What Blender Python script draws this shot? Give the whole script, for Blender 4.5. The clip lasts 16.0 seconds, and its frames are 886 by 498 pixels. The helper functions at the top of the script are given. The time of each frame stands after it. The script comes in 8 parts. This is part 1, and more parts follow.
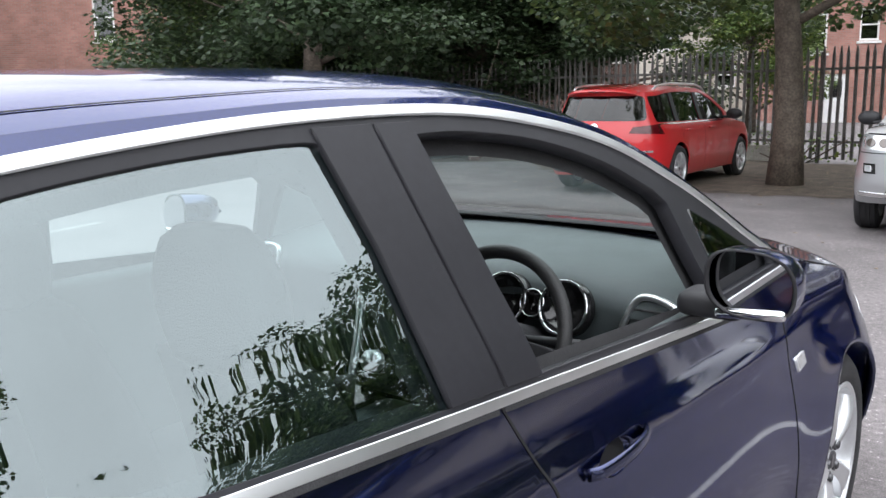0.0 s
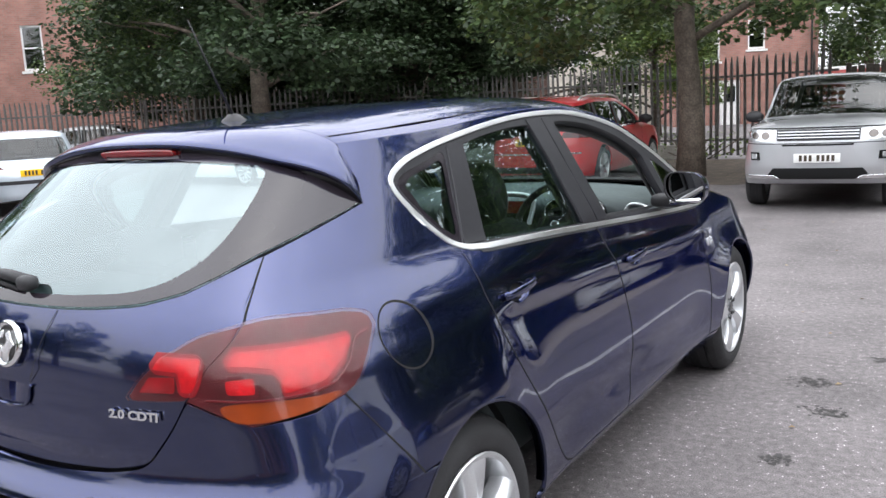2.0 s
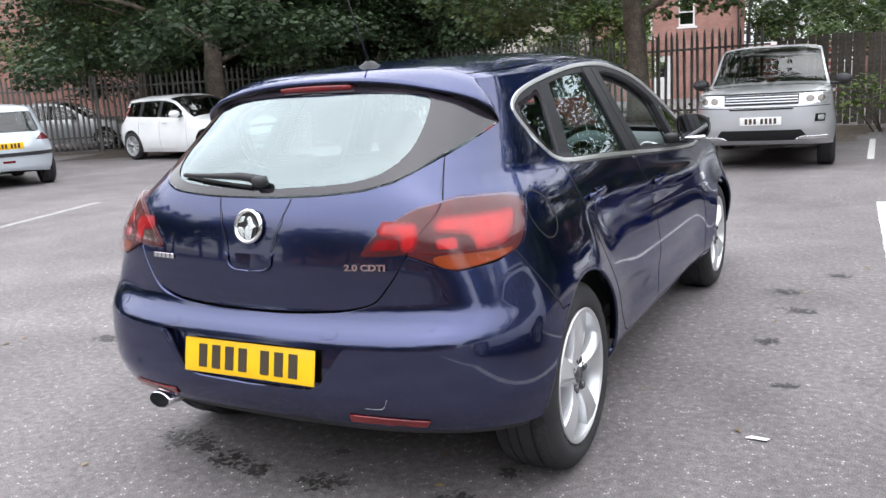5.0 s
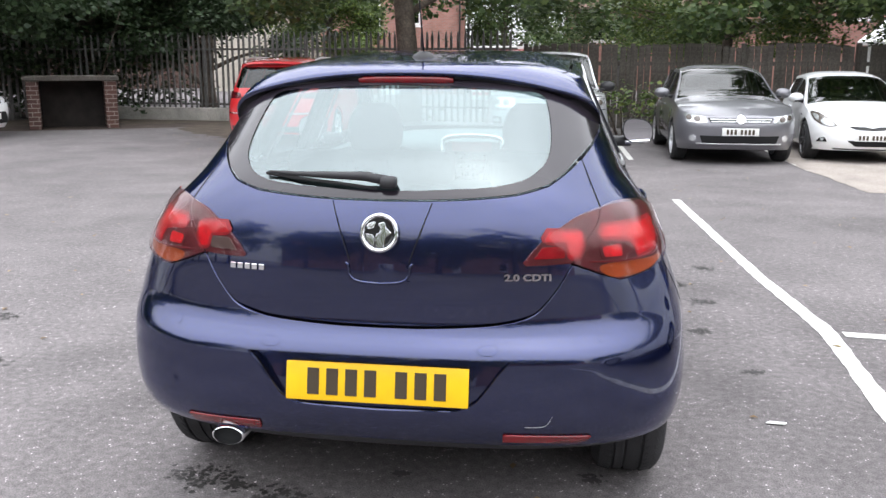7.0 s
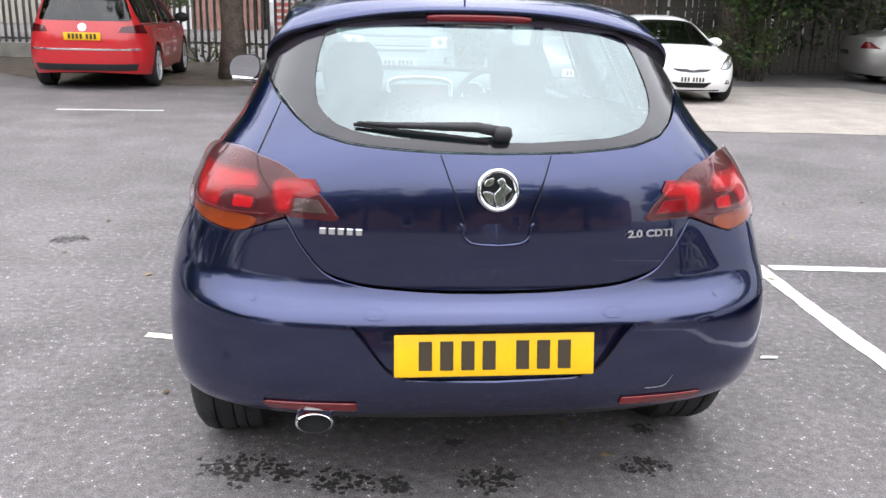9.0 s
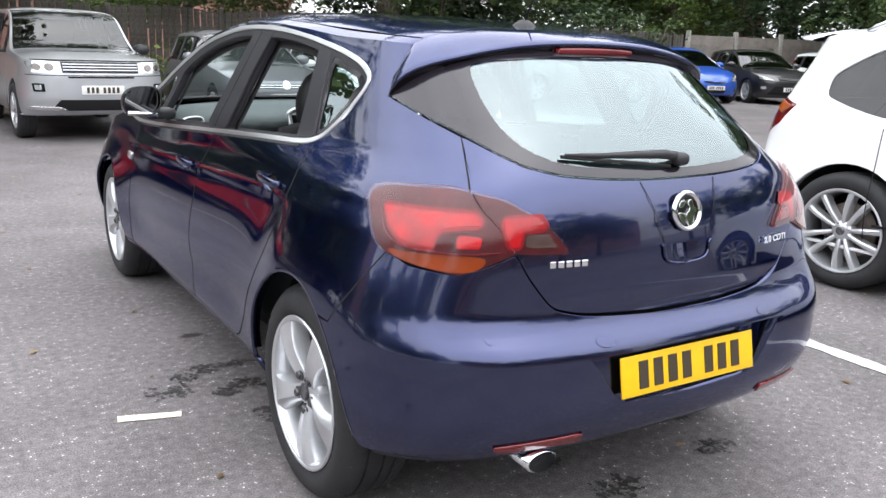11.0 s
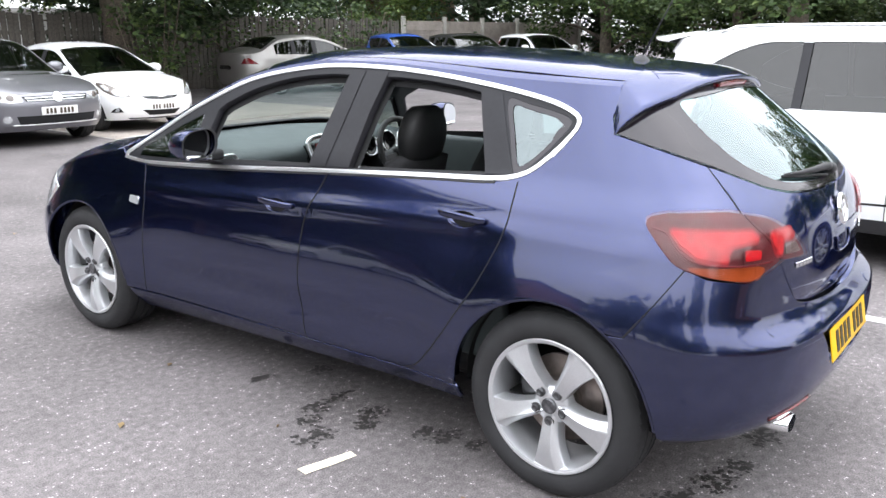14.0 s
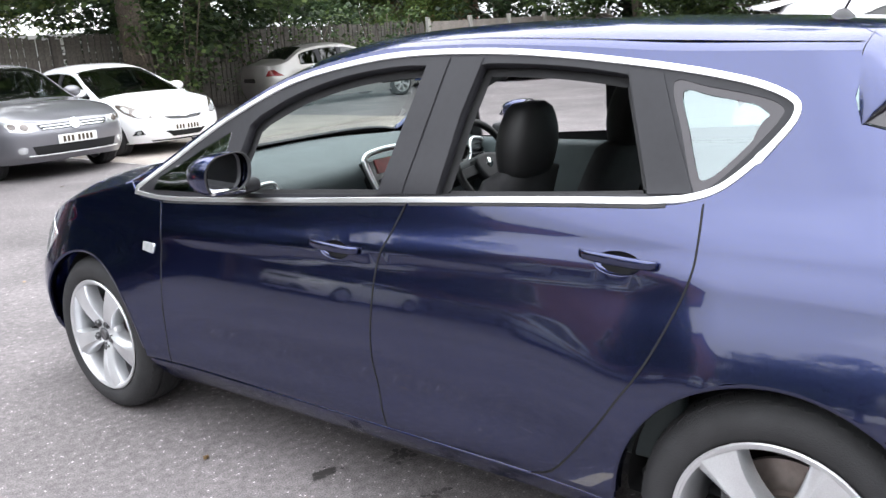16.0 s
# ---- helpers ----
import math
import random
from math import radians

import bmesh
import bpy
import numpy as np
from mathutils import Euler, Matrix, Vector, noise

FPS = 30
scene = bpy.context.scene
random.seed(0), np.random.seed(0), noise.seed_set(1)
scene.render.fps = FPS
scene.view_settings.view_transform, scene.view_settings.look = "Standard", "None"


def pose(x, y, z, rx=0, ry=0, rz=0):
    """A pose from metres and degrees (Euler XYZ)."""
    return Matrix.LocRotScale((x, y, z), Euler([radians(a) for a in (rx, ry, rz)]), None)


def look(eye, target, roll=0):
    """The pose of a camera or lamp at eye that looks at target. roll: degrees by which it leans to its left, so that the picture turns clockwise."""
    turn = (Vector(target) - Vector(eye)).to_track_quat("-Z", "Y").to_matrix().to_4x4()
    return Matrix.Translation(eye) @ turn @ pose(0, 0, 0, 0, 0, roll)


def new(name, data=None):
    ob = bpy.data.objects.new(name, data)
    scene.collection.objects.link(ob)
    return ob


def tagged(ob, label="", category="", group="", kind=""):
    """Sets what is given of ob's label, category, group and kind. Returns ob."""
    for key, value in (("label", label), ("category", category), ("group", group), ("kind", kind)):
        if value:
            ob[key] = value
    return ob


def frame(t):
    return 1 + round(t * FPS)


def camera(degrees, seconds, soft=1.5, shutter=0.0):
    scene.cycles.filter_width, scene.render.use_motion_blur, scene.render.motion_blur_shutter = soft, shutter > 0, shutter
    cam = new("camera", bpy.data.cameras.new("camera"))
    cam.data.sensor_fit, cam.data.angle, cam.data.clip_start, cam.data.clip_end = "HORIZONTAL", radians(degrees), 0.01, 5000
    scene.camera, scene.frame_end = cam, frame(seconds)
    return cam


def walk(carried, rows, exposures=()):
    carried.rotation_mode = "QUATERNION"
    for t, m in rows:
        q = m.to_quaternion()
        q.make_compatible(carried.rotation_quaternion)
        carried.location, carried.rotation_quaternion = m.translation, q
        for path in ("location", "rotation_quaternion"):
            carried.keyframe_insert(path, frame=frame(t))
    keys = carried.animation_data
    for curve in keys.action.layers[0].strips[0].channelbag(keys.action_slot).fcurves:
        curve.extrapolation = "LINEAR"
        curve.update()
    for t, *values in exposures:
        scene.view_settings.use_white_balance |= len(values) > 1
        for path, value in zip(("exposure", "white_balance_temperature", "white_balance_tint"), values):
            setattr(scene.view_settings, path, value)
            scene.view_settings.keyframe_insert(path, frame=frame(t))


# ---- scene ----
cam = camera(55.3, 16.0)
PATH = [
    (0, (1.37, 0.143, 1.404), (0.151, 1.687, 1.047), -0.95),
    (0.5, (1.543, -0.293, 1.406), (0.335, 1.268, 1.086), -1.47),
    (1, (1.624, -0.801, 1.397), (0.515, 0.842, 1.131), -0.9),
    (1.5, (1.739, -1.279, 1.416), (0.669, 0.386, 1.134), -2.01),
    (2, (1.872, -1.699, 1.417), (0.808, -0.038, 1.09), -3.01),
    (2.5, (1.9, -2.085, 1.377), (0.863, -0.407, 1.045), -2.89),
    (3, (1.975, -2.313, 1.381), (0.923, -0.654, 1.008), -3.99),
    (3.5, (2.078, -2.418, 1.373), (0.984, -0.786, 0.995), -4.57),
    (3.7, (2.076, -2.429, 1.366), (0.978, -0.803, 0.98), -4.66),
    (5.8, (1.265, -2.742, 1.325), (0.575, -0.907, 0.922), -1.31),
    (6, (1.121, -2.733, 1.324), (0.498, -0.878, 0.909), -0.71),
    (6.5, (0.813, -2.788, 1.357), (0.347, -0.89, 0.93), 0.04),
    (7, (0.488, -2.879, 1.384), (0.217, -0.943, 0.961), 0.15),
    (7.5, (0.296, -2.831, 1.385), (0.129, -0.893, 0.922), 0.3),
    (8, (0.133, -2.736, 1.397), (0.06, -0.806, 0.879), -0.17),
    (8.5, (-0.041, -2.682, 1.371), (-0.018, -0.758, 0.826), 0.59),
    (8.7, (-0.158, -2.686, 1.374), (-0.064, -0.764, 0.821), 0.99),
    (10.8, (-1.671, -2.303, 1.368), (-0.678, -0.632, 0.896), 2.43),
    (11, (-1.755, -2.191, 1.355), (-0.711, -0.553, 0.879), 2.11),
    (11.5, (-2.014, -1.943, 1.361), (-0.878, -0.376, 0.857), 1.78),
    (12, (-2.307, -1.77, 1.372), (-1.048, -0.304, 0.859), 2.11),
    (12.5, (-2.581, -1.619, 1.409), (-1.198, -0.278, 0.872), 2.46),
    (13, (-2.751, -1.397, 1.435), (-1.29, -0.135, 0.913), 1.86),
    (13.5, (-2.944, -1.297, 1.491), (-1.424, -0.102, 0.978), 1.03),
    (14, (-3.099, -1.245, 1.518), (-1.543, -0.092, 1.019), 0.26),
    (14.5, (-3.129, -1.207, 1.51), (-1.564, -0.066, 1.011), -0.19),
    (15, (-3.064, -1.086, 1.485), (-1.519, 0.067, 0.953), -1.2),
    (15.5, (-2.774, -0.813, 1.46), (-1.289, 0.396, 0.882), -2.98),
    (16, (-2.507, -0.478, 1.434), (-0.995, 0.735, 0.942), -3.66),
]
walk(cam, [(t, look(eye, target, roll)) for t, eye, target, roll in PATH], [(0, 0.0), (11, 0.03), (12.5, 0.18), (13.5, 0.29), (15, 0.33), (16, 0.48)])

# ---- sky and sun: bright overcast ----
SUN_UP, SUN_ROUND = 80.0, 140.0
world = bpy.data.worlds.new("overcast_sky")
scene.world = world
world.use_nodes = True
wt = world.node_tree
wt.nodes.clear()
w_out = wt.nodes.new("ShaderNodeOutputWorld")
w_bg = wt.nodes.new("ShaderNodeBackground")
w_sky = wt.nodes.new("ShaderNodeTexSky")
w_sky.sky_type, w_sky.sun_disc = "NISHITA", False
w_sky.sun_elevation, w_sky.sun_rotation = radians(SUN_UP), radians(SUN_ROUND)
w_sky.dust_density, w_sky.air_density = 4.0, 1.2
w_hsv = wt.nodes.new("ShaderNodeHueSaturation")
w_hsv.inputs["Saturation"].default_value = 0.22
w_co = wt.nodes.new("ShaderNodeTexCoord")
w_sep = wt.nodes.new("ShaderNodeSeparateXYZ")
w_ramp = wt.nodes.new("ShaderNodeValToRGB")
w_ramp.color_ramp.elements[0].position, w_ramp.color_ramp.elements[0].color = 0.0, (8.0, 8.2, 8.8, 1)
w_ramp.color_ramp.elements[1].position, w_ramp.color_ramp.elements[1].color = 0.9, (19.6, 20.3, 21.6, 1)
w_noise = wt.nodes.new("ShaderNodeTexNoise")
w_noise.inputs["Scale"].default_value, w_noise.inputs["Detail"].default_value = 3.0, 4.0
w_map = wt.nodes.new("ShaderNodeMapRange")
w_map.inputs[3].default_value, w_map.inputs[4].default_value = 0.72, 1.28
w_mul = wt.nodes.new("ShaderNodeMix")
w_mul.data_type, w_mul.blend_type = "RGBA", "MULTIPLY"
w_mul.inputs[0].default_value = 1.0
w_mix = wt.nodes.new("ShaderNodeMix")
w_mix.data_type = "RGBA"
w_mix.inputs[0].default_value = 0.75
wl = wt.links.new
wl(w_sky.outputs[0], w_hsv.inputs["Color"])
wl(w_co.outputs["Generated"], w_sep.inputs[0])
wl(w_sep.outputs[2], w_ramp.inputs[0])
wl(w_co.outputs["Generated"], w_noise.inputs["Vector"])
wl(w_noise.outputs[0], w_map.inputs[0])
wl(w_ramp.outputs[0], w_mul.inputs[6])
wl(w_map.outputs[0], w_mul.inputs[7])
wl(w_hsv.outputs[0], w_mix.inputs[6])
wl(w_mul.outputs[2], w_mix.inputs[7])
wl(w_mix.outputs[2], w_bg.inputs[0])
w_bg.inputs[1].default_value = 0.20
wl(w_bg.outputs[0], w_out.inputs[0])
sun_data = bpy.data.lights.new("sun", "SUN")
sun_data.energy, sun_data.angle, sun_data.color = 1.25, radians(150), (1.0, 0.98, 0.98)
sun = new("sun", sun_data)
sun.matrix_world = pose(0, 0, 20, 90 - SUN_UP, 0, 180 - SUN_ROUND)

# ---- materials ----
def material(name, color, rough=0.5, metal=0.0, coat=0.0, noise_scale=0.0, vary=0.0, bump=0.0, bump_scale=200.0, spec=0.5, fine=0.0, fine_scale=60.0):
    """A Principled surface with colour varied at two scales and a fine relief."""
    m = bpy.data.materials.new(name)
    m.use_nodes = True
    nt = m.node_tree
    b = nt.nodes["Principled BSDF"]
    b.inputs["Base Color"].default_value = (*color, 1)
    b.inputs["Roughness"].default_value = rough
    b.inputs["Metallic"].default_value = metal
    b.inputs["Coat Weight"].default_value = coat
    b.inputs["Coat Roughness"].default_value = 0.04
    b.inputs["Specular IOR Level"].default_value = spec
    co = nt.nodes.new("ShaderNodeTexCoord")
    if vary or fine:
        src = None
        for scale, amount in ((noise_scale or 3.0, vary), (fine_scale, fine)):
            if not amount:
                continue
            n = nt.nodes.new("ShaderNodeTexNoise")
            n.inputs["Scale"].default_value, n.inputs["Detail"].default_value = scale, 5.0
            nt.links.new(co.outputs["Object"], n.inputs["Vector"])
            r = nt.nodes.new("ShaderNodeMapRange")
            r.inputs[1].default_value, r.inputs[2].default_value = 0.3, 0.7
            r.inputs[3].default_value, r.inputs[4].default_value = 1 - amount, 1 + amount
            nt.links.new(n.outputs[0], r.inputs[0])
            x = nt.nodes.new("ShaderNodeMix")
            x.data_type, x.blend_type = "RGBA", "MULTIPLY"
            x.inputs[0].default_value = 1.0
            if src is None:
                x.inputs[6].default_value = (*color, 1)
            else:
                nt.links.new(src, x.inputs[6])
            nt.links.new(r.outputs[0], x.inputs[7])
            src = x.outputs[2]
        nt.links.new(src, b.inputs["Base Color"])
    if bump:
        n = nt.nodes.new("ShaderNodeTexNoise")
        n.inputs["Scale"].default_value, n.inputs["Detail"].default_value = bump_scale, 3.0
        nt.links.new(co.outputs["Object"], n.inputs["Vector"])
        k = nt.nodes.new("ShaderNodeBump")
        k.inputs["Strength"].default_value, k.inputs["Distance"].default_value = bump, 0.01
        nt.links.new(n.outputs[0], k.inputs["Height"])
        nt.links.new(k.outputs[0], b.inputs["Normal"])
    return m


def car_paint(name, color, metal=0.55, flake=0.12, rough=0.38):
    return material(name, color, rough, metal, 1.0, 2.5, 0.05, 0.0, fine=flake, fine_scale=900.0)


def glass(name, tint, low=0.06, rough=0.0, sheen=(1, 1, 1)):
    """A thin pane: clear through, tinted, with a mirror gloss that grows at a slant."""
    m = bpy.data.materials.new(name)
    m.use_nodes = True
    nt = m.node_tree
    nt.nodes.clear()
    out = nt.nodes.new("ShaderNodeOutputMaterial")
    mix = nt.nodes.new("ShaderNodeMixShader")
    tr = nt.nodes.new("ShaderNodeBsdfTransparent")
    gl = nt.nodes.new("ShaderNodeBsdfGlossy")
    lw = nt.nodes.new("ShaderNodeLayerWeight")
    pw = nt.nodes.new("ShaderNodeMath")
    ml = nt.nodes.new("ShaderNodeMath")
    lw.inputs[0].default_value = 0.5
    pw.operation, ml.operation = "POWER", "MULTIPLY_ADD"
    pw.inputs[1].default_value = 4.0
    ml.inputs[1].default_value, ml.inputs[2].default_value = 1 - low, low
    tr.inputs[0].default_value = (*tint, 1)
    gl.inputs[0].default_value, gl.inputs["Roughness"].default_value = (*sheen, 1), rough
    nt.links.new(lw.outputs["Facing"], pw.inputs[0])
    nt.links.new(pw.outputs[0], ml.inputs[0])
    nt.links.new(ml.outputs[0], mix.inputs[0])
    nt.links.new(tr.outputs[0], mix.inputs[1])
    nt.links.new(gl.outputs[0], mix.inputs[2])
    nt.links.new(mix.outputs[0], out.inputs[0])
    return m


BLUE = car_paint("navy_metallic_paint", (0.026, 0.034, 0.098), 1.0, 0.2, 0.26)
BLUE.node_tree.nodes["Principled BSDF"].inputs["Coat IOR"].default_value = 1.58
BLUE.node_tree.nodes["Principled BSDF"].inputs["Specular Tint"].default_value = (0.34, 0.37, 0.58, 1)
SILVER = car_paint("silver_metallic_paint", (0.48, 0.49, 0.51), 0.6, 0.08)
ICE = car_paint("pale_silver_blue_paint", (0.55, 0.61, 0.67), 0.4, 0.06)
GREY = car_paint("dark_grey_metallic_paint", (0.19, 0.19, 0.21), 0.6, 0.1)
TAUPE = car_paint("warm_grey_paint", (0.38, 0.365, 0.35), 0.6, 0.08)
WHITE = car_paint("white_paint", (0.86, 0.87, 0.88), 0.0, 0.02, 0.45)
RED = car_paint("red_paint", (0.55, 0.012, 0.018), 0.0, 0.05)
BRIGHT_BLUE = car_paint("bright_blue_paint", (0.01, 0.09, 0.5), 0.3, 0.08)
BLACK_PAINT = car_paint("black_paint", (0.012, 0.012, 0.014), 0.0, 0.02)
CHROME = material("chrome", (0.86, 0.87, 0.88), 0.09, 1.0, vary=0.05, noise_scale=9)
SATIN = material("brushed_trim", (0.78, 0.79, 0.80), 0.34, 1.0, vary=0.06, noise_scale=8)
ALLOY = material("silver_alloy", (0.66, 0.67, 0.69), 0.30, 0.7, 0.4, 7.0, 0.08, fine=0.06, fine_scale=300)
DARK_ALLOY = material("dark_alloy", (0.09, 0.09, 0.095), 0.35, 0.8, 0.3, 7.0, 0.1)
RUBBER = material("tyre_rubber", (0.022, 0.022, 0.024), 0.78, vary=0.25, noise_scale=9, bump=0.25, bump_scale=260)
PLASTIC = material("black_plastic", (0.022, 0.022, 0.025), 0.55, vary=0.12, noise_scale=6, bump=0.12, bump_scale=500)
PILLAR = material("satin_black_film", (0.020, 0.020, 0.024), 0.42, vary=0.08, noise_scale=8, fine=0.08, spec=0.28)
GLOSS_BLACK = material("gloss_black", (0.012, 0.012, 0.013), 0.12, vary=0.1, noise_scale=10, spec=0.6)
FRIT = material("black_glass_border", (0.021, 0.017, 0.023), 0.07, vary=0.12, noise_scale=5, spec=0.6)
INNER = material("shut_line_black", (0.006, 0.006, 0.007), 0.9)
CLOTH = material("charcoal_seat_cloth", (0.035, 0.035, 0.038), 0.9, vary=0.18, noise_scale=12, bump=0.4, bump_scale=420)
LEATHER = material("black_leather", (0.02, 0.02, 0.021), 0.5, vary=0.12, noise_scale=14, bump=0.25, bump_scale=300)
DASH = material("charcoal_dash_plastic", (0.075, 0.092, 0.096), 0.6, vary=0.1, noise_scale=9, bump=0.25, bump_scale=600)
HEADLINER = material("pale_headliner", (0.46, 0.46, 0.45), 0.95, vary=0.06, noise_scale=8, bump=0.2, bump_scale=500)
GLASS = glass("clear_window_glass", (0.78, 0.86, 0.84), 0.07)
REAR_GLASS = glass("green_tinted_rear_glass", (0.55, 0.70, 0.69), 0.18, 0.0, (0.86, 0.98, 1.0))
PRIVACY = glass("dark_privacy_glass", (0.10, 0.105, 0.11), 0.06)
DIM_SCREEN = glass("dim_windscreen_glass", (0.22, 0.25, 0.25), 0.07)
SHADE = glass("tinted_glass", (0.40, 0.45, 0.45), 0.07)
LENS_RED = material("red_lens", (0.16, 0.003, 0.006), 0.12, coat=0.8, vary=0.3, noise_scale=9, spec=0.35)
LENS_DARK = material("smoked_red_lens", (0.085, 0.004, 0.008), 0.08, coat=0.8, vary=0.25, noise_scale=9, spec=0.35)
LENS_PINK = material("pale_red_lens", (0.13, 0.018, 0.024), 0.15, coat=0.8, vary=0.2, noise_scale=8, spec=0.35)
LENS_DULL = material("dull_red_lens", (0.24, 0.012, 0.018), 0.14, coat=0.8, vary=0.3, noise_scale=20, spec=0.35)
LENS_BRIGHT = material("bright_red_lamp_bowl", (0.46, 0.005, 0.012), 0.3, coat=0.4, vary=0.38, noise_scale=16, fine=0.15, fine_scale=90)
LENS_MID = material("deep_red_lamp_bowl", (0.24, 0.005, 0.012), 0.35, vary=0.3, noise_scale=18)
LENS_SHADE = material("dark_red_lamp_housing", (0.064, 0.003, 0.007), 0.4, vary=0.35, noise_scale=14)
LENS_COVER = glass("clear_red_lamp_cover", (0.93, 0.80, 0.81), 0.028)
LENS_AMBER = material("amber_lens", (0.25, 0.050, 0.005), 0.3, coat=0.0, vary=0.25, noise_scale=12)
LENS_CLEAR = material("clear_lamp", (0.70, 0.72, 0.74), 0.08, 0.6, 1.0, 14, 0.25)
LENS_SMOKE = material("smoked_lamp", (0.12, 0.10, 0.09), 0.1, 0.2, 1.0, 14, 0.25)
SCUFF = material("bare_scratch", (0.42, 0.43, 0.46), 0.7, vary=0.2, noise_scale=20)
MIRROR = material("mirror_glass", (0.62, 0.63, 0.66), 0.02, 1.0)
YELLOW = material("yellow_plate", (0.90, 0.52, 0.005), 0.4, vary=0.04, noise_scale=20)
WHITE_PLATE = material("white_plate", (0.80, 0.80, 0.78), 0.4, vary=0.04, noise_scale=20)
INK = material("dark_lettering", (0.05, 0.035, 0.02), 0.5)
DISC = material("brake_disc_steel", (0.26, 0.22, 0.20), 0.4, 0.8, vary=0.3, noise_scale=20)
SCREEN = material("red_lit_display", (0.16, 0.012, 0.012), 0.25, vary=0.2, noise_scale=40)

# ---- geometry tools ----
from mathutils.geometry import delaunay_2d_cdt


def smooth(a, b, x):
    t = np.clip((np.asarray(x, float) - a) / (b - a), 0, 1)
    return t * t * (3 - 2 * t)


def curve(*pts):
    """A monotone cubic through (a, b) points, flat-extended by its end slopes."""
    p = sorted(pts)
    xs, ys = np.array([q[0] for q in p], float), np.array([q[1] for q in p], float)
    h, d = np.diff(xs), np.diff(ys) / np.diff(xs)
    m = np.zeros(len(xs))
    m[0], m[-1] = d[0], d[-1]
    for i in range(1, len(xs) - 1):
        if d[i - 1] * d[i] > 0:
            w1, w2 = 2 * h[i] + h[i - 1], h[i] + 2 * h[i - 1]
            m[i] = (w1 + w2) / (w1 / d[i - 1] + w2 / d[i])

    def f(x):
        x = np.asarray(x, float)
        i = np.clip(np.searchsorted(xs, x) - 1, 0, len(h) - 1)
        t = (x - xs[i]) / h[i]
        tc = np.clip(t, 0, 1)
        v = (2 * tc ** 3 - 3 * tc ** 2 + 1) * ys[i] + (tc ** 3 - 2 * tc ** 2 + tc) * h[i] * m[i] + (3 * tc ** 2 - 2 * tc ** 3) * ys[i + 1] + (tc ** 3 - tc ** 2) * h[i] * m[i + 1]
        return v + np.where(x < xs[0], (x - xs[0]) * m[0], 0) + np.where(x > xs[-1], (x - xs[-1]) * m[-1], 0)
    return f


def spline(pts, n=8, closed=False):
    """Catmull-Rom points through pts."""
    p = [np.array(q, float) for q in pts]
    if len(p) < 3 and not closed:
        return [tuple(p[0] + (p[-1] - p[0]) * k / n) for k in range(n + 1)]
    ext = [p[-1]] + p + [p[0], p[1]] if closed else [2 * p[0] - p[1]] + p + [2 * p[-1] - p[-2]]
    out = []
    for i in range(1, len(ext) - 2):
        a, b, c, d = ext[i - 1:i + 3]
        for k in range(n):
            t = k / n
            out.append(tuple(0.5 * (2 * b + (c - a) * t + (2 * a - 5 * b + 4 * c - d) * t * t + (3 * b - a - 3 * c + d) * t ** 3)))
    if not closed:
        out.append(tuple(p[-1]))
    return out


def dense(poly, step):
    out = []
    for a, b in zip(poly, poly[1:] + poly[:1]):
        a, b = np.array(a), np.array(b)
        k = max(1, int(np.ceil(np.linalg.norm(b - a) / step)))
        out += [tuple(a + (b - a) * i / k) for i in range(k)]
    res = [out[0]]
    for q in out[1:]:
        if abs(q[0] - res[-1][0]) + abs(q[1] - res[-1][1]) > 1e-5:
            res.append(q)
    if abs(res[0][0] - res[-1][0]) + abs(res[0][1] - res[-1][1]) < 1e-5:
        res.pop()
    return res


def area2(p):
    a = np.array(p)
    b = np.roll(a, -1, 0)
    return float(np.sum(a[:, 0] * b[:, 1] - b[:, 0] * a[:, 1]) / 2)


def outward(p):
    """Outward unit normals of a 2D loop."""
    a = np.array(p)
    e = np.roll(a, -1, 0) - np.roll(a, 1, 0)
    n = np.stack([e[:, 1], -e[:, 0]], 1) * (1 if area2(p) > 0 else -1)
    return n / np.maximum(np.linalg.norm(n, axis=1, keepdims=True), 1e-9)


def inset(poly, d):
    return [tuple(q) for q in np.array(poly) - outward(poly) * d]


def inside(poly, pts):
    a = np.array(poly)
    b = np.roll(a, -1, 0)
    pts = np.asarray(pts, float)
    res = np.zeros(len(pts), bool)
    for (x0, y0), (x1, y1) in zip(a, b):
        if y0 == y1:
            continue
        cross = ((y0 > pts[:, 1]) != (y1 > pts[:, 1])) & (pts[:, 0] < (x1 - x0) * (pts[:, 1] - y0) / (y1 - y0) + x0)
        res ^= cross
    return res


def near_loop(poly, pts, d):
    a = np.array(poly)
    res = np.zeros(len(pts), bool)
    for k in range(0, len(pts), 400):
        q = pts[k:k + 400]
        res[k:k + 400] = (np.linalg.norm(q[:, None] - a[None], axis=2) < d).any(1)
    return res


def to_mesh(name, verts, faces, normals=None):
    me = bpy.data.meshes.new(name)
    me.from_pydata([tuple(map(float, v)) for v in verts], [], [tuple(map(int, f)) for f in faces])
    me.polygons.foreach_set("use_smooth", [True] * len(me.polygons))
    if normals is not None:
        me.normals_split_custom_set_from_vertices([tuple(map(float, n)) for n in normals])
    me.update()
    return me


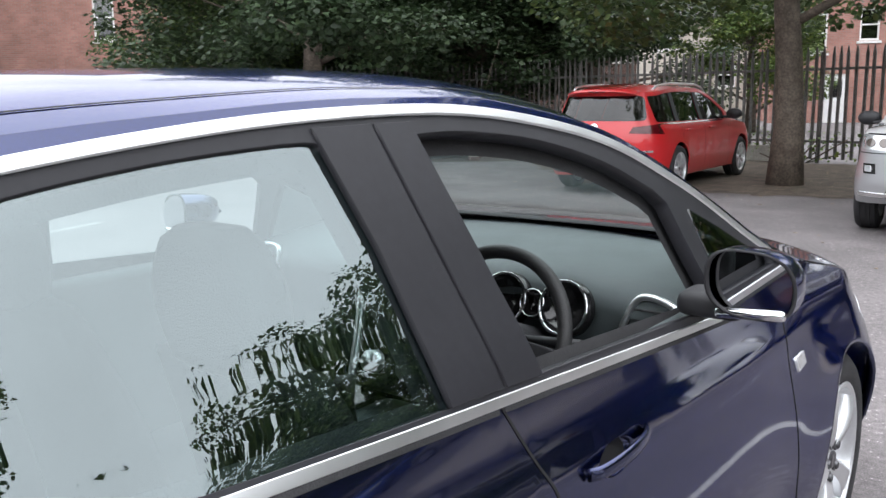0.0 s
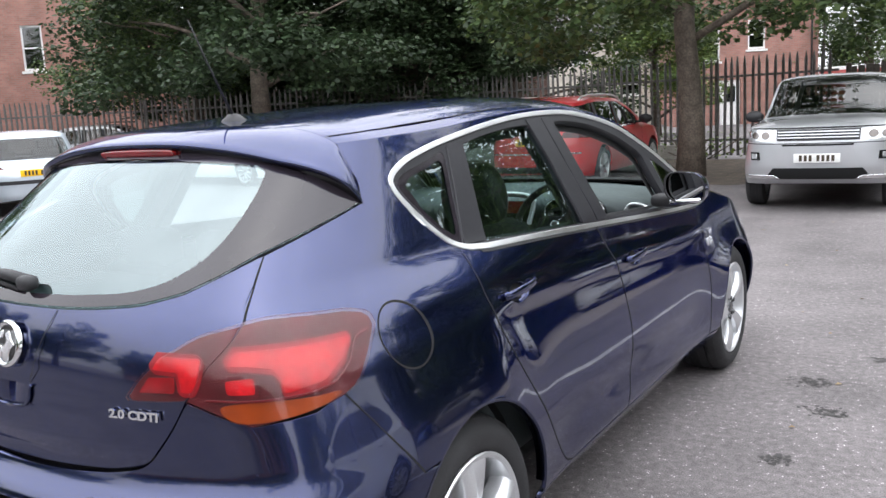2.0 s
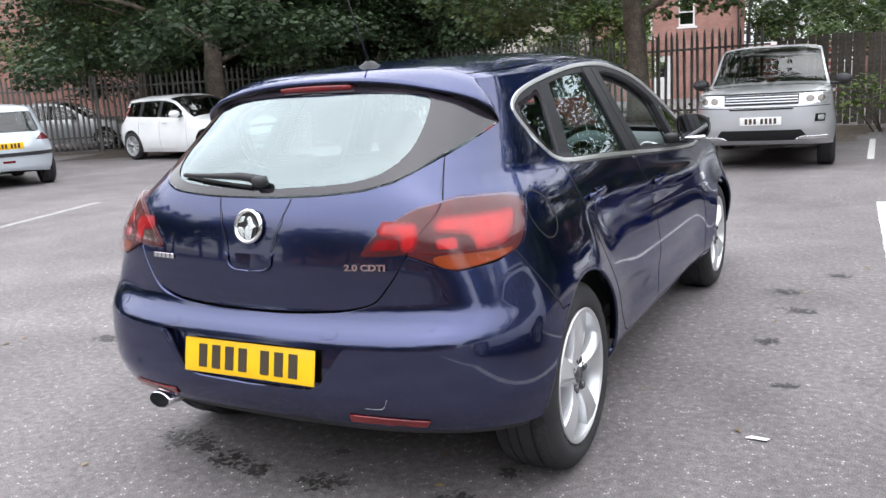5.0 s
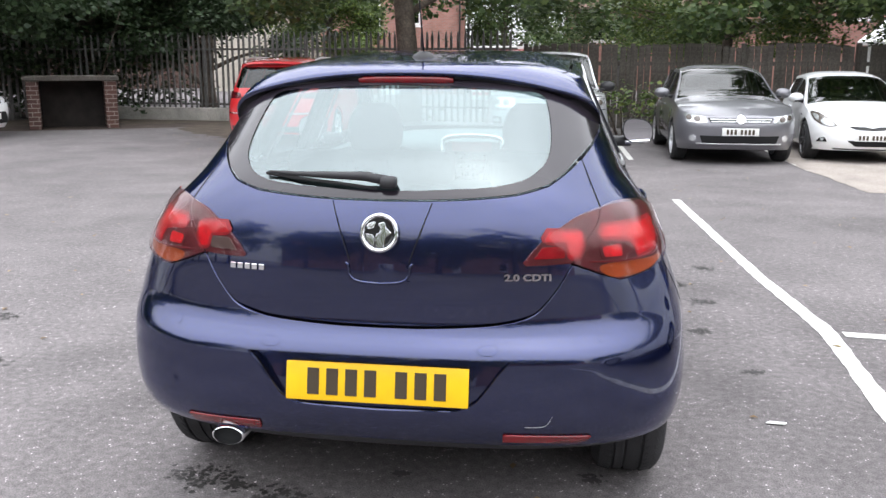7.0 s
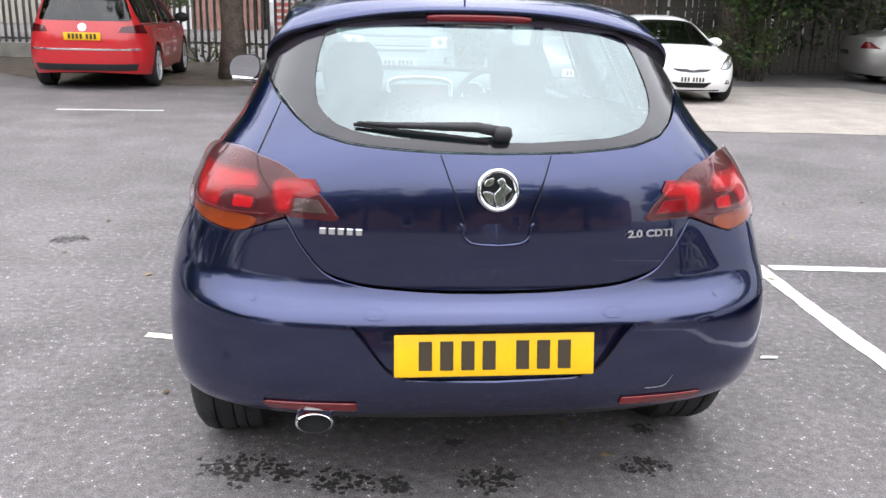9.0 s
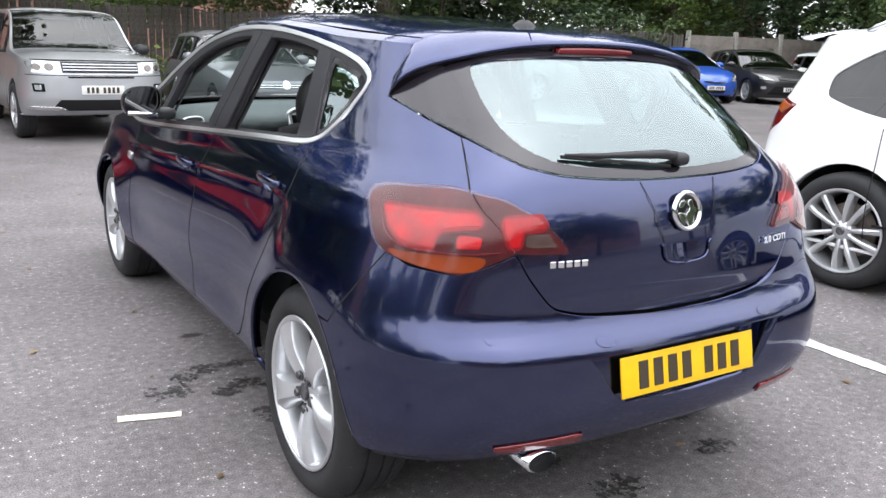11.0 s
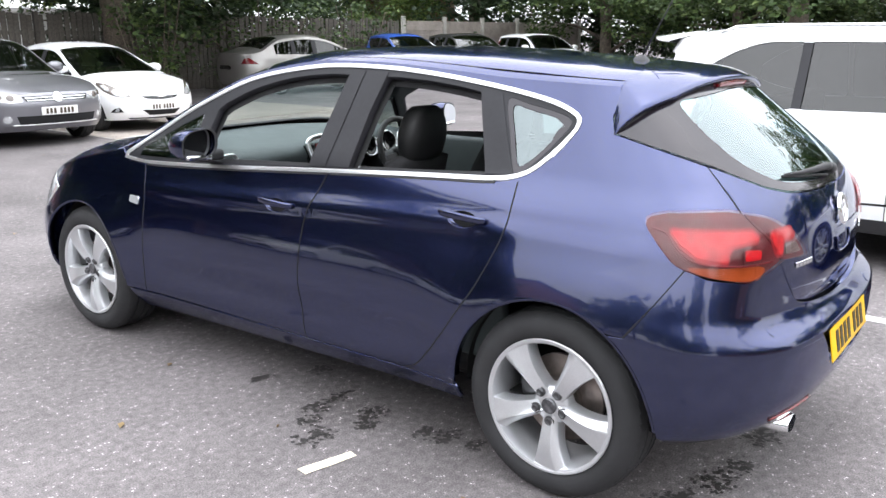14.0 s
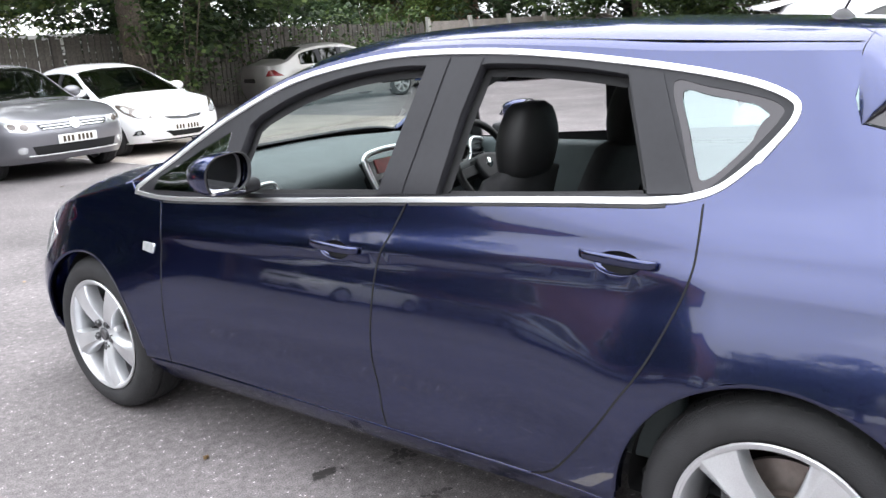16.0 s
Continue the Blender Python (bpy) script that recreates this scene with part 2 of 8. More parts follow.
def sheet(fn, outline, holes=(), step=0.03, gap=0.0, depth=0.012, lift=0.0):
    """A panel: the 2D outline laid on the surface fn(a, b) -> points, with turned-in edges. Returns verts, faces, normals."""
    out = dense(inset(dense(outline, step * 0.7), gap) if gap else outline, step * 0.7)
    hol = [dense(h, step * 0.7) for h in holes]
    lo, hi = np.min(out, 0), np.max(out, 0)
    gy = np.arange(lo[1], hi[1] + step, step * 0.866)
    grid = np.array([(x + (0.5 * step if j % 2 else 0), y) for j, y in enumerate(gy) for x in np.arange(lo[0], hi[0] + step, step)])
    ok = inside(out, grid)
    for h in hol:
        ok &= ~inside(h, grid)
    grid = grid[ok]
    for lp in [out] + hol:
        if len(grid):
            grid = grid[~near_loop(lp, grid, step * 0.5)]
    loops = [out] + hol
    pts, edges, off = [], [], 0
    for lp in loops:
        pts += lp
        edges += [(off + i, off + (i + 1) % len(lp)) for i in range(len(lp))]
        off += len(lp)
    pts += [tuple(g) for g in grid]
    vv, _, ff, *_ = delaunay_2d_cdt([Vector(map(float, p)) for p in pts], edges, [], 0, 1e-7)
    P = np.array([tuple(v) for v in vv])
    F = np.array([tuple(f) for f in ff])
    cen = P[F].mean(1)
    keep = inside(out, cen)
    for h in hol:
        keep &= ~inside(h, cen)
    F = F[keep]
    tri = P[F]
    ar = np.cross(tri[:, 1] - tri[:, 0], tri[:, 2] - tri[:, 0])
    F = F[np.abs(ar) > 1e-10]

    def place(q, down):
        q = np.asarray(q, float)
        e = 1e-4
        p = fn(q[:, 0], q[:, 1])
        du = fn(q[:, 0] + e, q[:, 1]) - fn(q[:, 0] - e, q[:, 1])
        dv = fn(q[:, 0], q[:, 1] + e) - fn(q[:, 0], q[:, 1] - e)
        n = np.cross(du, dv)
        ln = np.linalg.norm(n, axis=1, keepdims=True)
        n = n / np.maximum(ln, 1e-12)
        return p + n * (lift - down), n
    V, N = place(P, 0)
    verts, faces, norms = list(V), [tuple(f) for f in F], list(N)
    if depth:
        for lp, sgn in zip(loops, [1] + [-1] * len(hol)):
            o = outward(lp) * sgn
            a = np.array(lp)
            r0, n0 = place(a, 0)
            r1, _ = place(a + o * min(0.001, depth / 3), min(0.001, depth / 3))
            r2, _ = place(a + o * min(0.001, depth / 3), depth)
            side = np.array(place(a + o * 0.001, 0)[0]) - r0
            side /= np.maximum(np.linalg.norm(side, axis=1, keepdims=True), 1e-9)
            k, b = len(lp), len(verts)
            verts += list(r0) + list(r1) + list(r2)
            norms += list(n0) + list((side + n0) * 0.7071) + list(side)
            ccw = (area2(lp) > 0) == (sgn > 0)
            for i in range(k):
                j = (i + 1) % k
                for r in (0, 1):
                    q = (b + r * k + i, b + (r + 1) * k + i, b + (r + 1) * k + j, b + r * k + j)
                    faces.append(q if ccw else q[::-1])
    return verts, faces, norms


def flip(vfn):
    """The mirror image across x = 0."""
    v, f, n = vfn
    m = np.array([-1, 1, 1])
    return [p * m for p in v], [tuple(reversed(q)) for q in f], [q * m for q in n]


def merged(*parts):
    v, f, n = [], [], []
    for pv, pf, pn in parts:
        o = len(v)
        v += list(pv)
        n += list(pn)
        f += [tuple(i + o for i in q) for q in pf]
    return v, f, n


def part(name, data, mat, parent, label=""):
    """One mesh object under a thing or a part. data: a mesh, a bmesh, or verts, faces[, normals]."""
    if isinstance(data, tuple):
        me = to_mesh(name, *data)
    elif isinstance(data, bmesh.types.BMesh):
        me = bpy.data.meshes.new(name)
        data.to_mesh(me)
        data.free()
    else:
        me = data
    if not me.materials:
        me.materials.append(mat)
    ob = new(name, me)
    ob.parent = parent
    if label:
        ob["label"] = label
    return ob


def thing(name, label, category, at=None, group="", kind=""):
    ob = new(name)
    ob.empty_display_size = 0.2
    if at is not None:
        ob.matrix_basis = at
    return tagged(ob, label, category, group, kind)


def box(cx, cy, cz, sx, sy, sz, bevel=0.01, seg=2, bm=None, rot=None):
    """A bevelled block; with bm it is added to it."""
    b = bmesh.new()
    bmesh.ops.create_cube(b, size=1.0, matrix=Matrix.Diagonal((sx, sy, sz, 1)))
    if bevel:
        bmesh.ops.bevel(b, geom=list(b.edges), offset=min(bevel, 0.45 * min(sx, sy, sz)), segments=seg, affect="EDGES", profile=0.5)
    m = Matrix.Translation((cx, cy, cz))
    bmesh.ops.transform(b, matrix=m @ rot if rot else m, verts=b.verts)
    for f in b.faces:
        f.smooth = bool(bevel) and seg > 1
    if bm is None:
        return b
    tmp = bpy.data.meshes.new("tmp")
    b.to_mesh(tmp)
    b.free()
    bm.from_mesh(tmp)
    bpy.data.meshes.remove(tmp)
    return bm


def lathe(profile, n=48, x0=0.0, cy=0.0, cz=0.0):
    """Turned about an axis along x; profile: (x, radius)."""
    v, f = [], []
    for i in range(n):
        a = 2 * math.pi * i / n
        v += [(x0 + x, cy + r * math.cos(a), cz + r * math.sin(a)) for x, r in profile]
    k = len(profile)
    for i in range(n):
        j = (i + 1) % n
        f += [(i * k + q, i * k + q + 1, j * k + q + 1, j * k + q) for q in range(k - 1)]
    return v, f


def tube(path, r, n=8, taper=None, cap=True):
    """A round bar along a path; taper: radius factors along it."""
    p = [Vector(q) for q in path]
    v, f = [], []
    up = Vector((0.13, 0.29, 0.95)).normalized()
    for i, q in enumerate(p):
        d = (p[min(i + 1, len(p) - 1)] - p[max(i - 1, 0)]).normalized()
        a = d.cross(up)
        if a.length < 0.05:
            a = d.cross(Vector((1, 0, 0)))
        a.normalize()
        b = d.cross(a)
        rr = r * (taper[i] if taper else 1)
        v += [tuple(q + a * rr * math.cos(2 * math.pi * k / n) + b * rr * math.sin(2 * math.pi * k / n)) for k in range(n)]
    for i in range(len(p) - 1):
        f += [(i * n + k, (i + 1) * n + k, (i + 1) * n + (k + 1) % n, i * n + (k + 1) % n) for k in range(n)]
    if cap:
        f += [tuple(range(n)), tuple(range((len(p) - 1) * n, len(p) * n))[::-1]]
    return v, f


def loft(rings, closed=True):
    """Skin over rings with the same number of points."""
    k = len(rings[0])
    v = [tuple(map(float, q)) for r in rings for q in r]
    f = []
    for i in range(len(rings) - 1):
        f += [(i * k + j, i * k + (j + 1) % k, (i + 1) * k + (j + 1) % k, (i + 1) * k + j) for j in range(k if closed else k - 1)]
    return v, f


def join(*parts):
    v, f = [], []
    for pv, pf in parts:
        o = len(v)
        v += list(pv)
        f += [tuple(i + o for i in q) for q in pf]
    return v, f


def moved(vf, m):
    return [tuple(m @ Vector(q)) for q in vf[0]], vf[1]


def slab(outline, t, m=None, bevel=0.0):
    """A flat plate with the 2D outline in x, y, thickness t up from z = 0, placed by m."""
    bm = bmesh.new()
    pts = outline if area2(outline) > 0 else outline[::-1]
    face = bm.faces.new([bm.verts.new((a, b, 0)) for a, b in pts])
    res = bmesh.ops.extrude_face_region(bm, geom=[face])
    bmesh.ops.translate(bm, vec=(0, 0, t), verts=[e for e in res["geom"] if isinstance(e, bmesh.types.BMVert)])
    bmesh.ops.recalc_face_normals(bm, faces=bm.faces)
    if bevel:
        top = [e for e in bm.edges if all(abs(v.co.z - t) < 1e-6 for v in e.verts)]
        bmesh.ops.bevel(bm, geom=top, offset=bevel, segments=2, affect="EDGES", profile=0.5)
    if m is not None:
        bmesh.ops.transform(bm, matrix=m, verts=bm.verts)
    return bm


class Shell:
    """A car's skin. Sides: half width w(y, z); the ends close as superellipses in plan. a: way round the body from the tail's middle, b: height."""
    ARC = 1.25

    def __init__(s, w, y0, yr, y1, yf, ze, zc, n=2.5, nf=2.3, crown=2.2, bow=None):
        s.bow = bow or (lambda z, x: 0 * np.asarray(z, float))
        s.w, s.y0, s.yr, s.y1, s.yf, s.ze, s.zc, s.nf, s.crown = w, y0, yr, y1, yf, ze, zc, nf, crown
        s.n = n if callable(n) else (lambda z: n + 0 * np.asarray(z, float))
        s.c = y0 - s.ARC
        s.end = y1 + s.ARC - s.c

    def tail(s, th, b):
        """y round the tail, bowed forward away from the middle."""
        k = np.sin(th) ** (2 / s.n(b))
        x = s.w(s.y0 + 0 * b, b) * np.cos(th) ** (2 / s.n(b))
        return s.y0 - k * (s.y0 - s.yr(b) - s.bow(b, x))

    def angle(s, y, z):
        """The angle round the tail at which its y is reached."""
        y, z = np.broadcast_arrays(np.asarray(y, float), np.asarray(z, float))
        lo, hi = np.zeros(y.shape), np.full(y.shape, math.pi / 2)
        for _ in range(40):
            mid = (lo + hi) / 2
            far = s.tail(mid, z) > y
            lo, hi = np.where(far, mid, lo), np.where(far, hi, mid)
        return (lo + hi) / 2

    def side(s, a, b):
        a, b = np.asarray(a, float), np.asarray(b, float)
        a = np.where(a > s.end, a - 2 * s.end, a)
        t = np.abs(a) + s.c
        th = np.clip((s.y0 - t) / s.ARC, 0, 1) * math.pi / 2
        tf = np.clip((t - s.y1) / s.ARC, 0, 1) * math.pi / 2
        y = np.where(t < s.y0, s.tail(th, b), np.where(t > s.y1, s.y1 + (s.yf(b) - s.y1) * np.sin(tf) ** (2 / s.nf), t))
        wy = s.w(np.clip(y, s.y0, s.y1), b)
        x = wy * np.cos(th) ** (2 / s.n(b)) * np.cos(tf) ** (2 / s.nf)
        x = np.where(th > 1.5707, 0, x)
        return np.stack([x * np.where(a < 0, -1, 1), y, b], -1)

    def S(s, y, z):
        """a of the point at y on the side."""
        if y < s.y0:
            return (s.y0 - s.ARC * float(s.angle(y, z)) / (math.pi / 2) - s.c, z)
        if y > s.y1:
            q = min(1, (y - s.y1) / (float(s.yf(z)) - s.y1))
            return (s.y1 + s.ARC * math.asin(q ** (s.nf / 2)) / (math.pi / 2) - s.c, z)
        return (y - s.c, z)

    def R(s, x, z):
        """a of the point at x on the tail."""
        q = min(1, abs(x) / float(s.w(s.y0, z)))
        return (math.copysign(s.y0 - s.ARC * math.acos(q ** (float(s.n(z)) / 2)) / (math.pi / 2) - s.c, x), z)

    def F(s, x, z):
        """a of the point at x on the nose."""
        q = min(1, abs(x) / float(s.w(s.y1, z)))
        a = s.y1 + s.ARC * math.acos(q ** (s.nf / 2)) / (math.pi / 2) - s.c
        return (a if x >= 0 else 2 * s.end - a, z)

    def x_at(s, y, z):
        y = np.asarray(y, float)
        th = np.where(y < s.y0, s.angle(np.minimum(y, s.y0), z), 0)
        p = np.where(y > s.y1, np.clip((y - s.y1) / np.maximum(s.yf(z) - s.y1, 0.02), 0, 1), 0)
        return s.w(np.clip(y, s.y0, s.y1), z) * np.cos(th) ** (2 / s.n(z)) * (1 - p ** s.nf) ** (1 / s.nf)

    def cap(s, t, y):
        """The roof, screen and bonnet: t from -1 to 1 across, y along."""
        t, y = np.asarray(t, float), np.asarray(y, float)
        ze = s.ze(y)
        g = np.sin(t * 1.45) / math.sin(1.45)
        return np.stack([s.x_at(y, ze) * g, y, ze + (s.zc(y) - ze) * (1 - np.abs(g) ** s.crown)], -1)

# ---- cabin of the navy car ----
CAP_AT = (-0.172, 0.903)


def ring_section(cx, cy, cz, w, d, n=20, e=0.7):
    """A rounded-rectangle ring in the x, y plane."""
    return [(cx + w / 2 * math.copysign(abs(math.cos(t)) ** e, math.cos(t)), cy + d / 2 * math.copysign(abs(math.sin(t)) ** e, math.sin(t)), cz) for t in np.linspace(0, 2 * math.pi, n, endpoint=False)]


def seat(car, x):
    """A front seat: cushion, backrest with bolsters, head restraint on two posts."""
    cush = part("seat_cushion", box(x, 1.33, 0.46, 0.48, 0.52, 0.16, 0.06, 4), CLOTH, car, "charcoal cloth front seat")
    rings = [ring_section(x, 1.09 - 0.10 * f - 0.07 * f * f, 0.44 + 0.555 * f, 0.48 - 0.10 * f ** 3, 0.15 - 0.05 * f) for f in np.linspace(0, 1, 12)]
    top = rings[-1]
    rings.append([(x + (a - x) * 0.6, 0.92 + (b - 0.92) * 0.6, c + 0.02) for a, b, c in top])
    v, f = loft(rings)
    part("seat_back", (v, f + [tuple(range(len(v) - 20, len(v)))]), CLOTH, cush)
    hr = [ring_section(x, 0.905 - 0.02 * f, 1.005 + 0.185 * f, 0.225 + 0.03 * math.sin(math.pi * f) - 0.05 * f ** 4, 0.10 + 0.025 * math.sin(math.pi * f)) for f in np.linspace(0, 1, 10)]
    lid = [(x + (a - x) * 0.75, 0.89 + (b - 0.89) * 0.6, c + 0.018) for a, b, c in hr[-1]]
    bot = [(x + (a - x) * 0.8, 0.905 + (b - 0.905) * 0.7, c - 0.014) for a, b, c in hr[0]]
    v, f = loft([bot] + hr + [lid])
    head = part("head_restraint", (v, f + [tuple(range(20))[::-1], tuple(range(len(v) - 20, len(v)))]), LEATHER, cush, "black padded head restraint")
    for s in (-0.06, 0.06):
        part("restraint_post", tube([(x + s, 0.915, 0.96), (x + s, 0.905, 1.03)], 0.006, 8), CHROME, head)
    return cush


def interior(car, sh):
    for x in (0.35, -0.35):
        seat(car, x)
    bench = part("rear_bench", box(0, 0.42, 0.46, 1.16, 0.46, 0.18, 0.06, 4), CLOTH, car, "charcoal rear bench seat")
    part("bench_back", box(0, 0.12, 0.72, 1.12, 0.14, 0.52, 0.05, 4, rot=Matrix.Rotation(radians(14), 4, "X")), CLOTH, bench)
    for x in (-0.36, 0.0, 0.36):
        part("head_restraint", box(x, 0.055, 1.02, 0.24, 0.09, 0.12, 0.035, 4), CLOTH, bench)
    part("parcel_shelf", box(0, -0.22, 0.93, 1.08, 0.46, 0.02, 0.008), DASH, car)
    part("cabin_floor", box(0, 1.1, 0.30, 1.36, 2.5, 0.03, 0.01), CLOTH, car)
    part("boot_lining", box(0, -0.3, 0.62, 1.0, 0.3, 0.5, 0.05), INNER, car)
    # dashboard: a swept top, fascia, binnacle
    rings = []
    for x in np.linspace(-0.70, 0.70, 29):
        q = 0.035 * math.exp(-((x - 0.36) / 0.2) ** 2) + 0.012 * math.exp(-(x / 0.2) ** 2)
        e = 0.06 * (abs(x) / 0.7) ** 3
        rings.append([(x, 2.36 - e, 0.60), (x, 2.36 - e, 1.0 - 0.05 * (abs(x) / 0.7) ** 2), (x, 2.15, 0.985 + q * 0.4), (x, 1.90, 0.962 + q), (x, 1.80 + e * 0.3, 0.945 + q), (x, 1.77 + e * 0.5, 0.90 + q), (x, 1.83 + e, 0.83), (x, 1.80 + e, 0.74), (x, 1.88, 0.60)])
    v, f = loft(rings, False)
    dash = part("dashboard", (v, [q[::-1] for q in f]), DASH, car, "charcoal moulded dashboard with silver trim")
    # centre stack with silver surround and display
    st = Matrix.Translation((0, 1.745, 0.855)) @ Matrix.Rotation(radians(68), 4, "X")
    part("centre_stack", slab([(-0.13, -0.22), (0.13, -0.22), (0.15, 0.11), (-0.15, 0.11)], 0.05, st @ Matrix.Translation((0, 0, -0.02)), 0.008), GLOSS_BLACK, dash)
    surround = [tuple(st @ Vector((a, b, 0.034))) for a, b in spline([(-0.118, -0.27), (-0.135, -0.10), (-0.160, 0.06), (-0.145, 0.125), (0.0, 0.14), (0.145, 0.125), (0.160, 0.06), (0.135, -0.10), (0.118, -0.27)], 8)]
    part("stack_trim", tube(surround, 0.012, 10), SATIN, dash, "silver surround of the centre stack")
    part("display", slab([(-0.11, 0.05), (0.11, 0.05), (0.11, 0.105), (-0.11, 0.105)], 0.006, st @ Matrix.Translation((0, 0, 0.03))), SCREEN, dash, "small red-lit display")
    bm = bmesh.new()
    for r in range(3):
        for c in range(6):
            p = st @ Vector((-0.1 + 0.04 * c, 0.02 - 0.05 * r, 0.034))
            box(*p, 0.026, 0.012, 0.018, 0.003, 1, bm)
    part("buttons", bm, PLASTIC, dash)
    for x in (-0.06, 0.06):
        part("dial_knob", moved(lathe([(0.03, 0.0), (0.03, 0.026), (0.0, 0.03)], 24), Matrix.Translation(st @ Vector((x, -0.15, 0.03))) @ Matrix.Rotation(radians(90), 4, "Z") @ Matrix.Rotation(radians(200), 4, "Y")), SATIN, dash)
    part("centre_console", box(0, 1.28, 0.50, 0.22, 0.95, 0.22, 0.04, 3), DASH, car)
    part("gear_lever", tube([(0, 1.52, 0.58), (0, 1.50, 0.68), (0, 1.49, 0.74)], 0.02, 10, [0.6, 0.7, 1.4]), LEATHER, car)
    # round gauges under a hood, in front of the driver
    for x, r in ((0.28, 0.058), (0.44, 0.058), (0.36, 0.03)):
        m = Matrix.Translation((x, 1.772, 0.912)) @ Matrix.Rotation(radians(-90), 4, "Z") @ Matrix.Rotation(radians(-18), 4, "Y")
        part("gauge", moved(lathe([(0.0, 0.0), (0.004, r * 0.86), (0.03, r), (0.034, r * 1.04), (0.03, r * 1.1), (0.0, r * 1.12)], 32), m), GLOSS_BLACK, dash)
        part("gauge_ring", moved(lathe([(0.032, r * 0.96), (0.037, r * 1.0), (0.034, r * 1.08)], 32), m), CHROME, dash, "chrome gauge ring")
    # air vents at both ends
    for sx in (1, -1):
        m = Matrix.Translation((sx * 0.625, 1.80, 0.895)) @ Matrix.Rotation(radians(90 - 14), 4, "X") @ Matrix.Rotation(radians(-8 * sx), 4, "Z")
        loop = spline([(-0.05, -0.045), (0.035, -0.06), (0.055, 0.0), (0.05, 0.05), (-0.03, 0.055), (-0.055, 0.0)], 6, True)
        part("air_vent", tube([tuple(m @ Vector((a, b, 0.012))) for a, b in loop + loop[:1]], 0.008, 8, cap=False), SATIN, dash, "silver framed air vent")
        bm = bmesh.new()
        for k in range(4):
            p = m @ Vector((0, -0.033 + 0.022 * k, 0.004))
            box(*p, 0.085, 0.02, 0.004, 0.001, 1, bm)
        part("vent_slats", bm, PLASTIC, dash)
    # steering wheel, driver on the right
    c = Vector((0.36, 1.56, 0.885))
    m = Matrix.Translation(c) @ Matrix.Rotation(radians(66), 4, "X")
    rim = [tuple(m @ Vector((0.187 * math.cos(t), 0.187 * math.sin(t), 0))) for t in np.linspace(0, 2 * math.pi, 49)]
    sw = part("steering_wheel", tube(rim, 0.0155, 12, cap=False), LEATHER, car, "black leather steering wheel with silver spokes")
    part("airbag_cover", slab(spline([(-0.075, 0.035), (0.075, 0.035), (0.06, -0.05), (0.0, -0.075), (-0.06, -0.05)], 6, True), 0.035, m @ Matrix.Translation((0, 0, -0.01)), 0.012), PLASTIC, sw)
    for pts in ([(-0.07, 0.01), (-0.18, 0.0), (-0.18, -0.04), (-0.07, -0.03)], [(0.07, 0.01), (0.18, 0.0), (0.18, -0.04), (0.07, -0.03)], [(-0.05, -0.06), (0.05, -0.06), (0.08, -0.17), (-0.08, -0.17)]):
        part("spoke", slab(pts, 0.018, m @ Matrix.Translation((0, 0, -0.008)), 0.004), PLASTIC, sw)
    for pts in ([(-0.03, -0.06), (-0.062, -0.172)], [(0.03, -0.06), (0.062, -0.172)]):
        part("spoke_trim", tube([tuple(m @ Vector((a, b, 0.014))) for a, b in pts], 0.007, 8), SATIN, sw)
    part("wheel_badge", moved(lathe([(0.0, 0.0), (0.0, 0.018), (-0.006, 0.022)], 24), m @ Matrix.Translation((0, 0, 0.03)) @ Matrix.Rotation(radians(-90), 4, "Y")), CHROME, sw)
    part("steering_column", tube([tuple(c), (0.36, 1.80, 0.80)], 0.045, 14), PLASTIC, sw)
    part("stalk", tube([(0.40, 1.63, 0.87), (0.56, 1.61, 0.89)], 0.01, 8), PLASTIC, sw)
    # door cards and headliner
    for sx in (1, -1):
        for y0, y1 in ((1.10, 2.12), (0.25, 1.0)):
            part("door_card", box(sx * 0.70, (y0 + y1) / 2, 0.66, 0.06, y1 - y0, 0.58, 0.03, 3), DASH, car)
    lin = sheet(sh.cap, [(-0.9, 0.0), (0.9, 0.0), (0.9, 1.5), (0, 1.6), (-0.9, 1.5)], (), 0.1, 0, 0, -0.03)
    part("headliner", (lin[0], [q[::-1] for q in lin[1]], [-n for n in lin[2]]), HEADLINER, car)
    part("rear_view_mirror", box(0, 1.68, 1.29, 0.23, 0.03, 0.07, 0.02, 3), PLASTIC, car)
    part("mirror_stem", tube([(0, 1.69, 1.30), (0, 1.73, 1.34)], 0.012, 8), PLASTIC, car)
    for sx in (1, -1):
        part("sun_visor", box(sx * 0.33, 1.55, 1.345, 0.36, 0.15, 0.02, 0.008, 2, rot=Matrix.Rotation(radians(-16), 4, "X")), HEADLINER, car)

# ---- cars ----
def rounded(poly, r):
    """The polygon with its sharp corners turned into short arcs."""
    p = [np.array(q, float) for q in poly]
    out = []
    for i, c in enumerate(p):
        a, b = p[i - 1] - c, p[(i + 1) % len(p)] - c
        la, lb = np.linalg.norm(a), np.linalg.norm(b)
        if la < 1e-6 or lb < 1e-6:
            continue
        if np.dot(a, b) / (la * lb) < -0.8:
            out.append(tuple(c))
            continue
        ra, rb = min(r, la * 0.45), min(r, lb * 0.45)
        s, e = c + a / la * ra, c + b / lb * rb
        out += [tuple((1 - t) ** 2 * s + 2 * t * (1 - t) * c + t * t * e) for t in np.linspace(0, 1, 5)]
    return out


def arch_loop(shell, ya, r, zc=0.318, zlow=0.1, n=28):
    """The wheel arch as a loop on the skin, open below."""
    pts = [(ya + r * math.cos(math.pi * k / n), zc + r * math.sin(math.pi * k / n)) for k in range(n + 1)]
    pts = [(ya + r * 0.99, zlow)] + pts + [(ya - r * 0.99, zlow)]
    return [shell.S(y, z) for y, z in pts]


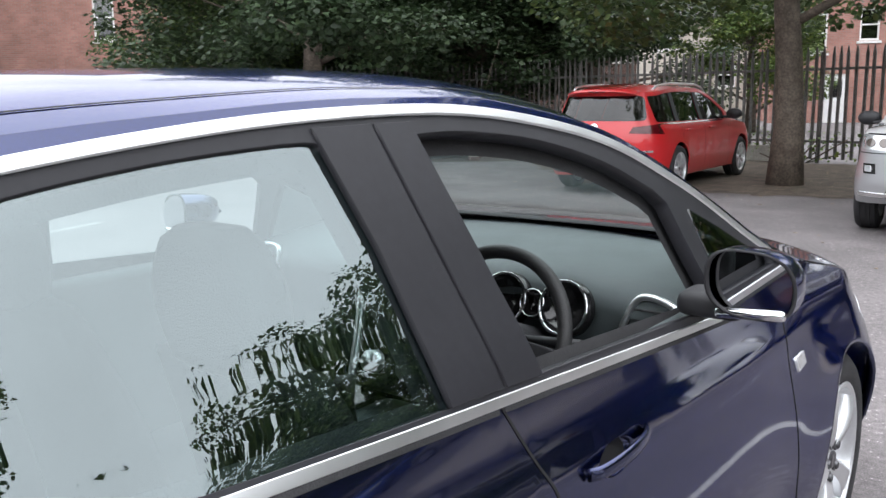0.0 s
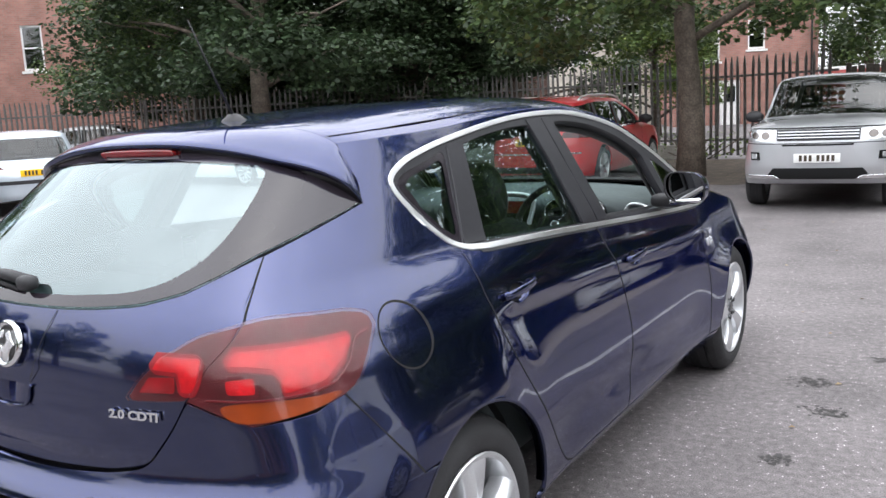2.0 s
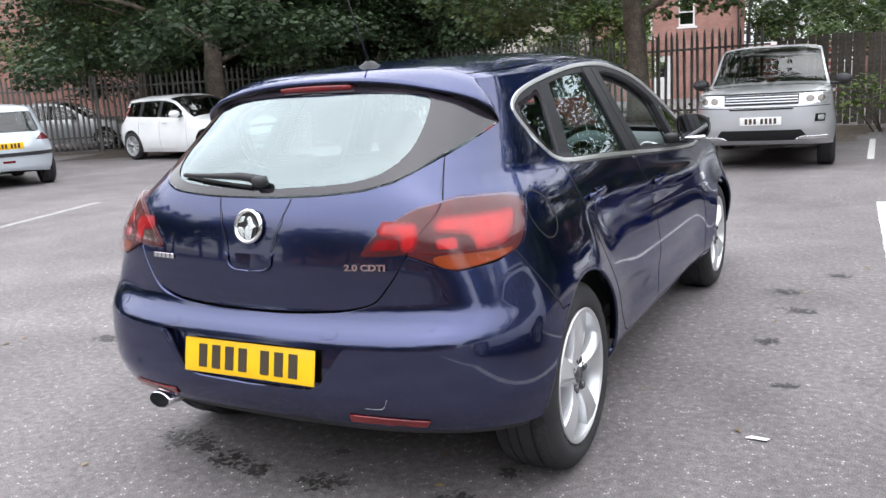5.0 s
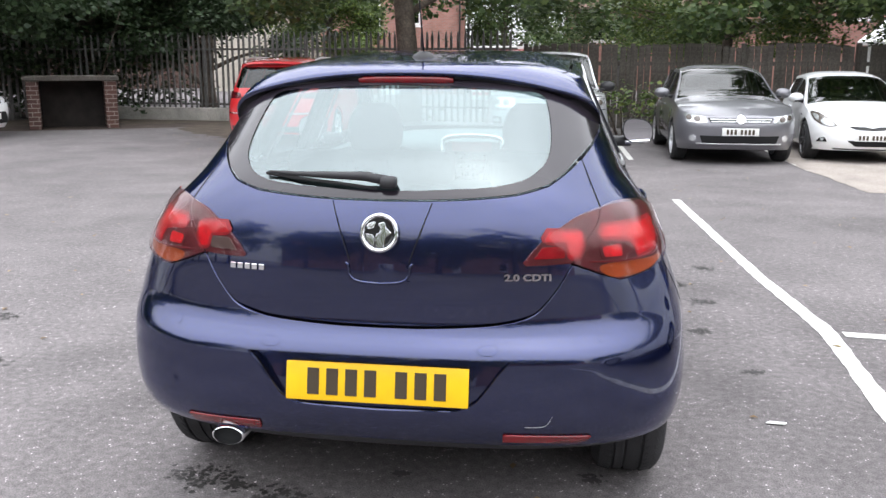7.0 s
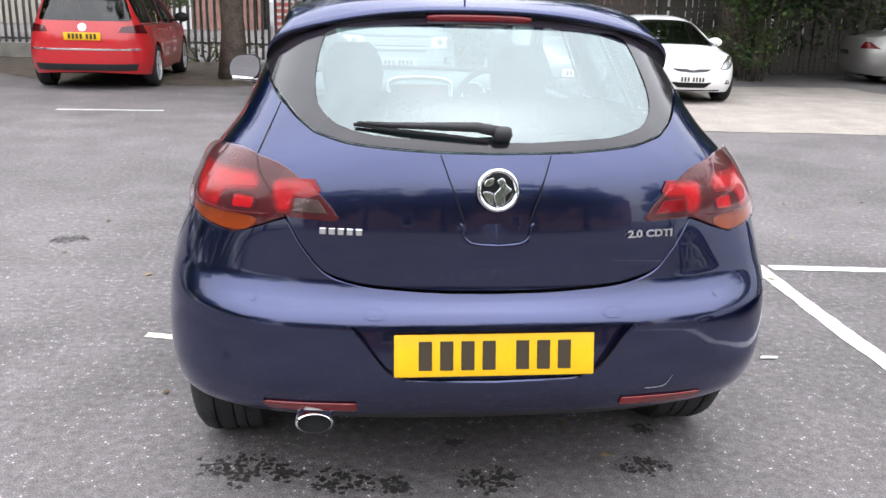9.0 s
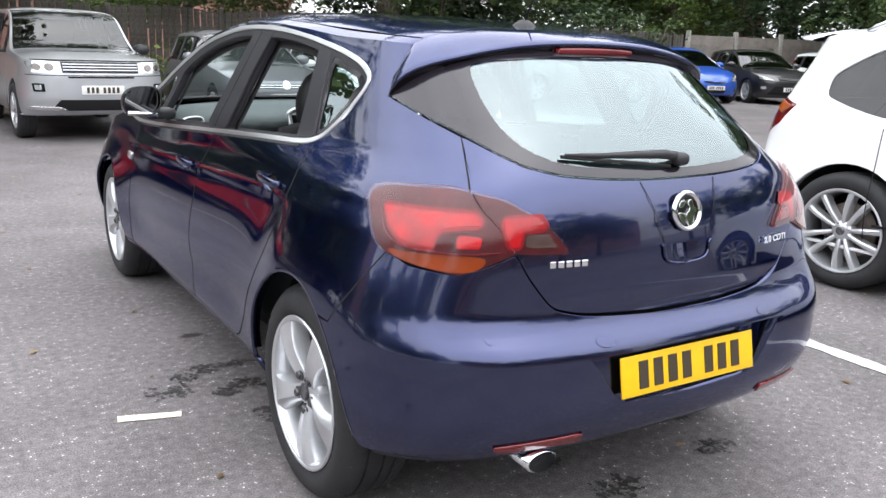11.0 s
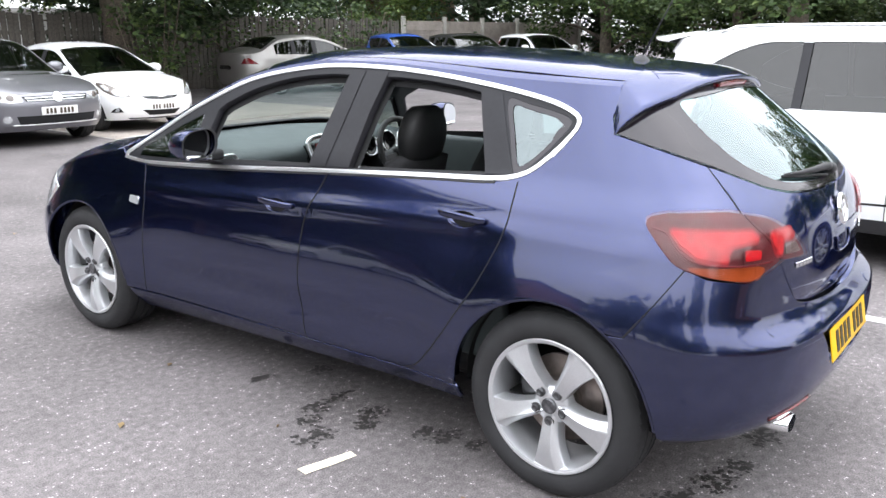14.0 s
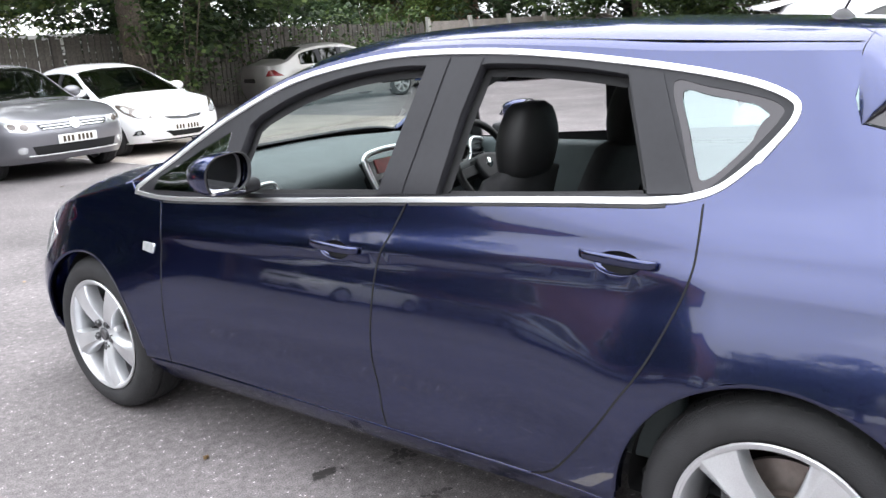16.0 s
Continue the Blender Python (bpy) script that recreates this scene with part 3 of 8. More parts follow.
def shrink(loop, k):
    c = np.mean(np.array(loop), 0)
    return [tuple(c + (np.array(q) - c) * k) for q in loop]


def five_spoke(r, spokes=5, width=0.34, dish=0.03, twin=False, depth=0.06, ridged=False):
    """The wheel's face: tapered spokes from hub to rim, outer face towards +x. Returns verts, faces."""
    soft = ((-1, -depth), (-1, -0.010), (-0.9, -0.001), (-0.45, 0.004), (0, 0.0055), (0.45, 0.004), (0.9, -0.001), (1, -0.010), (1, -depth))
    ridge = ((-1, -depth), (-1, -0.012), (-0.93, -0.004), (-0.40, 0.0005), (0.28, 0.004), (0.40, 0.0065), (0.50, 0.0045), (0.92, -0.012), (1, -0.020), (1, -depth))
    out = []
    for k in range(spokes):
        a0 = 2 * math.pi * k / spokes - math.pi / 2
        legs = ((-0.11, 0.055), (0.11, 0.055)) if twin else ((0, width / 2),)
        for shift, half in legs:
            rings = []
            n = 12 if ridged else 8
            for q in range(n):
                f = q / (n - 1)
                rad = (0.028 if ridged else 0.05) + (r * (1.02 if ridged else 0.975) - (0.028 if ridged else 0.05)) * f
                if ridged:
                    hw = r * (0.125 + 0.02 * f + 0.165 * f ** 2.6)
                elif twin:
                    hw = half * r * (0.9 + 0.6 * f)
                else:
                    hw = half * r * (0.62 + 0.05 * f + 0.95 * f ** 2.2)
                sh = shift * r * (0.6 + 1.6 * f)
                x = -dish * (1 - f) ** 1.5 * 0.6 + 0.012 * math.sin(math.pi * f) - (0.001 if ridged else 0.012) * f
                ring = []
                for s, dx in (ridge if ridged else soft):
                    lat = s * hw + sh
                    ring.append((x + dx * (1 if f < 0.95 else 0.8), rad * math.cos(a0) - lat * math.sin(a0), rad * math.sin(a0) + lat * math.cos(a0)))
                rings.append(ring)
            out.append(loft(rings, closed=True))
    return join(*out)


BOLT_STEEL = material("dull_wheel_bolt", (0.10, 0.10, 0.105), 0.4, 0.7, vary=0.3, noise_scale=40)
CAP_SILVER = material("satin_hub_cap", (0.16, 0.16, 0.17), 0.3, 0.8, vary=0.5, noise_scale=60)
WHEELS = {}


def wheel(parent, x, y, r=0.318, rim=0.222, width=0.215, alloy=None, style="five", side=1, turn=0.0):
    """A wheel under a car: tyre with tread, rim and spokes, disc, hub cap, bolts. side: 1 faces +x, -1 faces -x."""
    key = (r, rim, width, alloy.name, style)
    if key not in WHEELS:
        w = width
        tyre = lathe([(0.0 - 0.012, rim - 0.004), (0.0, rim + 0.006), (0.008, rim + 0.02), (0.012, (rim + r) / 2), (0.004, r - 0.03), (-0.012, r - 0.012), (-0.03, r - 0.003),
                      (-0.058, r), (-0.06, r - 0.007), (-0.066, r - 0.007), (-0.068, r), (-w / 2 - 0.004, r), (-w / 2, r - 0.007), (-w / 2 - 0.008, r - 0.007), (-w / 2 - 0.012, r),
                      (-w + 0.068, r), (-w + 0.066, r - 0.007), (-w + 0.06, r - 0.007), (-w + 0.058, r), (-w + 0.02, r - 0.006), (-w, r - 0.04), (-w - 0.004, rim + 0.02), (-w + 0.01, rim)], 72)
        # shoulder blocks round the tread
        blocks = []
        for k in range(60 if style == "five" else 0):
            a = 2 * math.pi * k / 60
            for dx, sk in ((-0.036, 1), (-w + 0.04, -1)):
                b = box(0, 0, 0, 0.038, 0.024, 0.012, 0.002, 1, rot=Matrix.Rotation(0.35 * sk, 4, "Z"))
                m = Matrix.Translation((dx, (r - 0.0085) * math.cos(a), (r - 0.0085) * math.sin(a))) @ Matrix.Rotation(a - math.pi / 2, 4, "X")
                bmesh.ops.transform(b, matrix=m @ Matrix.Rotation(0.25 * sk, 4, "Y"), verts=b.verts)
                b.verts.index_update()
                blocks.append(([tuple(v.co) for v in b.verts], [tuple(v.index for v in f.verts) for f in b.faces]))
                b.free()
        barrel = lathe([(0.004, rim + 0.004), (0.006, rim - 0.002), (0.002, rim - 0.012), (-0.014, rim - 0.018), (-0.06, rim - 0.028), (-w + 0.02, rim - 0.02), (-w, rim)], 64)
        if style == "five":
            face = five_spoke(rim - 0.008, 5, ridged=True)
        elif style == "twin":
            face = five_spoke(rim - 0.008, 5, 0.3, twin=True)
        else:
            face = five_spoke(rim - 0.008, 7, 0.22)
        lip = lathe([(0.003, rim + 0.004), (0.007, rim + 0.001), (0.006, rim - 0.006), (-0.012, rim - 0.013), (-0.03, rim - 0.016)], 64)
        hub = lathe([(0.002, 0.0), (0.002, 0.034), (-0.002, 0.040), (-0.006, 0.058), (-0.016, 0.066), (-0.05, 0.068)], 40, -0.014)
        disc = lathe([(-0.085, 0.0), (-0.085, 0.07), (-0.1, 0.075), (-0.1, rim * 0.66), (-0.115, rim * 0.66)], 40)
        capr = lathe([(0.006, 0.0), (0.006, 0.018), (0.0075, 0.022), (0.004, 0.027), (-0.012, 0.028)], 32, -0.010)
        bolt = lathe([(0.001, 0.0), (0.001, 0.007), (0.004, 0.0105), (0.001, 0.0125), (-0.003, 0.0135), (-0.0035, 0.0180), (-0.02, 0.0184)], 20, -0.0035)
        calip = box(-0.09, -rim * 0.5, 0.05, 0.05, 0.06, 0.12, 0.015)
        cm = bpy.data.meshes.new("caliper")
        calip.to_mesh(cm)
        calip.free()
        mats = (RUBBER, alloy, DISC, CAP_SILVER, BOLT_STEEL, DARK_ALLOY, alloy, RUBBER)
        made = [to_mesh("tyre", *tyre), to_mesh("rim", *join(face, hub, lip)), to_mesh("brake_disc", *disc), to_mesh("hub_cap", *capr), to_mesh("wheel_bolt", *bolt), cm, to_mesh("rim_barrel", *barrel), to_mesh("tread_blocks", *join(*blocks)) if blocks else to_mesh("tread_blocks", *tyre)]
        for me, m in zip(made, mats):
            me.materials.append(m)
            me.set_sharp_from_angle(angle=radians(42))
        WHEELS[key] = made
    tyre, rimm, disc, capm, bolt, cal, bar, tread = WHEELS[key]
    t = part("wheel", tyre, RUBBER, parent, "black tyre on a spoked alloy rim")
    t.matrix_basis = pose(x, y, r, 0, 0, 0 if side > 0 else 180) @ pose(0, 0, 0, turn)
    for nm, me in (("rim", rimm), ("rim_barrel", bar), ("brake_disc", disc), ("hub_cap", capm), ("brake_caliper", cal)):
        part(nm, me, None, t)
    if style == "five":
        tagged(part("tread", tread, None, t), kind="stuff")
    for k in range(5 if style == "five" else 0):
        a = 2 * math.pi * (k + 0.5) / 5 + math.pi / 2
        part("wheel_bolt", bolt, None, t).location = (0, 0.054 * math.cos(a), 0.054 * math.sin(a))
    return t


def plate_mesh(parent, centre, w, h, mat, tilt=0.0, nose=False, chars=7):
    """A number plate with a row of plain dark bars in place of its characters."""
    face = -1 if not nose else 1
    b = box(0, 0, 0, w, 0.006, h, 0.004, 2)
    p = part("number_plate", b, mat, parent, "plate with a row of plain dark bars")
    p.matrix_basis = Matrix.Translation(centre) @ Matrix.Rotation(radians(tilt), 4, "X")
    step = w * 0.80 / (chars + 0.6)
    for k in range(chars):
        off = (k + 0.5 + (0.6 if k >= 4 else 0)) * step - w * 0.40
        part("plate_bar", box(off, face * 0.0042, 0, step * 0.62, 0.003, h * 0.68, 0.0008, 1), INK, p)
    return p


# ---- the navy hatchback ----
def navy_hatch():
    car = thing("hatchback_car", "navy blue metallic five-door hatchback with chrome window trim and open windows", "car", Matrix.Diagonal((1.0, 1.004, 1.012, 1)))
    wz = curve((0.15, 0.69), (0.24, 0.782), (0.33, 0.833), (0.46, 0.846), (0.60, 0.836), (0.72, 0.816), (0.82, 0.792), (0.92, 0.764), (1.0, 0.742), (1.12, 0.686), (1.25, 0.623), (1.35, 0.574), (1.45, 0.525))
    pl = curve((-0.5, 0.935), (0.0, 0.943), (0.235, 0.955), (0.65, 0.985), (1.07, 1.0), (1.7, 0.99), (2.2, 0.965), (2.7, 0.955), (3.2, 0.95))

    def w(y, z):
        y, z = np.asarray(y, float), np.asarray(z, float)
        base = wz(z)
        up = smooth(0.93, 1.06, z)
        tail_in = smooth(0.42, 0.14, y)
        flare = 0.052 * np.exp(-np.abs((y + 0.02) / 0.42) ** 2.6) * ((1 - smooth(0.52, 0.84, z)) * (1 - tail_in) + (1 - smooth(0.64, 1.02, z)) * tail_in) + 0.042 * np.exp(-np.abs((y - 2.69) / 0.42) ** 2.6) * (1 - smooth(0.5, 0.8, z))
        shoulder = 0.006 * np.exp(-((y + 0.1) / 0.42) ** 2) * smooth(0.70, 0.90, z) * (1 - smooth(0.93, 1.05, z))
        # blade crease rising along the doors, and the hollow over the sill
        zc = 0.80 + 0.075 * smooth(2.2, 0.2, y)
        crease = 0.007 * np.exp(-((z - zc) / 0.035) ** 2) * smooth(2.45, 1.9, y) * smooth(-0.1, 0.35, y)
        hollow = -0.014 * np.exp(-((z - 0.44) / 0.07) ** 2) * smooth(0.25, 0.7, y) * smooth(2.35, 1.9, y)
        return base * (1 + (pl(y) - 1) * up) + flare + shoulder + crease + hollow
    yr = curve((0.2, -0.55), (0.30, -0.64), (0.36, -0.695), (0.44, -0.728), (0.52, -0.734), (0.580, -0.733), (0.602, -0.728), (0.618, -0.718), (0.655, -0.682), (0.690, -0.670), (0.74, -0.667), (0.80, -0.664), (0.86, -0.657), (0.925, -0.645), (1.005, -0.607), (1.1, -0.520), (1.2, -0.398), (1.3, -0.262), (1.42, -0.09))
    yf = curve((0.15, 3.38), (0.3, 3.52), (0.5, 3.57), (0.7, 3.53), (0.8, 3.42), (0.9, 3.2), (1.0, 3.0), (1.5, 2.9))
    ze = curve((-0.45, 1.275), (-0.05, 1.33), (0.35, 1.346), (0.65, 1.369), (1.0, 1.386), (1.2, 1.386), (1.43, 1.36), (1.65, 1.314), (1.85, 1.236), (2.05, 1.14), (2.4, 0.96), (2.6, 0.915), (2.88, 0.85), (3.15, 0.75), (3.35, 0.66))
    zc = curve((-0.45, 1.352), (-0.05, 1.385), (0.35, 1.414), (0.73, 1.432), (1.03, 1.437), (1.35, 1.426), (1.6, 1.385), (2.0, 1.205), (2.33, 1.035), (2.43, 1.005), (2.8, 0.955), (3.1, 0.875), (3.35, 0.77), (3.5, 0.68))
    # the tail bows forward from its middle, and the bumper's shelf fades out round the corners
    arch = curve((0.2, 0.13), (0.6, 0.13), (0.7, 0.19), (0.93, 0.20), (1.02, 0.14), (1.16, 0.02), (1.4, 0.0))
    plain = curve((0.2, -0.55), (0.30, -0.64), (0.36, -0.695), (0.44, -0.722), (0.54, -0.724), (0.64, -0.708), (0.74, -0.684), (0.84, -0.662), (0.925, -0.645), (1.5, 0.0))
    bow = lambda z, x: arch(z) * x * x + (np.where(np.asarray(z) < 0.92, plain(z), yr(z)) - yr(z)) * smooth(0.55, 0.80, x)
    sh = Shell(w, 0.12, yr, 2.75, yf, ze, zc, curve((0.2, 4.6), (0.6, 5.2), (0.72, 5.7), (0.86, 6.0), (0.95, 5.2), (1.03, 4.0), (1.14, 3.0), (1.4, 2.6)), 2.1, 4.5, bow)
    S, R, F = sh.S, sh.R, sh.F
    ST = 0.03

    def both(name, outline, mat, holes=(), label="", step=ST, gap=0.0038, depth=0.014, lift=0.0, parent=car, children=None):
        d = sheet(sh.side, outline, holes, step, gap, depth, lift)
        return [part(name, dd, mat, parent, label) for dd in (d, flip(d))]

    def across(half):
        """A full outline from its right half, listed from the bottom middle to the top middle."""
        return half + [(-a, b) for a, b in reversed(half) if a > 1e-6]

    # window band
    low = spline([(2.37, 0.915), (2.2, 0.905), (1.9, 0.917), (1.5, 0.942), (1.065, 0.972), (0.65, 0.998), (0.34, 1.013)], 6)
    turn = [(0.25, 1.024), (0.185, 1.048), (0.125, 1.098), (0.075, 1.155), (0.047, 1.200), (0.052, 1.235), (0.10, 1.262)]
    high = [(0.19, 1.288), (0.36, 1.318), (0.63, 1.352), (0.89, 1.371), (1.18, 1.372), (1.43, 1.345), (1.65, 1.299), (1.85, 1.222), (2.05, 1.127), (2.36, 0.945)]
    ring = low[:-1] + spline([low[-1]] + turn + high, 6)
    band = [S(y, z) for y, z in ring][::-1]
    inner = [S(*q) for q in inset(dense(ring, 0.02), 0.0122)][::-1]
    frame_edge = [S(*q) for q in inset(dense(ring, 0.02), 0.0102)][::-1]
    both("chrome_trim", band, SATIN, [inner], "bright chrome strip round the side windows", 0.014, 0, 0.02, 0.004)
    op_f = [S(*q) for q in spline([(1.845, 0.948), (1.832, 1.02), (1.80, 1.165)], 4) + spline([(1.76, 1.195), (1.6, 1.262), (1.4, 1.312), (1.2, 1.335), (1.075, 1.336)], 4) + [(1.155, 0.988)]]
    op_r = [S(*q) for q in [(0.955, 0.998), (0.925, 1.20)] + spline([(0.895, 1.322), (0.87, 1.335), (0.7, 1.328), (0.56, 1.314), (0.455, 1.298)], 4) + [(0.385, 1.12), (0.352, 1.034)]]
    op_q = [S(*q) for q in spline([(0.338, 1.278), (0.25, 1.266), (0.13, 1.243), (0.082, 1.222), (0.084, 1.198), (0.118, 1.15), (0.19, 1.072), (0.232, 1.044), (0.256, 1.06), (0.30, 1.17)], 4, True)]
    op_t = [S(*q) for q in [(1.90, 0.945), (2.26, 0.935), (2.24, 0.98), (2.02, 1.085), (1.89, 1.14)]]
    for o in (op_f, op_r, op_q, op_t):
        if area2(o) < 0:
            o.reverse()
    both("window_frame", frame_edge, PILLAR, [op_f, op_r, op_q, op_t], "", 0.02, 0, 0.03, -0.003)
    bf = [S(*q) for q in [(1.16, 0.985), (1.069, 0.993), (1.0, 1.352), (1.075, 1.352)]]
    br = [S(*q) for q in [(1.062, 0.993), (0.948, 0.999), (0.922, 1.2), (0.885, 1.350), (0.993, 1.352)]]
    cp = [S(*q) for q in [(0.35, 1.032), (0.245, 1.038), (0.31, 1.17), (0.366, 1.298), (0.455, 1.31), (0.385, 1.12)]]
    for nm, o in (("pillar_cover", bf), ("pillar_cover", br), ("pillar_cover", cp)):
        if area2(o) < 0:
            o.reverse()
        both(nm, o, PILLAR, (), "satin black pillar cover", 0.03, 0.0015, 0.01, 0.002)
    qd = sheet(sh.side, inset(op_q, -0.012), (), 0.03, 0, 0.004, -0.008)
    qf = sheet(sh.side, inset(op_q, -0.004), [shrink(op_q, 0.80)], 0.014, 0, 0.0, -0.005)
    td = sheet(sh.side, inset(op_t, -0.01), (), 0.03, 0, 0.004, -0.008)
    for k in (0, 1):
        q = part("quarter_window", flip(qd) if k else qd, REAR_GLASS, car)
        q.visible_shadow = False
        part("black_border", flip(qf) if k else qf, FRIT, q)
        part("sail_window", flip(td) if k else td, SHADE, car)
    for o in (op_f, op_r):
        seal = sheet(sh.side, inset(dense(o, 0.02), -0.03), [inset(dense(o, 0.02), 0.02)], 0.025, 0, 0.0, -0.045)
        for k in (0, 1):
            part("door_seal", flip(seal) if k else seal, RUBBER, car)
    rg = part("rear_side_window", sheet(sh.side, inset(op_r, -0.012), (), 0.018, 0, 0.004, -0.01), REAR_GLASS, car, "closed green-tinted side window")
    rg.visible_shadow = False

    # doors, wings, quarters
    cut_f = [(2.205, 0.895), (2.18, 0.75), (2.17, 0.55), (2.175, 0.40), (2.185, 0.305)]
    cut_m = [(1.045, 0.975), (1.095, 0.88), (1.135, 0.79), (1.148, 0.64), (1.145, 0.50), (1.12, 0.305)]
    cut_r = [(0.215, 1.02), (0.205, 0.94), (0.215, 0.85), (0.285, 0.69), (0.36, 0.575), (0.43, 0.475), (0.54, 0.345), (0.62, 0.305)]

    def belt(ya, yb, n=14):
        ys = np.linspace(ya, yb, n)
        lx = np.array([q[0] for q in ring[:len(low) + 12]])[::-1]
        lz = np.array([q[1] for q in ring[:len(low) + 12]])[::-1]
        return [(y, float(np.interp(y, lx, lz)) - 0.001) for y in ys]
    door_f = [S(*q) for q in spline(cut_f, 6)[::-1] + belt(2.205, 1.045) + spline(cut_m, 6)]
    door_r = [S(*q) for q in spline(cut_m, 6)[::-1] + belt(1.045, 0.215) + spline(cut_r, 6)]
    doors = []
    for nm, o, hx, hz in (("front_door", door_f, 1.305, 0.825), ("rear_door", door_r, 0.39, 0.886)):
        if area2(o) < 0:
            o.reverse()
        cup = [S(hx + 0.062 * math.cos(t), hz - 0.004 + 0.028 * math.sin(t)) for t in np.linspace(0, 2 * math.pi, 24, endpoint=False)]
        if area2(cup) < 0:
            cup.reverse()
        for k, d in enumerate(both(nm, o, BLUE, [cup])):
            c = sheet(lambda a, b: sh.side(a, b) - np.stack([np.sign(a) * 0.030 * np.clip(1 - ((np.abs(a) + sh.c - hx) / 0.066) ** 2 - ((b - hz + 0.004) / 0.031) ** 2, 0, 1) ** 0.5, 0 * a, 0 * a], -1), inset(cup, -0.003), (), 0.012, 0, 0.0, -0.002)
            part("handle_cup", flip(c) if k else c, BLUE, d)
            g = []
            for i in range(15):
                f = i / 14
                yy = hx + 0.098 - 0.2 * f
                zz = hz + 0.012 - 0.008 * f * f
                xx = float(sh.x_at(yy, zz)) + 0.006 + 0.022 * math.sin(math.pi * min(1, max(0, f))) ** 0.5
                hh = 0.011 + 0.002 * math.sin(math.pi * f)
                g.append([(xx + 0.006 * math.cos(t), yy, zz + hh * math.sin(t)) for t in np.linspace(0, 2 * math.pi, 12, endpoint=False)])
            v, f = loft(g)
            n = 12
            f = [q[::-1] for q in f] + [tuple(range(n)), tuple(range(14 * n, 15 * n))[::-1]]
            if k:
                v, f = [(-a, b, c2) for a, b, c2 in v], [q[::-1] for q in f]
            part("door_handle", (v, f), BLUE, d, "painted pull handle")
            doors.append(d)
    arch_f, arch_r = arch_loop(sh, 2.685, 0.362), arch_loop(sh, 0.0, 0.372)
    # front wing: from the door to the headlamp, over the arch
    def arc(ya, r, a0, a1, n=18):
        return [(ya + r * math.cos(radians(a)), 0.318 + r * math.sin(radians(a))) for a in np.linspace(a0, a1, n)]
    tops = [(y, float(ze(y)) - 0.001) for y in np.linspace(3.12, 2.40, 10)]
    wing = [S(*q) for q in [(2.185, 0.305), (2.33, 0.305)] + arc(2.685, 0.362, 178, 20, 24) + [(3.08, 0.47), (3.06, 0.60), (2.93, 0.72), (3.05, 0.76)] + tops + [(2.372, 0.93), (2.33, 0.908), (2.205, 0.901)] + spline(cut_f, 6)]
    both("front_wing", wing, BLUE)
    # rear quarter with the rear pillar
    seam = [(-0.402, 0.840), (-0.342, 0.742), (-0.262, 0.628)]
    tail = [R(0.6005, 0.978), R(0.570, 1.05), R(0.547, 1.104)]
    fin = [S(-0.075, 1.188), S(-0.055, 1.24), S(-0.052, 1.322)]
    rail = [S(y, float(ze(y))) for y in np.linspace(-0.05, 2.36, 60)]
    out_q = [S(*q) for q in [(0.62, 0.305), (0.375, 0.305)] + arc(0.0, 0.372, 2, 123, 22)] + [S(*q) for q in seam[::-1]] + [S(-0.345, 0.905), S(-0.285, 0.955), S(-0.33, 0.965), R(0.64, 0.972)] + tail + fin + rail
    out_q = out_q[:-1] + [S(*q) for q in [(2.36, 0.946)]]
    back_edge = [S(*q) for q in (turn + high)[::-1][1:]]
    quarter = out_q + back_edge + [S(0.226, 1.021)] + [S(*q) for q in spline(cut_r, 6)[1:]]
    cy, cz = CAP_AT
    cap_loop = [S(cy + 0.086 * math.cos(t), cz + 0.072 * math.sin(t)) for t in np.linspace(0, 2 * math.pi, 40, endpoint=False)]
    if area2(cap_loop) < 0:
        cap_loop.reverse()
    part("rear_quarter_panel", sheet(sh.side, quarter, [inset(cap_loop, -0.002)], ST, 0.0012, 0.014), BLUE, car)
    part("rear_quarter_panel", flip(sheet(sh.side, quarter, (), ST, 0.0012, 0.014)), BLUE, car)
    part("fuel_flap", sheet(sh.side, cap_loop, (), 0.025, 0.001, 0.01), BLUE, car, "oval fuel filler flap")
    sill = [S(*q) for q in [(2.30, 0.19), (2.32, 0.300), (0.37, 0.300), (0.36, 0.24)]]
    sill = sill if area2(sill) > 0 else sill[::-1]
    both("sill", sill, BLUE, (), "", 0.04)
    # black sheet added behind the shut lines to keep light out of the gaps
    blackout = [S(*q) for q in [(2.30, 0.24), (0.36, 0.26)] + arc(0.0, 0.385, 0, 150, 20)] + [R(0.5, 0.5), R(0.5, 0.95), S(-0.1, 0.99)] + [S(*q) for q in [(0.25, 0.98), (1.06, 0.94), (2.2, 0.86), (2.9, 0.80), (3.05, 0.5)] + arc(2.685, 0.375, 25, 180, 20)]
    blackout = blackout if area2(blackout) > 0 else blackout[::-1]
    both("inner_blackout", blackout, INNER, (), "", 0.06, 0, 0, -0.016)
    for y, rr in ((0.0, 0.38), (2.685, 0.37)):
        for sx in (1, -1):
            well = lathe([(0, 0.0), (0, 0.12), (0.0, rr), (0.12, rr), (0.20, rr - 0.002)], 40, 0.56, y, 0.318)
            well = ([(sx * a, b, max(c, 0.30)) for a, b, c in well[0]], well[1] if sx < 0 else [q[::-1] for q in well[1]])
            part("wheel_well", well, INNER, car)
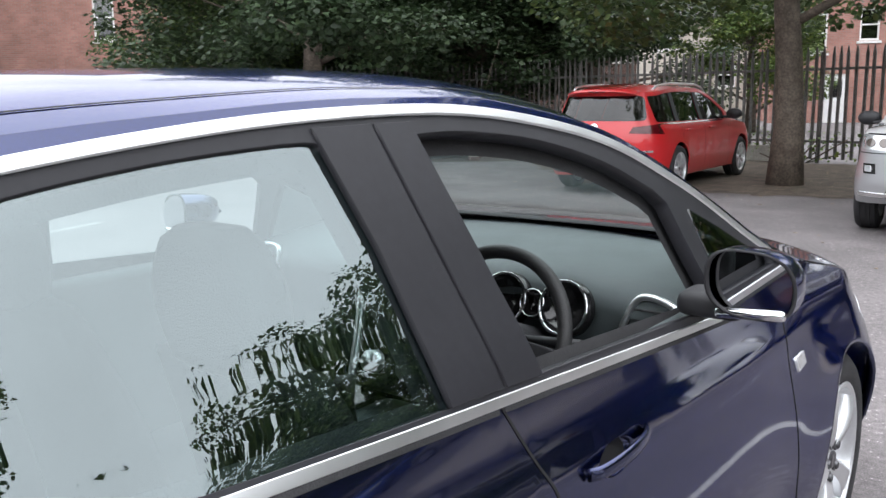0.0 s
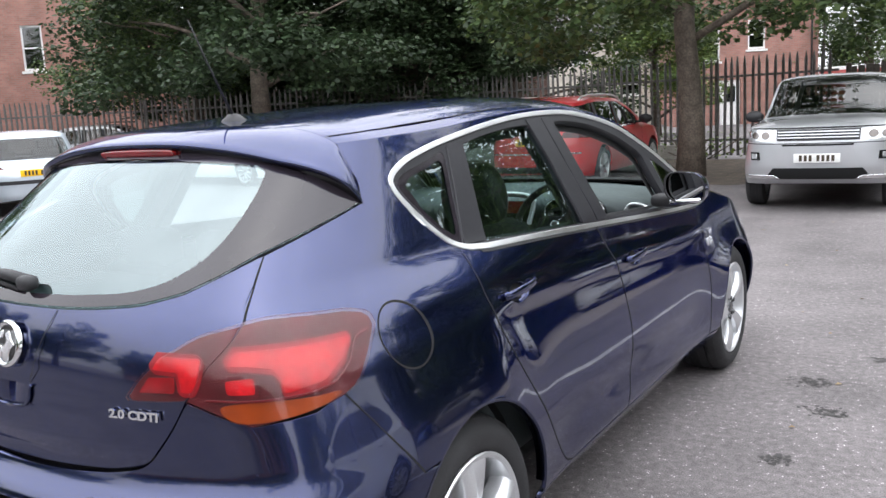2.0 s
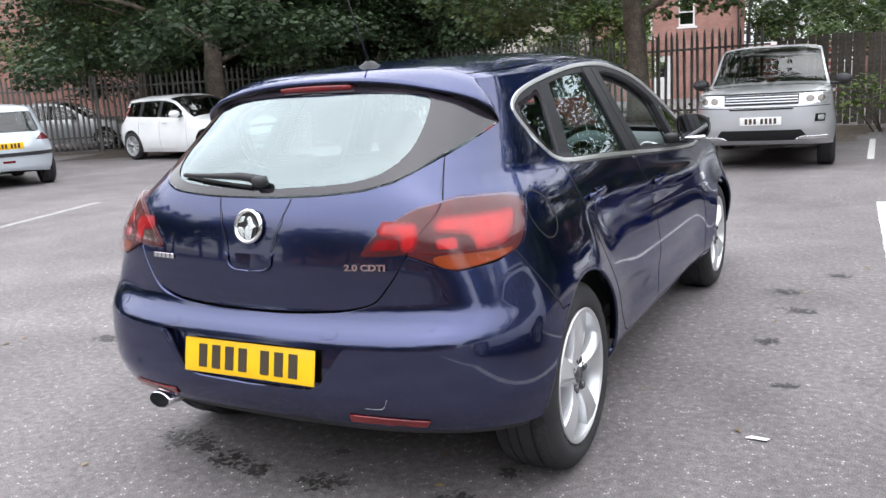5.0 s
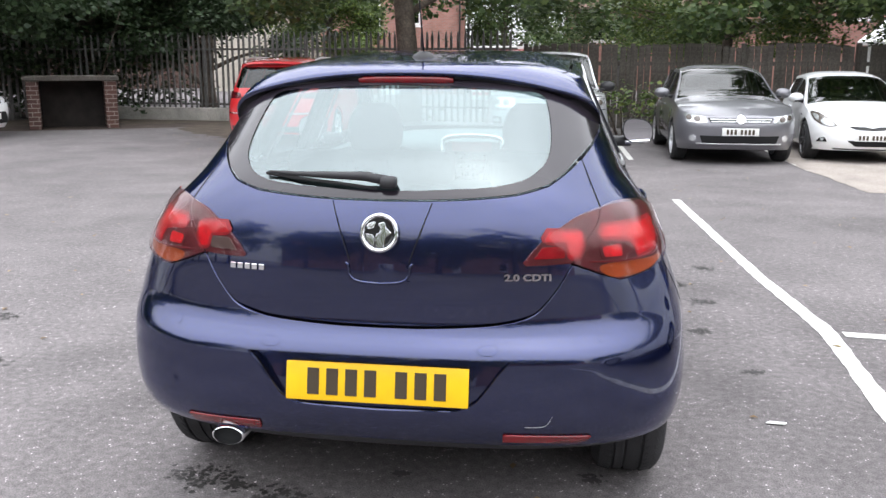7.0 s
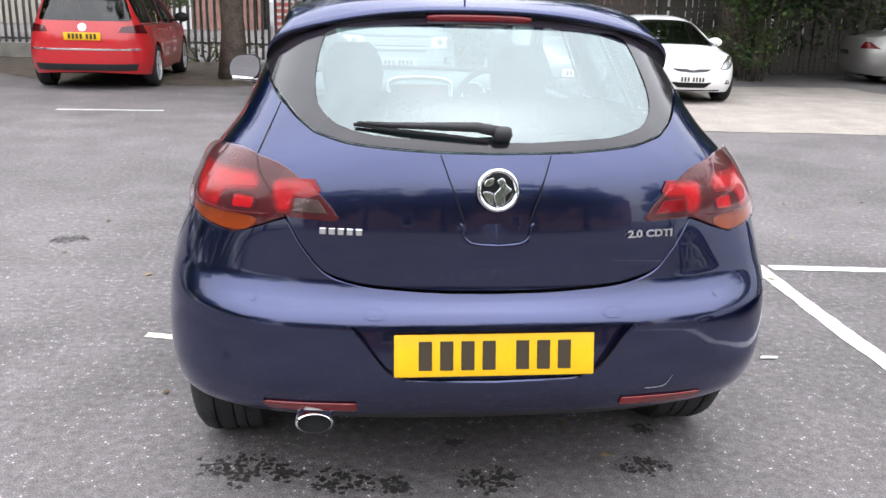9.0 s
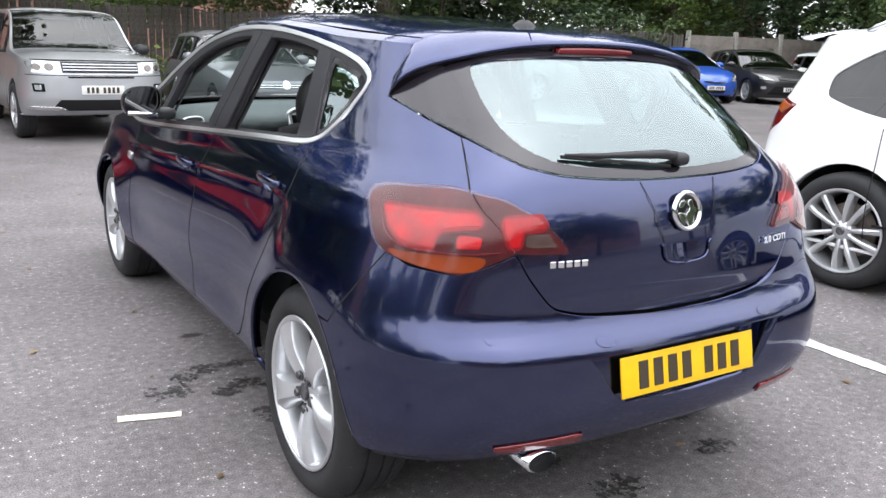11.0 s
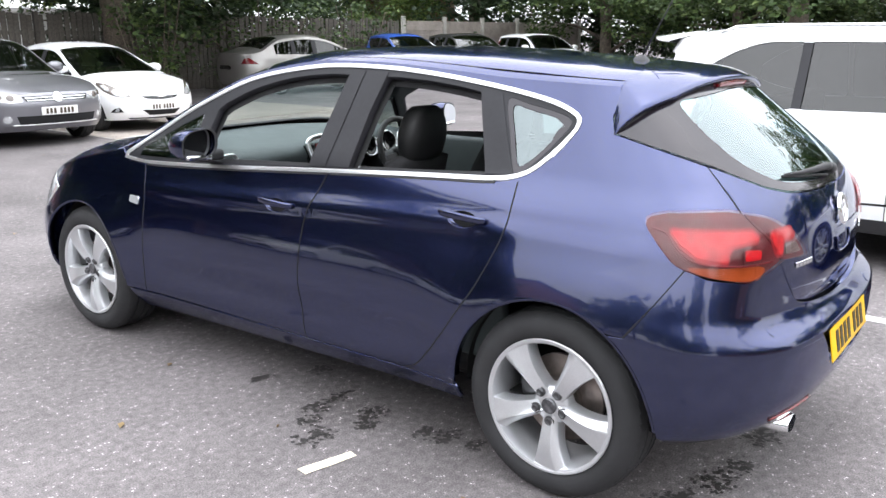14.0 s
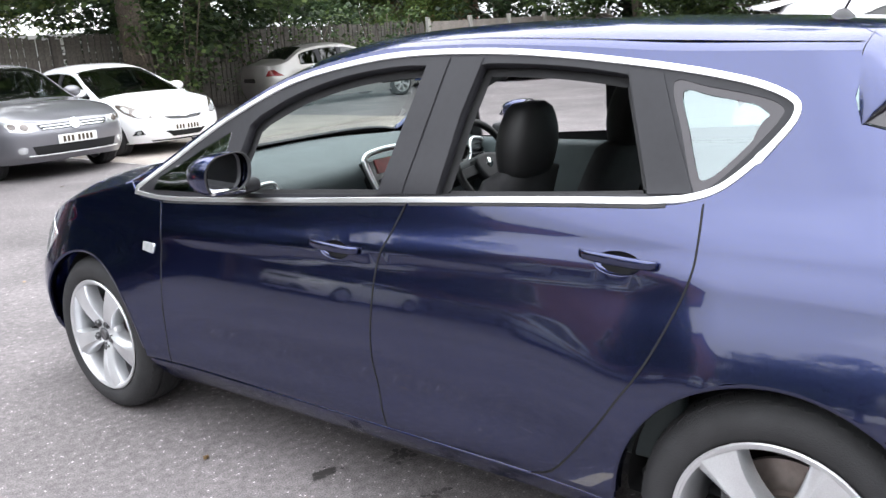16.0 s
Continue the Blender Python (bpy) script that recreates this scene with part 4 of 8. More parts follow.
    # arch lips
    for y, rr in ((0.0, 0.372), (2.685, 0.362)):
        rings = []
        for a in np.linspace(4, 176, 40):
            yy, zz = y + rr * math.cos(radians(a)), 0.318 + rr * math.sin(radians(a))
            x = float(sh.x_at(yy, zz))
            o = Vector((0, math.cos(radians(a)), math.sin(radians(a))))
            c = Vector((x, yy, zz))
            rings.append([c + o * 0.001, c - o * 0.006 + Vector((0.001, 0, 0)), c - o * 0.008 - Vector((0.004, 0, 0)), c - o * 0.008 - Vector((0.03, 0, 0)), c - Vector((0.03, 0, 0))])
        v, f = loft(rings, False)
        part("arch_lip", (v, [q[::-1] for q in f]), BLUE, car)
        part("arch_lip", ([(-a, b, c) for a, b, c in v], f), BLUE, car)

    # tail: gate, lamps, bumper, glass
    gate_edge = [R(0.0, 0.668), R(0.2, 0.672), R(0.35, 0.684), R(0.425, 0.706), R(0.472, 0.756), R(0.525, 0.846), R(0.56, 0.905), R(0.600, 0.985), R(0.570, 1.05), R(0.547, 1.104)]
    glass_low = [R(0.540, 1.103), R(0.50, 1.072), R(0.455, 1.045), R(0.37, 1.024), R(0.2, 1.011), R(0.0, 1.007)]
    lampin = spline([R(0.596, 0.982), R(0.53, 0.965), R(0.465, 0.925), R(0.42, 0.885), R(0.392, 0.850)], 5) + spline([R(0.40, 0.842), R(0.46, 0.843), R(0.523, 0.847)], 4) + [R(0.56, 0.905)]
    lampin = lampin if area2(lampin) > 0 else lampin[::-1]
    gate_half = spline(gate_edge[:6], 6) + gate_edge[6:8] + gate_edge[8:] + glass_low
    grip = [R(x, z) for x, z in spline([(-0.077, 0.842), (-0.073, 0.814), (-0.054, 0.799), (0.0, 0.795), (0.054, 0.799), (0.073, 0.814), (0.077, 0.842)], 5)]
    grip = grip if area2(grip) > 0 else grip[::-1]
    tucked = lambda a, b: sh.side(a, b) + np.stack([0 * b, 0.015 * (1 - smooth(0.664, 0.745, b)), 0 * b], -1)
    gate = part("tailgate", sheet(tucked, across(gate_half), [grip], ST, 0.0026, 0.014), BLUE, car, "navy tailgate with a chrome badge")
    part("tailgate_grip", sheet(sh.side, inset(grip, -0.004), (), 0.02, 0, 0, -0.02), BLUE, gate)
    slot = [R(-0.078, 0.830), R(0.078, 0.830), R(0.078, 0.846), R(-0.078, 0.846)]
    part("grip_slot", sheet(sh.side, slot, (), 0.02, 0, 0, -0.015), INNER, gate)
    # another added black sheet, blocks light behind the gate and bumper gap
    part("gate_blackout", sheet(sh.side, [R(-0.58, 0.57), R(0.58, 0.57), R(0.60, 0.90), R(0.56, 0.99), R(-0.56, 0.99), R(-0.60, 0.90)], (), 0.06, 0, 0, -0.085), INNER, gate)
    glip = [sh.side(np.array([a]), np.array([b]))[0] + np.array([0, -0.003, 0]) for a, b in [R(x, z) for x, z in spline([(-0.094, 0.843), (-0.087, 0.836), (-0.083, 0.811), (-0.060, 0.794), (0.0, 0.789), (0.060, 0.794), (0.083, 0.811), (0.087, 0.836), (0.094, 0.843)], 5)]]
    part("grip_lip", tube([tuple(q) for q in glip], 0.0042, 8), BLUE, gate)
    for x0, x1 in ((0.140, 0.083), (-0.140, -0.083)):
        zz = np.linspace(1.004, 0.848, 12)
        mid = [(x0 + (x1 - x0) * (1.004 - z) / 0.156, z) for z in zz]
        ln = [R(x - 0.0014, z) for x, z in mid] + [R(x + 0.0014, z) for x, z in mid[::-1]]
        ln = ln if area2(ln) > 0 else ln[::-1]
        part("panel_groove", sheet(sh.side, ln, (), 0.02, 0, 0, 0.0012), INNER, gate)
    li = sheet(sh.side, lampin, (), 0.014, 0.0012, 0.014, 0.0045)
    lamp_out = [S(-0.260, 0.962), S(-0.270, 0.938), S(-0.328, 0.884), S(-0.402, 0.834), R(0.66, 0.796), R(0.60, 0.818), R(0.528, 0.846), R(0.562, 0.905), R(0.600, 0.984), R(0.64, 0.990), S(-0.31, 0.982)]
    lamp_out = spline(lamp_out[:5], 4)[:-1] + spline(lamp_out[4:7], 4)[:-1] + spline(lamp_out[6:9], 3)[:-1] + spline(lamp_out[8:], 3) + [S(-0.27, 0.972)]
    lamp_out = lamp_out if area2(lamp_out) > 0 else lamp_out[::-1]
    lo = sheet(sh.side, lamp_out, (), 0.014, 0.0015, 0.014, 0.0045)
    def lens(outl, lift):
        o = outl if area2(outl) > 0 else outl[::-1]
        return sheet(sh.side, o, (), 0.014, 0, 0.002, lift + 0.003)
    hot_in = rounded([R(0.548, 0.926), R(0.462, 0.930), R(0.448, 0.906), R(0.505, 0.902), R(0.517, 0.864), R(0.541, 0.864)], 0.008)
    rev_in = rounded([R(0.50, 0.892), R(0.503, 0.862), R(0.420, 0.860), R(0.442, 0.890)], 0.006)
    amber = spline([R(0.60, 0.830), R(0.65, 0.803), S(-0.46, 0.820), S(-0.405, 0.842), S(-0.46, 0.842), R(0.64, 0.842)], 4, True)
    hot_out = rounded([S(-0.335, 0.936), S(-0.372, 0.902), S(-0.425, 0.870), R(0.705, 0.856), R(0.696, 0.882), R(0.676, 0.902), R(0.634, 0.910), R(0.598, 0.912), R(0.608, 0.936)], 0.014)
    hot_core = rounded([R(0.664, 0.857), R(0.606, 0.858), R(0.598, 0.886), R(0.655, 0.891)], 0.012)
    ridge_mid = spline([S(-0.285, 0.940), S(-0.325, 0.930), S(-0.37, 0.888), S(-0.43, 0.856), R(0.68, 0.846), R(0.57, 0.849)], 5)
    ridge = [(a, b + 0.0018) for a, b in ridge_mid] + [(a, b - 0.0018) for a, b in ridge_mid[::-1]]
    wider = lambda loop, d: inset(dense(loop if area2(loop) > 0 else loop[::-1], 0.008), -d)
    for k in (0, 1):
        g = flip if k else (lambda q: q)
        a = part("tail_light", g(lo), LENS_SHADE, car, "smoked red and amber wraparound tail light")
        part("amber_lens", g(lens(amber, 0.0032)), LENS_AMBER, a)
        part("deep_lens", g(lens(wider(hot_out, 0.010), 0.0028)), LENS_MID, a)
        part("bright_lens", g(lens(hot_out, 0.0040)), LENS_BRIGHT, a)
        part("deep_lens", g(lens(wider(hot_core, 0.007), 0.0047)), LENS_SHADE, a)
        part("bright_lens", g(lens(shrink(hot_core, 0.86), 0.0056)), LENS_BRIGHT, a)
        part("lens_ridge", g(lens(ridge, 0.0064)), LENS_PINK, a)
        part("clear_cover", g(sheet(sh.side, lamp_out, (), 0.018, 0.0015, 0.006, 0.0165)), LENS_COVER, a).visible_shadow = False
        b = part("gate_light", g(li), LENS_SHADE, gate, "red light set in the tailgate")
        part("deep_lens", g(lens(wider(hot_in, 0.009), 0.0028)), LENS_MID, b)
        part("bright_lens", g(lens(hot_in, 0.0040)), LENS_BRIGHT, b)
        part("reversing_lens" if k else "dull_red_lens", g(lens(rev_in, 0.0052)), LENS_SMOKE if k else LENS_DULL, b)
        part("clear_cover", g(sheet(sh.side, lampin, (), 0.018, 0.0012, 0.006, 0.0155)), LENS_COVER, b).visible_shadow = False
    recess = [R(x, z) for x, z in [(-0.372, 0.597), (-0.335, 0.552), (-0.28, 0.478), (-0.235, 0.452), (0, 0.446), (0.235, 0.452), (0.28, 0.478), (0.335, 0.552), (0.372, 0.597), (0.2, 0.600), (0, 0.601), (-0.2, 0.600)]]
    bump_half = [R(0.0, 0.338), R(0.3, 0.332), R(0.56, 0.320)] + [S(*q) for q in [(-0.50, 0.318), (-0.42, 0.318), (-0.385, 0.315)]] + [S(*q) for q in arc(0.0, 0.372, 179, 124, 14)] + [S(*q) for q in spline(seam[::-1], 5)] + [S(-0.46, 0.814), R(0.66, 0.797), R(0.60, 0.816), R(0.528, 0.843)] + spline(gate_edge[:6], 6)[::-1][1:]
    bumper = part("rear_bumper", sheet(sh.side, across(bump_half), [recess], 0.018, 0.0032, 0.034), BLUE, car, "navy bumper with a small scratch and parking sensors")
    sloped = lambda a, b: sh.side(a, b) + np.stack([0 * b, 0.016 + 0.030 * np.clip((b - 0.446) / 0.155, 0, 1), 0 * b], -1)
    part("plate_recess", sheet(sloped, inset(recess, -0.004), (), 0.03, 0, 0), BLUE, bumper)
    rw = []
    for q in dense(recess, 0.03) + dense(recess, 0.03)[:1]:
        a = sh.side(np.array([q[0]]), np.array([q[1]]))[0]
        rw.append([Vector(a), Vector((a[0], a[1] + 0.046, a[2]))])
    v, f = loft(rw, False)
    part("recess_wall", (v, f), BLUE, bumper)
    part("rear_valance", sheet(sh.side, across([R(0.0, 0.290), R(0.3, 0.290), R(0.55, 0.290), S(-0.42, 0.285), S(-0.39, 0.285), S(-0.385, 0.313), S(-0.42, 0.316), S(-0.50, 0.316), R(0.56, 0.318), R(0.3, 0.330), R(0.0, 0.336)]), (), 0.04, 0.001, 0.03, -0.012), PLASTIC, bumper, "black plastic valance")
    for sx in (1, -1):
        rf = [R(sx * x, z) for x, z in [(0.350, 0.357), (0.575, 0.349), (0.592, 0.368), (0.352, 0.379)]]
        rf = rf if area2(rf) > 0 else rf[::-1]
        part("reflector", sheet(sh.side, rf, (), 0.02, 0, 0.006, 0.007), LENS_RED, bumper, "red reflector strip")
        for x, z in ((0.612, 0.648), (0.308, 0.622)):
            c = R(sx * x, z)
            disc = [(c[0] + 0.011 * math.cos(t), c[1] + 0.011 * math.sin(t)) for t in np.linspace(0, 2 * math.pi, 20, endpoint=False)]
            part("parking_sensor", sheet(sh.side, disc, (), 0.006, 0, 0.004, 0.002), BLUE, bumper)
    plate_mesh(bumper, (0, -0.716, 0.518), 0.515, 0.108, YELLOW, -11)
    # scuff marks on the bumper's corner
    for pts in ([(0.41, 0.407), (0.465, 0.410), (0.485, 0.440)],):
        c = spline([R(*q) for q in pts], 6)
        wd = [0.0006 + 0.0012 * abs(math.sin(i * 1.7)) for i in range(len(c))]
        o = [(a, b + d) for (a, b), d in zip(c, wd)] + [(a, b - d) for (a, b), d in reversed(list(zip(c, wd)))]
        o = o if area2(o) > 0 else o[::-1]
        part("scuff", sheet(sh.side, o, (), 0.01, 0, 0, 0.0012), SCUFF, bumper, "pale scratch in the paint")
    # dark shut lines between the panels
    def shut(c, w=0.0024):
        c = np.array(c)
        e = np.gradient(c, axis=0)
        nrm = np.stack([-e[:, 1], e[:, 0]], 1) / np.maximum(np.linalg.norm(e, axis=1, keepdims=True), 1e-9)
        o = [tuple(q) for q in c + nrm * w] + [tuple(q) for q in (c - nrm * w)[::-1]]
        return sheet(sh.side, o if area2(o) > 0 else o[::-1], (), 0.02, 0, 0, 0.0008)
    for c in ([S(*q) for q in spline(cut_f, 8)], [S(*q) for q in spline(cut_m, 8)], [S(*q) for q in spline(cut_r, 8)], [S(*q) for q in spline(seam, 8)], [R(0.6005 - 0.0535 * k / 12, 0.985 + 0.119 * k / 12) for k in range(13)]):
        d = shut(c)
        for k in (0, 1):
            part("shut_line", flip(d) if k else d, INNER, car)
    part("shut_line", shut(cap_loop + cap_loop[:1], 0.0022), INNER, car)
    # rubber strip under the chrome along the doors
    for ya, yb in ((2.19, 1.052), (1.038, 0.30)):
        top = belt(ya, yb, 24)
        o = [S(y, z - 0.0005) for y, z in top] + [S(y, z - 0.0075) for y, z in top[::-1]]
        d = sheet(sh.side, o if area2(o) > 0 else o[::-1], (), 0.03, 0, 0.003, 0.0025)
        for k in (0, 1):
            part("weather_strip", flip(d) if k else d, RUBBER, car)
    # rear window with its black border
    gl_half = [R(0.0, 1.009), R(0.2, 1.013), R(0.37, 1.026), R(0.455, 1.047), R(0.50, 1.074), R(0.535, 1.106), S(-0.078, 1.19), S(-0.12, 1.235), R(0.44, 1.305), R(0.25, 1.330), R(0.0, 1.338)]
    clear_half = [R(0.0, 1.032), R(0.2, 1.038), R(0.33, 1.048), R(0.41, 1.072), R(0.452, 1.12), R(0.455, 1.19), R(0.435, 1.268), R(0.40, 1.290), R(0.0, 1.312)]
    clear = across(spline(clear_half[:8], 4) + clear_half[8:])
    rw2 = part("rear_window", sheet(sh.side, across(gl_half), (), 0.02, 0.001, 0.004, -0.002), REAR_GLASS, gate, "raked tailgate window that mirrors the white sky")
    rw2.visible_shadow = False
    part("black_border", sheet(sh.side, across(gl_half), [clear], 0.025, 0.0015, 0.0, 0.0005), FRIT, rw2)
    # wiper
    px = lambda x, z, o: sh.side(np.array([R(x, z)[0]]), np.array([z]))[0] + np.array([0, -o * 0.85, o * 0.5])
    arm = part("rear_wiper", tube([px(0.01, 1.05, 0.02), px(-0.05, 1.055, 0.034), px(-0.16, 1.058, 0.028), px(-0.26, 1.062, 0.018), px(-0.345, 1.066, 0.012)], 0.010, 8, [1.5, 1.3, 1.0, 0.7, 0.45]), PLASTIC, gate, "black wiper arm and blade")
    part("wiper_blade", tube([px(-0.02, 1.034, 0.008), px(-0.12, 1.043, 0.012), px(-0.24, 1.053, 0.010), px(-0.355, 1.064, 0.008)], 0.005, 6), RUBBER, arm)
    part("wiper_hub", box(*px(0.015, 1.046, 0.02), 0.05, 0.04, 0.036, 0.014), PLASTIC, arm)
    # round badge: chrome ring and plain shapes
    bx = px(0, 0.924, 0.002)
    tilt = Matrix.Translation(bx) @ Matrix.Rotation(radians(-12), 4, "X") @ Matrix.Rotation(radians(-90), 4, "Z")
    ringb = part("badge", moved(lathe([(0.0, 0.040), (0.008, 0.044), (0.011, 0.049), (0.006, 0.054), (0.0, 0.055)], 48), tilt), CHROME, gate, "round chrome badge with plain shapes")
    part("badge_field", moved(lathe([(0.003, 0.0), (0.003, 0.036)], 32), tilt), GLOSS_BLACK, ringb)
    part("badge_groove", moved(lathe([(0.0035, 0.035), (0.0045, 0.041)], 40), tilt), GLOSS_BLACK, ringb)
    bt = Matrix.Translation(bx) @ Matrix.Rotation(radians(-12), 4, "X") @ Matrix.Rotation(radians(90), 4, "X")
    part("badge_shape", slab(spline([(-0.004, -0.038), (0.014, -0.036), (0.02, -0.012), (0.034, 0.0), (0.022, 0.012), (0.012, 0.03), (-0.002, 0.022), (0.004, 0.006), (-0.01, -0.01)], 5, True), 0.006, bt @ Matrix.Translation((0, 0, 0.003)), 0.0015), CHROME, ringb)
    part("badge_shape", slab(spline([(-0.034, 0.01), (-0.014, 0.014), (-0.012, 0.03), (-0.03, 0.024)], 4, True), 0.005, bt @ Matrix.Translation((0, 0, 0.003)), 0.001), CHROME, ringb)
    part("badge_shape", slab(spline([(-0.038, -0.006), (-0.016, -0.006), (-0.012, -0.03), (-0.02, -0.034)], 4, True), 0.005, bt @ Matrix.Translation((0, 0, 0.003)), 0.001), CHROME, ringb)
    # model name as plain bars, engine size in letters
    for k in range(5):
        q = px(-0.445 + 0.0225 * (k + 0.5), 0.815, 0.003)
        part("name_bar", box(*q, 0.017, 0.005, 0.017, 0.0015, 1, rot=Matrix.Rotation(radians(-10), 4, "Z") @ Matrix.Rotation(radians(-4), 4, "X")), CHROME, gate)
    tx = bpy.data.curves.new("engine_badge", "FONT")
    tx.body, tx.size, tx.extrude, tx.offset, tx.align_x = "2.0 CDTI", 0.031, 0.002, 0.0012, "CENTER"
    tob = part("engine_badge", bpy.data.meshes.new_from_object(bpy.data.objects.new("tmp_text", tx)), CHROME, gate, "chrome letters 2.0 CDTI")
    pa, pb = px(0.345, 0.806, 0.0), px(0.455, 0.806, 0.0)
    tob.matrix_basis = Matrix.Translation(px(0.408, 0.800, 0.008)) @ Matrix.Rotation(math.atan2(pb[1] - pa[1], pb[0] - pa[0]), 4, "Z") @ Matrix.Rotation(radians(84), 4, "X") @ Matrix.Diagonal((1.10, 0.8, 1, 1))
    # exhaust
    ex = join(lathe([(0.0, 0.034), (0.003, 0.038), (0.10, 0.038)], 32), lathe([(0.0, 0.034), (0.10, 0.033)], 32))
    ex = moved(ex, Matrix.Translation((-0.46, -0.668, 0.314)) @ Matrix.Rotation(radians(90), 4, "Z") @ Matrix.Diagonal((1, 1.3, 0.78, 1)))
    e1 = part("exhaust_tip", ex, CHROME, car, "oval chrome exhaust tip")
    part("exhaust_bore", moved(lathe([(0.03, 0.0), (0.03, 0.036)], 24), Matrix.Translation((-0.46, -0.668, 0.314)) @ Matrix.Rotation(radians(90), 4, "Z") @ Matrix.Diagonal((1, 1.3, 0.78, 1))), INNER, e1)

    # roof, spoiler, screen, bonnet
    part("roof", sheet(sh.cap, [(-1, -0.05), (1, -0.05), (1, 1.58), (0.93, 1.56), (0.5, 1.64), (0, 1.66), (-0.5, 1.64), (-0.93, 1.56), (-1, 1.58)], (), 0.05, 0.001, 0.012), BLUE, car)
    for sx in (1, -1):
        po = [(sx * 1.0, 1.581), (sx * 0.93, 1.562), (sx * 0.86, 2.0), (sx * 0.84, 2.36), (sx * 1.0, 2.40)]
        po = po if area2(po) > 0 else po[::-1]
        part("windscreen_pillar", sheet(sh.cap, po, (), 0.05, 0.0, 0.02), BLUE, car)
    scr = part("windscreen", sheet(sh.cap, [(-0.925, 1.575), (-0.5, 1.652), (0, 1.672), (0.5, 1.652), (0.925, 1.575), (0.855, 2.0), (0.835, 2.33), (0.4, 2.40), (0, 2.42), (-0.4, 2.40), (-0.835, 2.33), (-0.855, 2.0)][::-1] if area2([(-0.925, 1.575), (0, 1.672), (0.925, 1.575), (0, 2.4)]) < 0 else [(-0.925, 1.575), (-0.5, 1.652), (0, 1.672), (0.5, 1.652), (0.925, 1.575), (0.855, 2.0), (0.835, 2.33), (0.4, 2.40), (0, 2.42), (-0.4, 2.40), (-0.835, 2.33), (-0.855, 2.0)], (), 0.06, 0.002, 0.005, -0.003), GLASS, car)
    scr.visible_shadow = False
    part("scuttle", sheet(sh.cap, [(-0.83, 2.335), (0.83, 2.335), (0.84, 2.42), (0.4, 2.475), (-0.4, 2.475), (-0.84, 2.42)], (), 0.04, 0, 0.01, -0.012), PLASTIC, car)
    part("bonnet", sheet(sh.cap, [(-0.97, 2.42), (-0.84, 2.425), (-0.4, 2.48), (0.4, 2.48), (0.84, 2.425), (0.97, 2.42), (0.97, 2.8), (0.95, 3.1), (0.8, 3.25), (0.4, 3.34), (-0.4, 3.34), (-0.8, 3.25), (-0.95, 3.1), (-0.97, 2.8)], (), 0.06, 0.002, 0.014), BLUE, car)
    hl = [S(2.93, 0.72), S(3.06, 0.60), F(0.60, 0.58), F(0.50, 0.66), F(0.58, 0.73), S(3.08, 0.775)]
    hl = hl if area2(hl) > 0 else hl[::-1]
    both("headlamp", hl, LENS_CLEAR, (), "clear swept-back headlamp", 0.03, 0.002, 0.012, 0.002)
    fb = [F(0.0, 0.24), S(3.2, 0.22), S(3.06, 0.25)] + [S(*q) for q in arc(2.685, 0.362, 8, 20, 5)] + [S(3.08, 0.47), S(3.06, 0.60), F(0.60, 0.575), F(0.50, 0.66), F(0.50, 0.735), F(0.0, 0.755)]
    end2 = 2 * sh.end
    fb_full = [(a if a > 0 else a, b) for a, b in fb]
    fb_full = fb_full if area2(fb_full) > 0 else fb_full[::-1]
    d = sheet(sh.side, fb_full, (), 0.05, 0.001, 0.014)
    part("front_bumper", merged(d, flip(d)), BLUE, car)
    for sx in (1, -1):
        o = [(sx * 0.795, -0.046), (sx * 0.807, -0.046), (sx * 0.822, 0.7), (sx * 0.822, 1.5), (sx * 0.810, 1.5), (sx * 0.810, 0.7)]
        part("roof_groove", sheet(sh.cap, o if area2(o) > 0 else o[::-1], (), 0.05, 0, 0, 0.0012), INNER, car)
    # spoiler: from the roof's end down both flanks, dark beneath
    rows = []
    n = 49
    for i in range(n):
        f = i / (n - 1) * 2 - 1
        s = abs(f)
        if s < 0.72:
            q = s / 0.72
            up = sh.cap(np.array([q * 0.80]), np.array([-0.052]))[0]
            A = np.array([up[0], -0.052, up[2]])
            B = np.array([0.46 * q, -0.245 + 0.040 * q ** 2.2, 1.350 - 0.048 * q ** 2.4])
            U = np.array(sh.side(np.array([R(0.425 * q, 1.326 - 0.034 * q ** 2.2)[0]]), np.array([1.326 - 0.034 * q ** 2.2]))[0])
            U = U + np.array([0, 0.006, 0.004])
        else:
            q = (s - 0.72) / 0.28
            t0 = sh.cap(np.array([0.80 + 0.2 * min(1, q * 2)]), np.array([-0.052]))[0]
            zz = float(ze(-0.052)) - (float(ze(-0.052)) - 1.188) * max(0, (q - 0.5) * 2) if q > 0.5 else t0[2]
            yy = -0.052 - 0.022 * max(0, (q - 0.5) * 2) ** 2
            A = np.array([float(sh.x_at(yy, zz)) if q > 0.5 else t0[0], yy, zz])
            P = np.array([float(sh.x_at(-0.078, 1.186)) + 0.002, -0.078, 1.186])
            B0 = np.array([0.46, -0.205, 1.302])
            B = B0 + (P - B0) * q + np.array([0.045 * math.sin(math.pi * q), 0, 0.014 * math.sin(math.pi * q)])
            U0 = np.array(sh.side(np.array([R(0.425, 1.292)[0]]), np.array([1.292]))[0])
            U = U0 + (P - U0) * q + np.array([0.012 * math.sin(math.pi * q), 0.006 * (1 - q), 0.004 * (1 - q)])
        sg = 1 if f >= 0 else -1
        row = []
        L = np.linalg.norm(B - A)
        for k in range(9):
            h = k / 8
            blend = math.sin(math.pi * h) * L
            row.append(A + (B - A) * h + np.array([0.03 * blend * s, 0, 0.045 * blend]))
        c = min(1, L / 0.12)
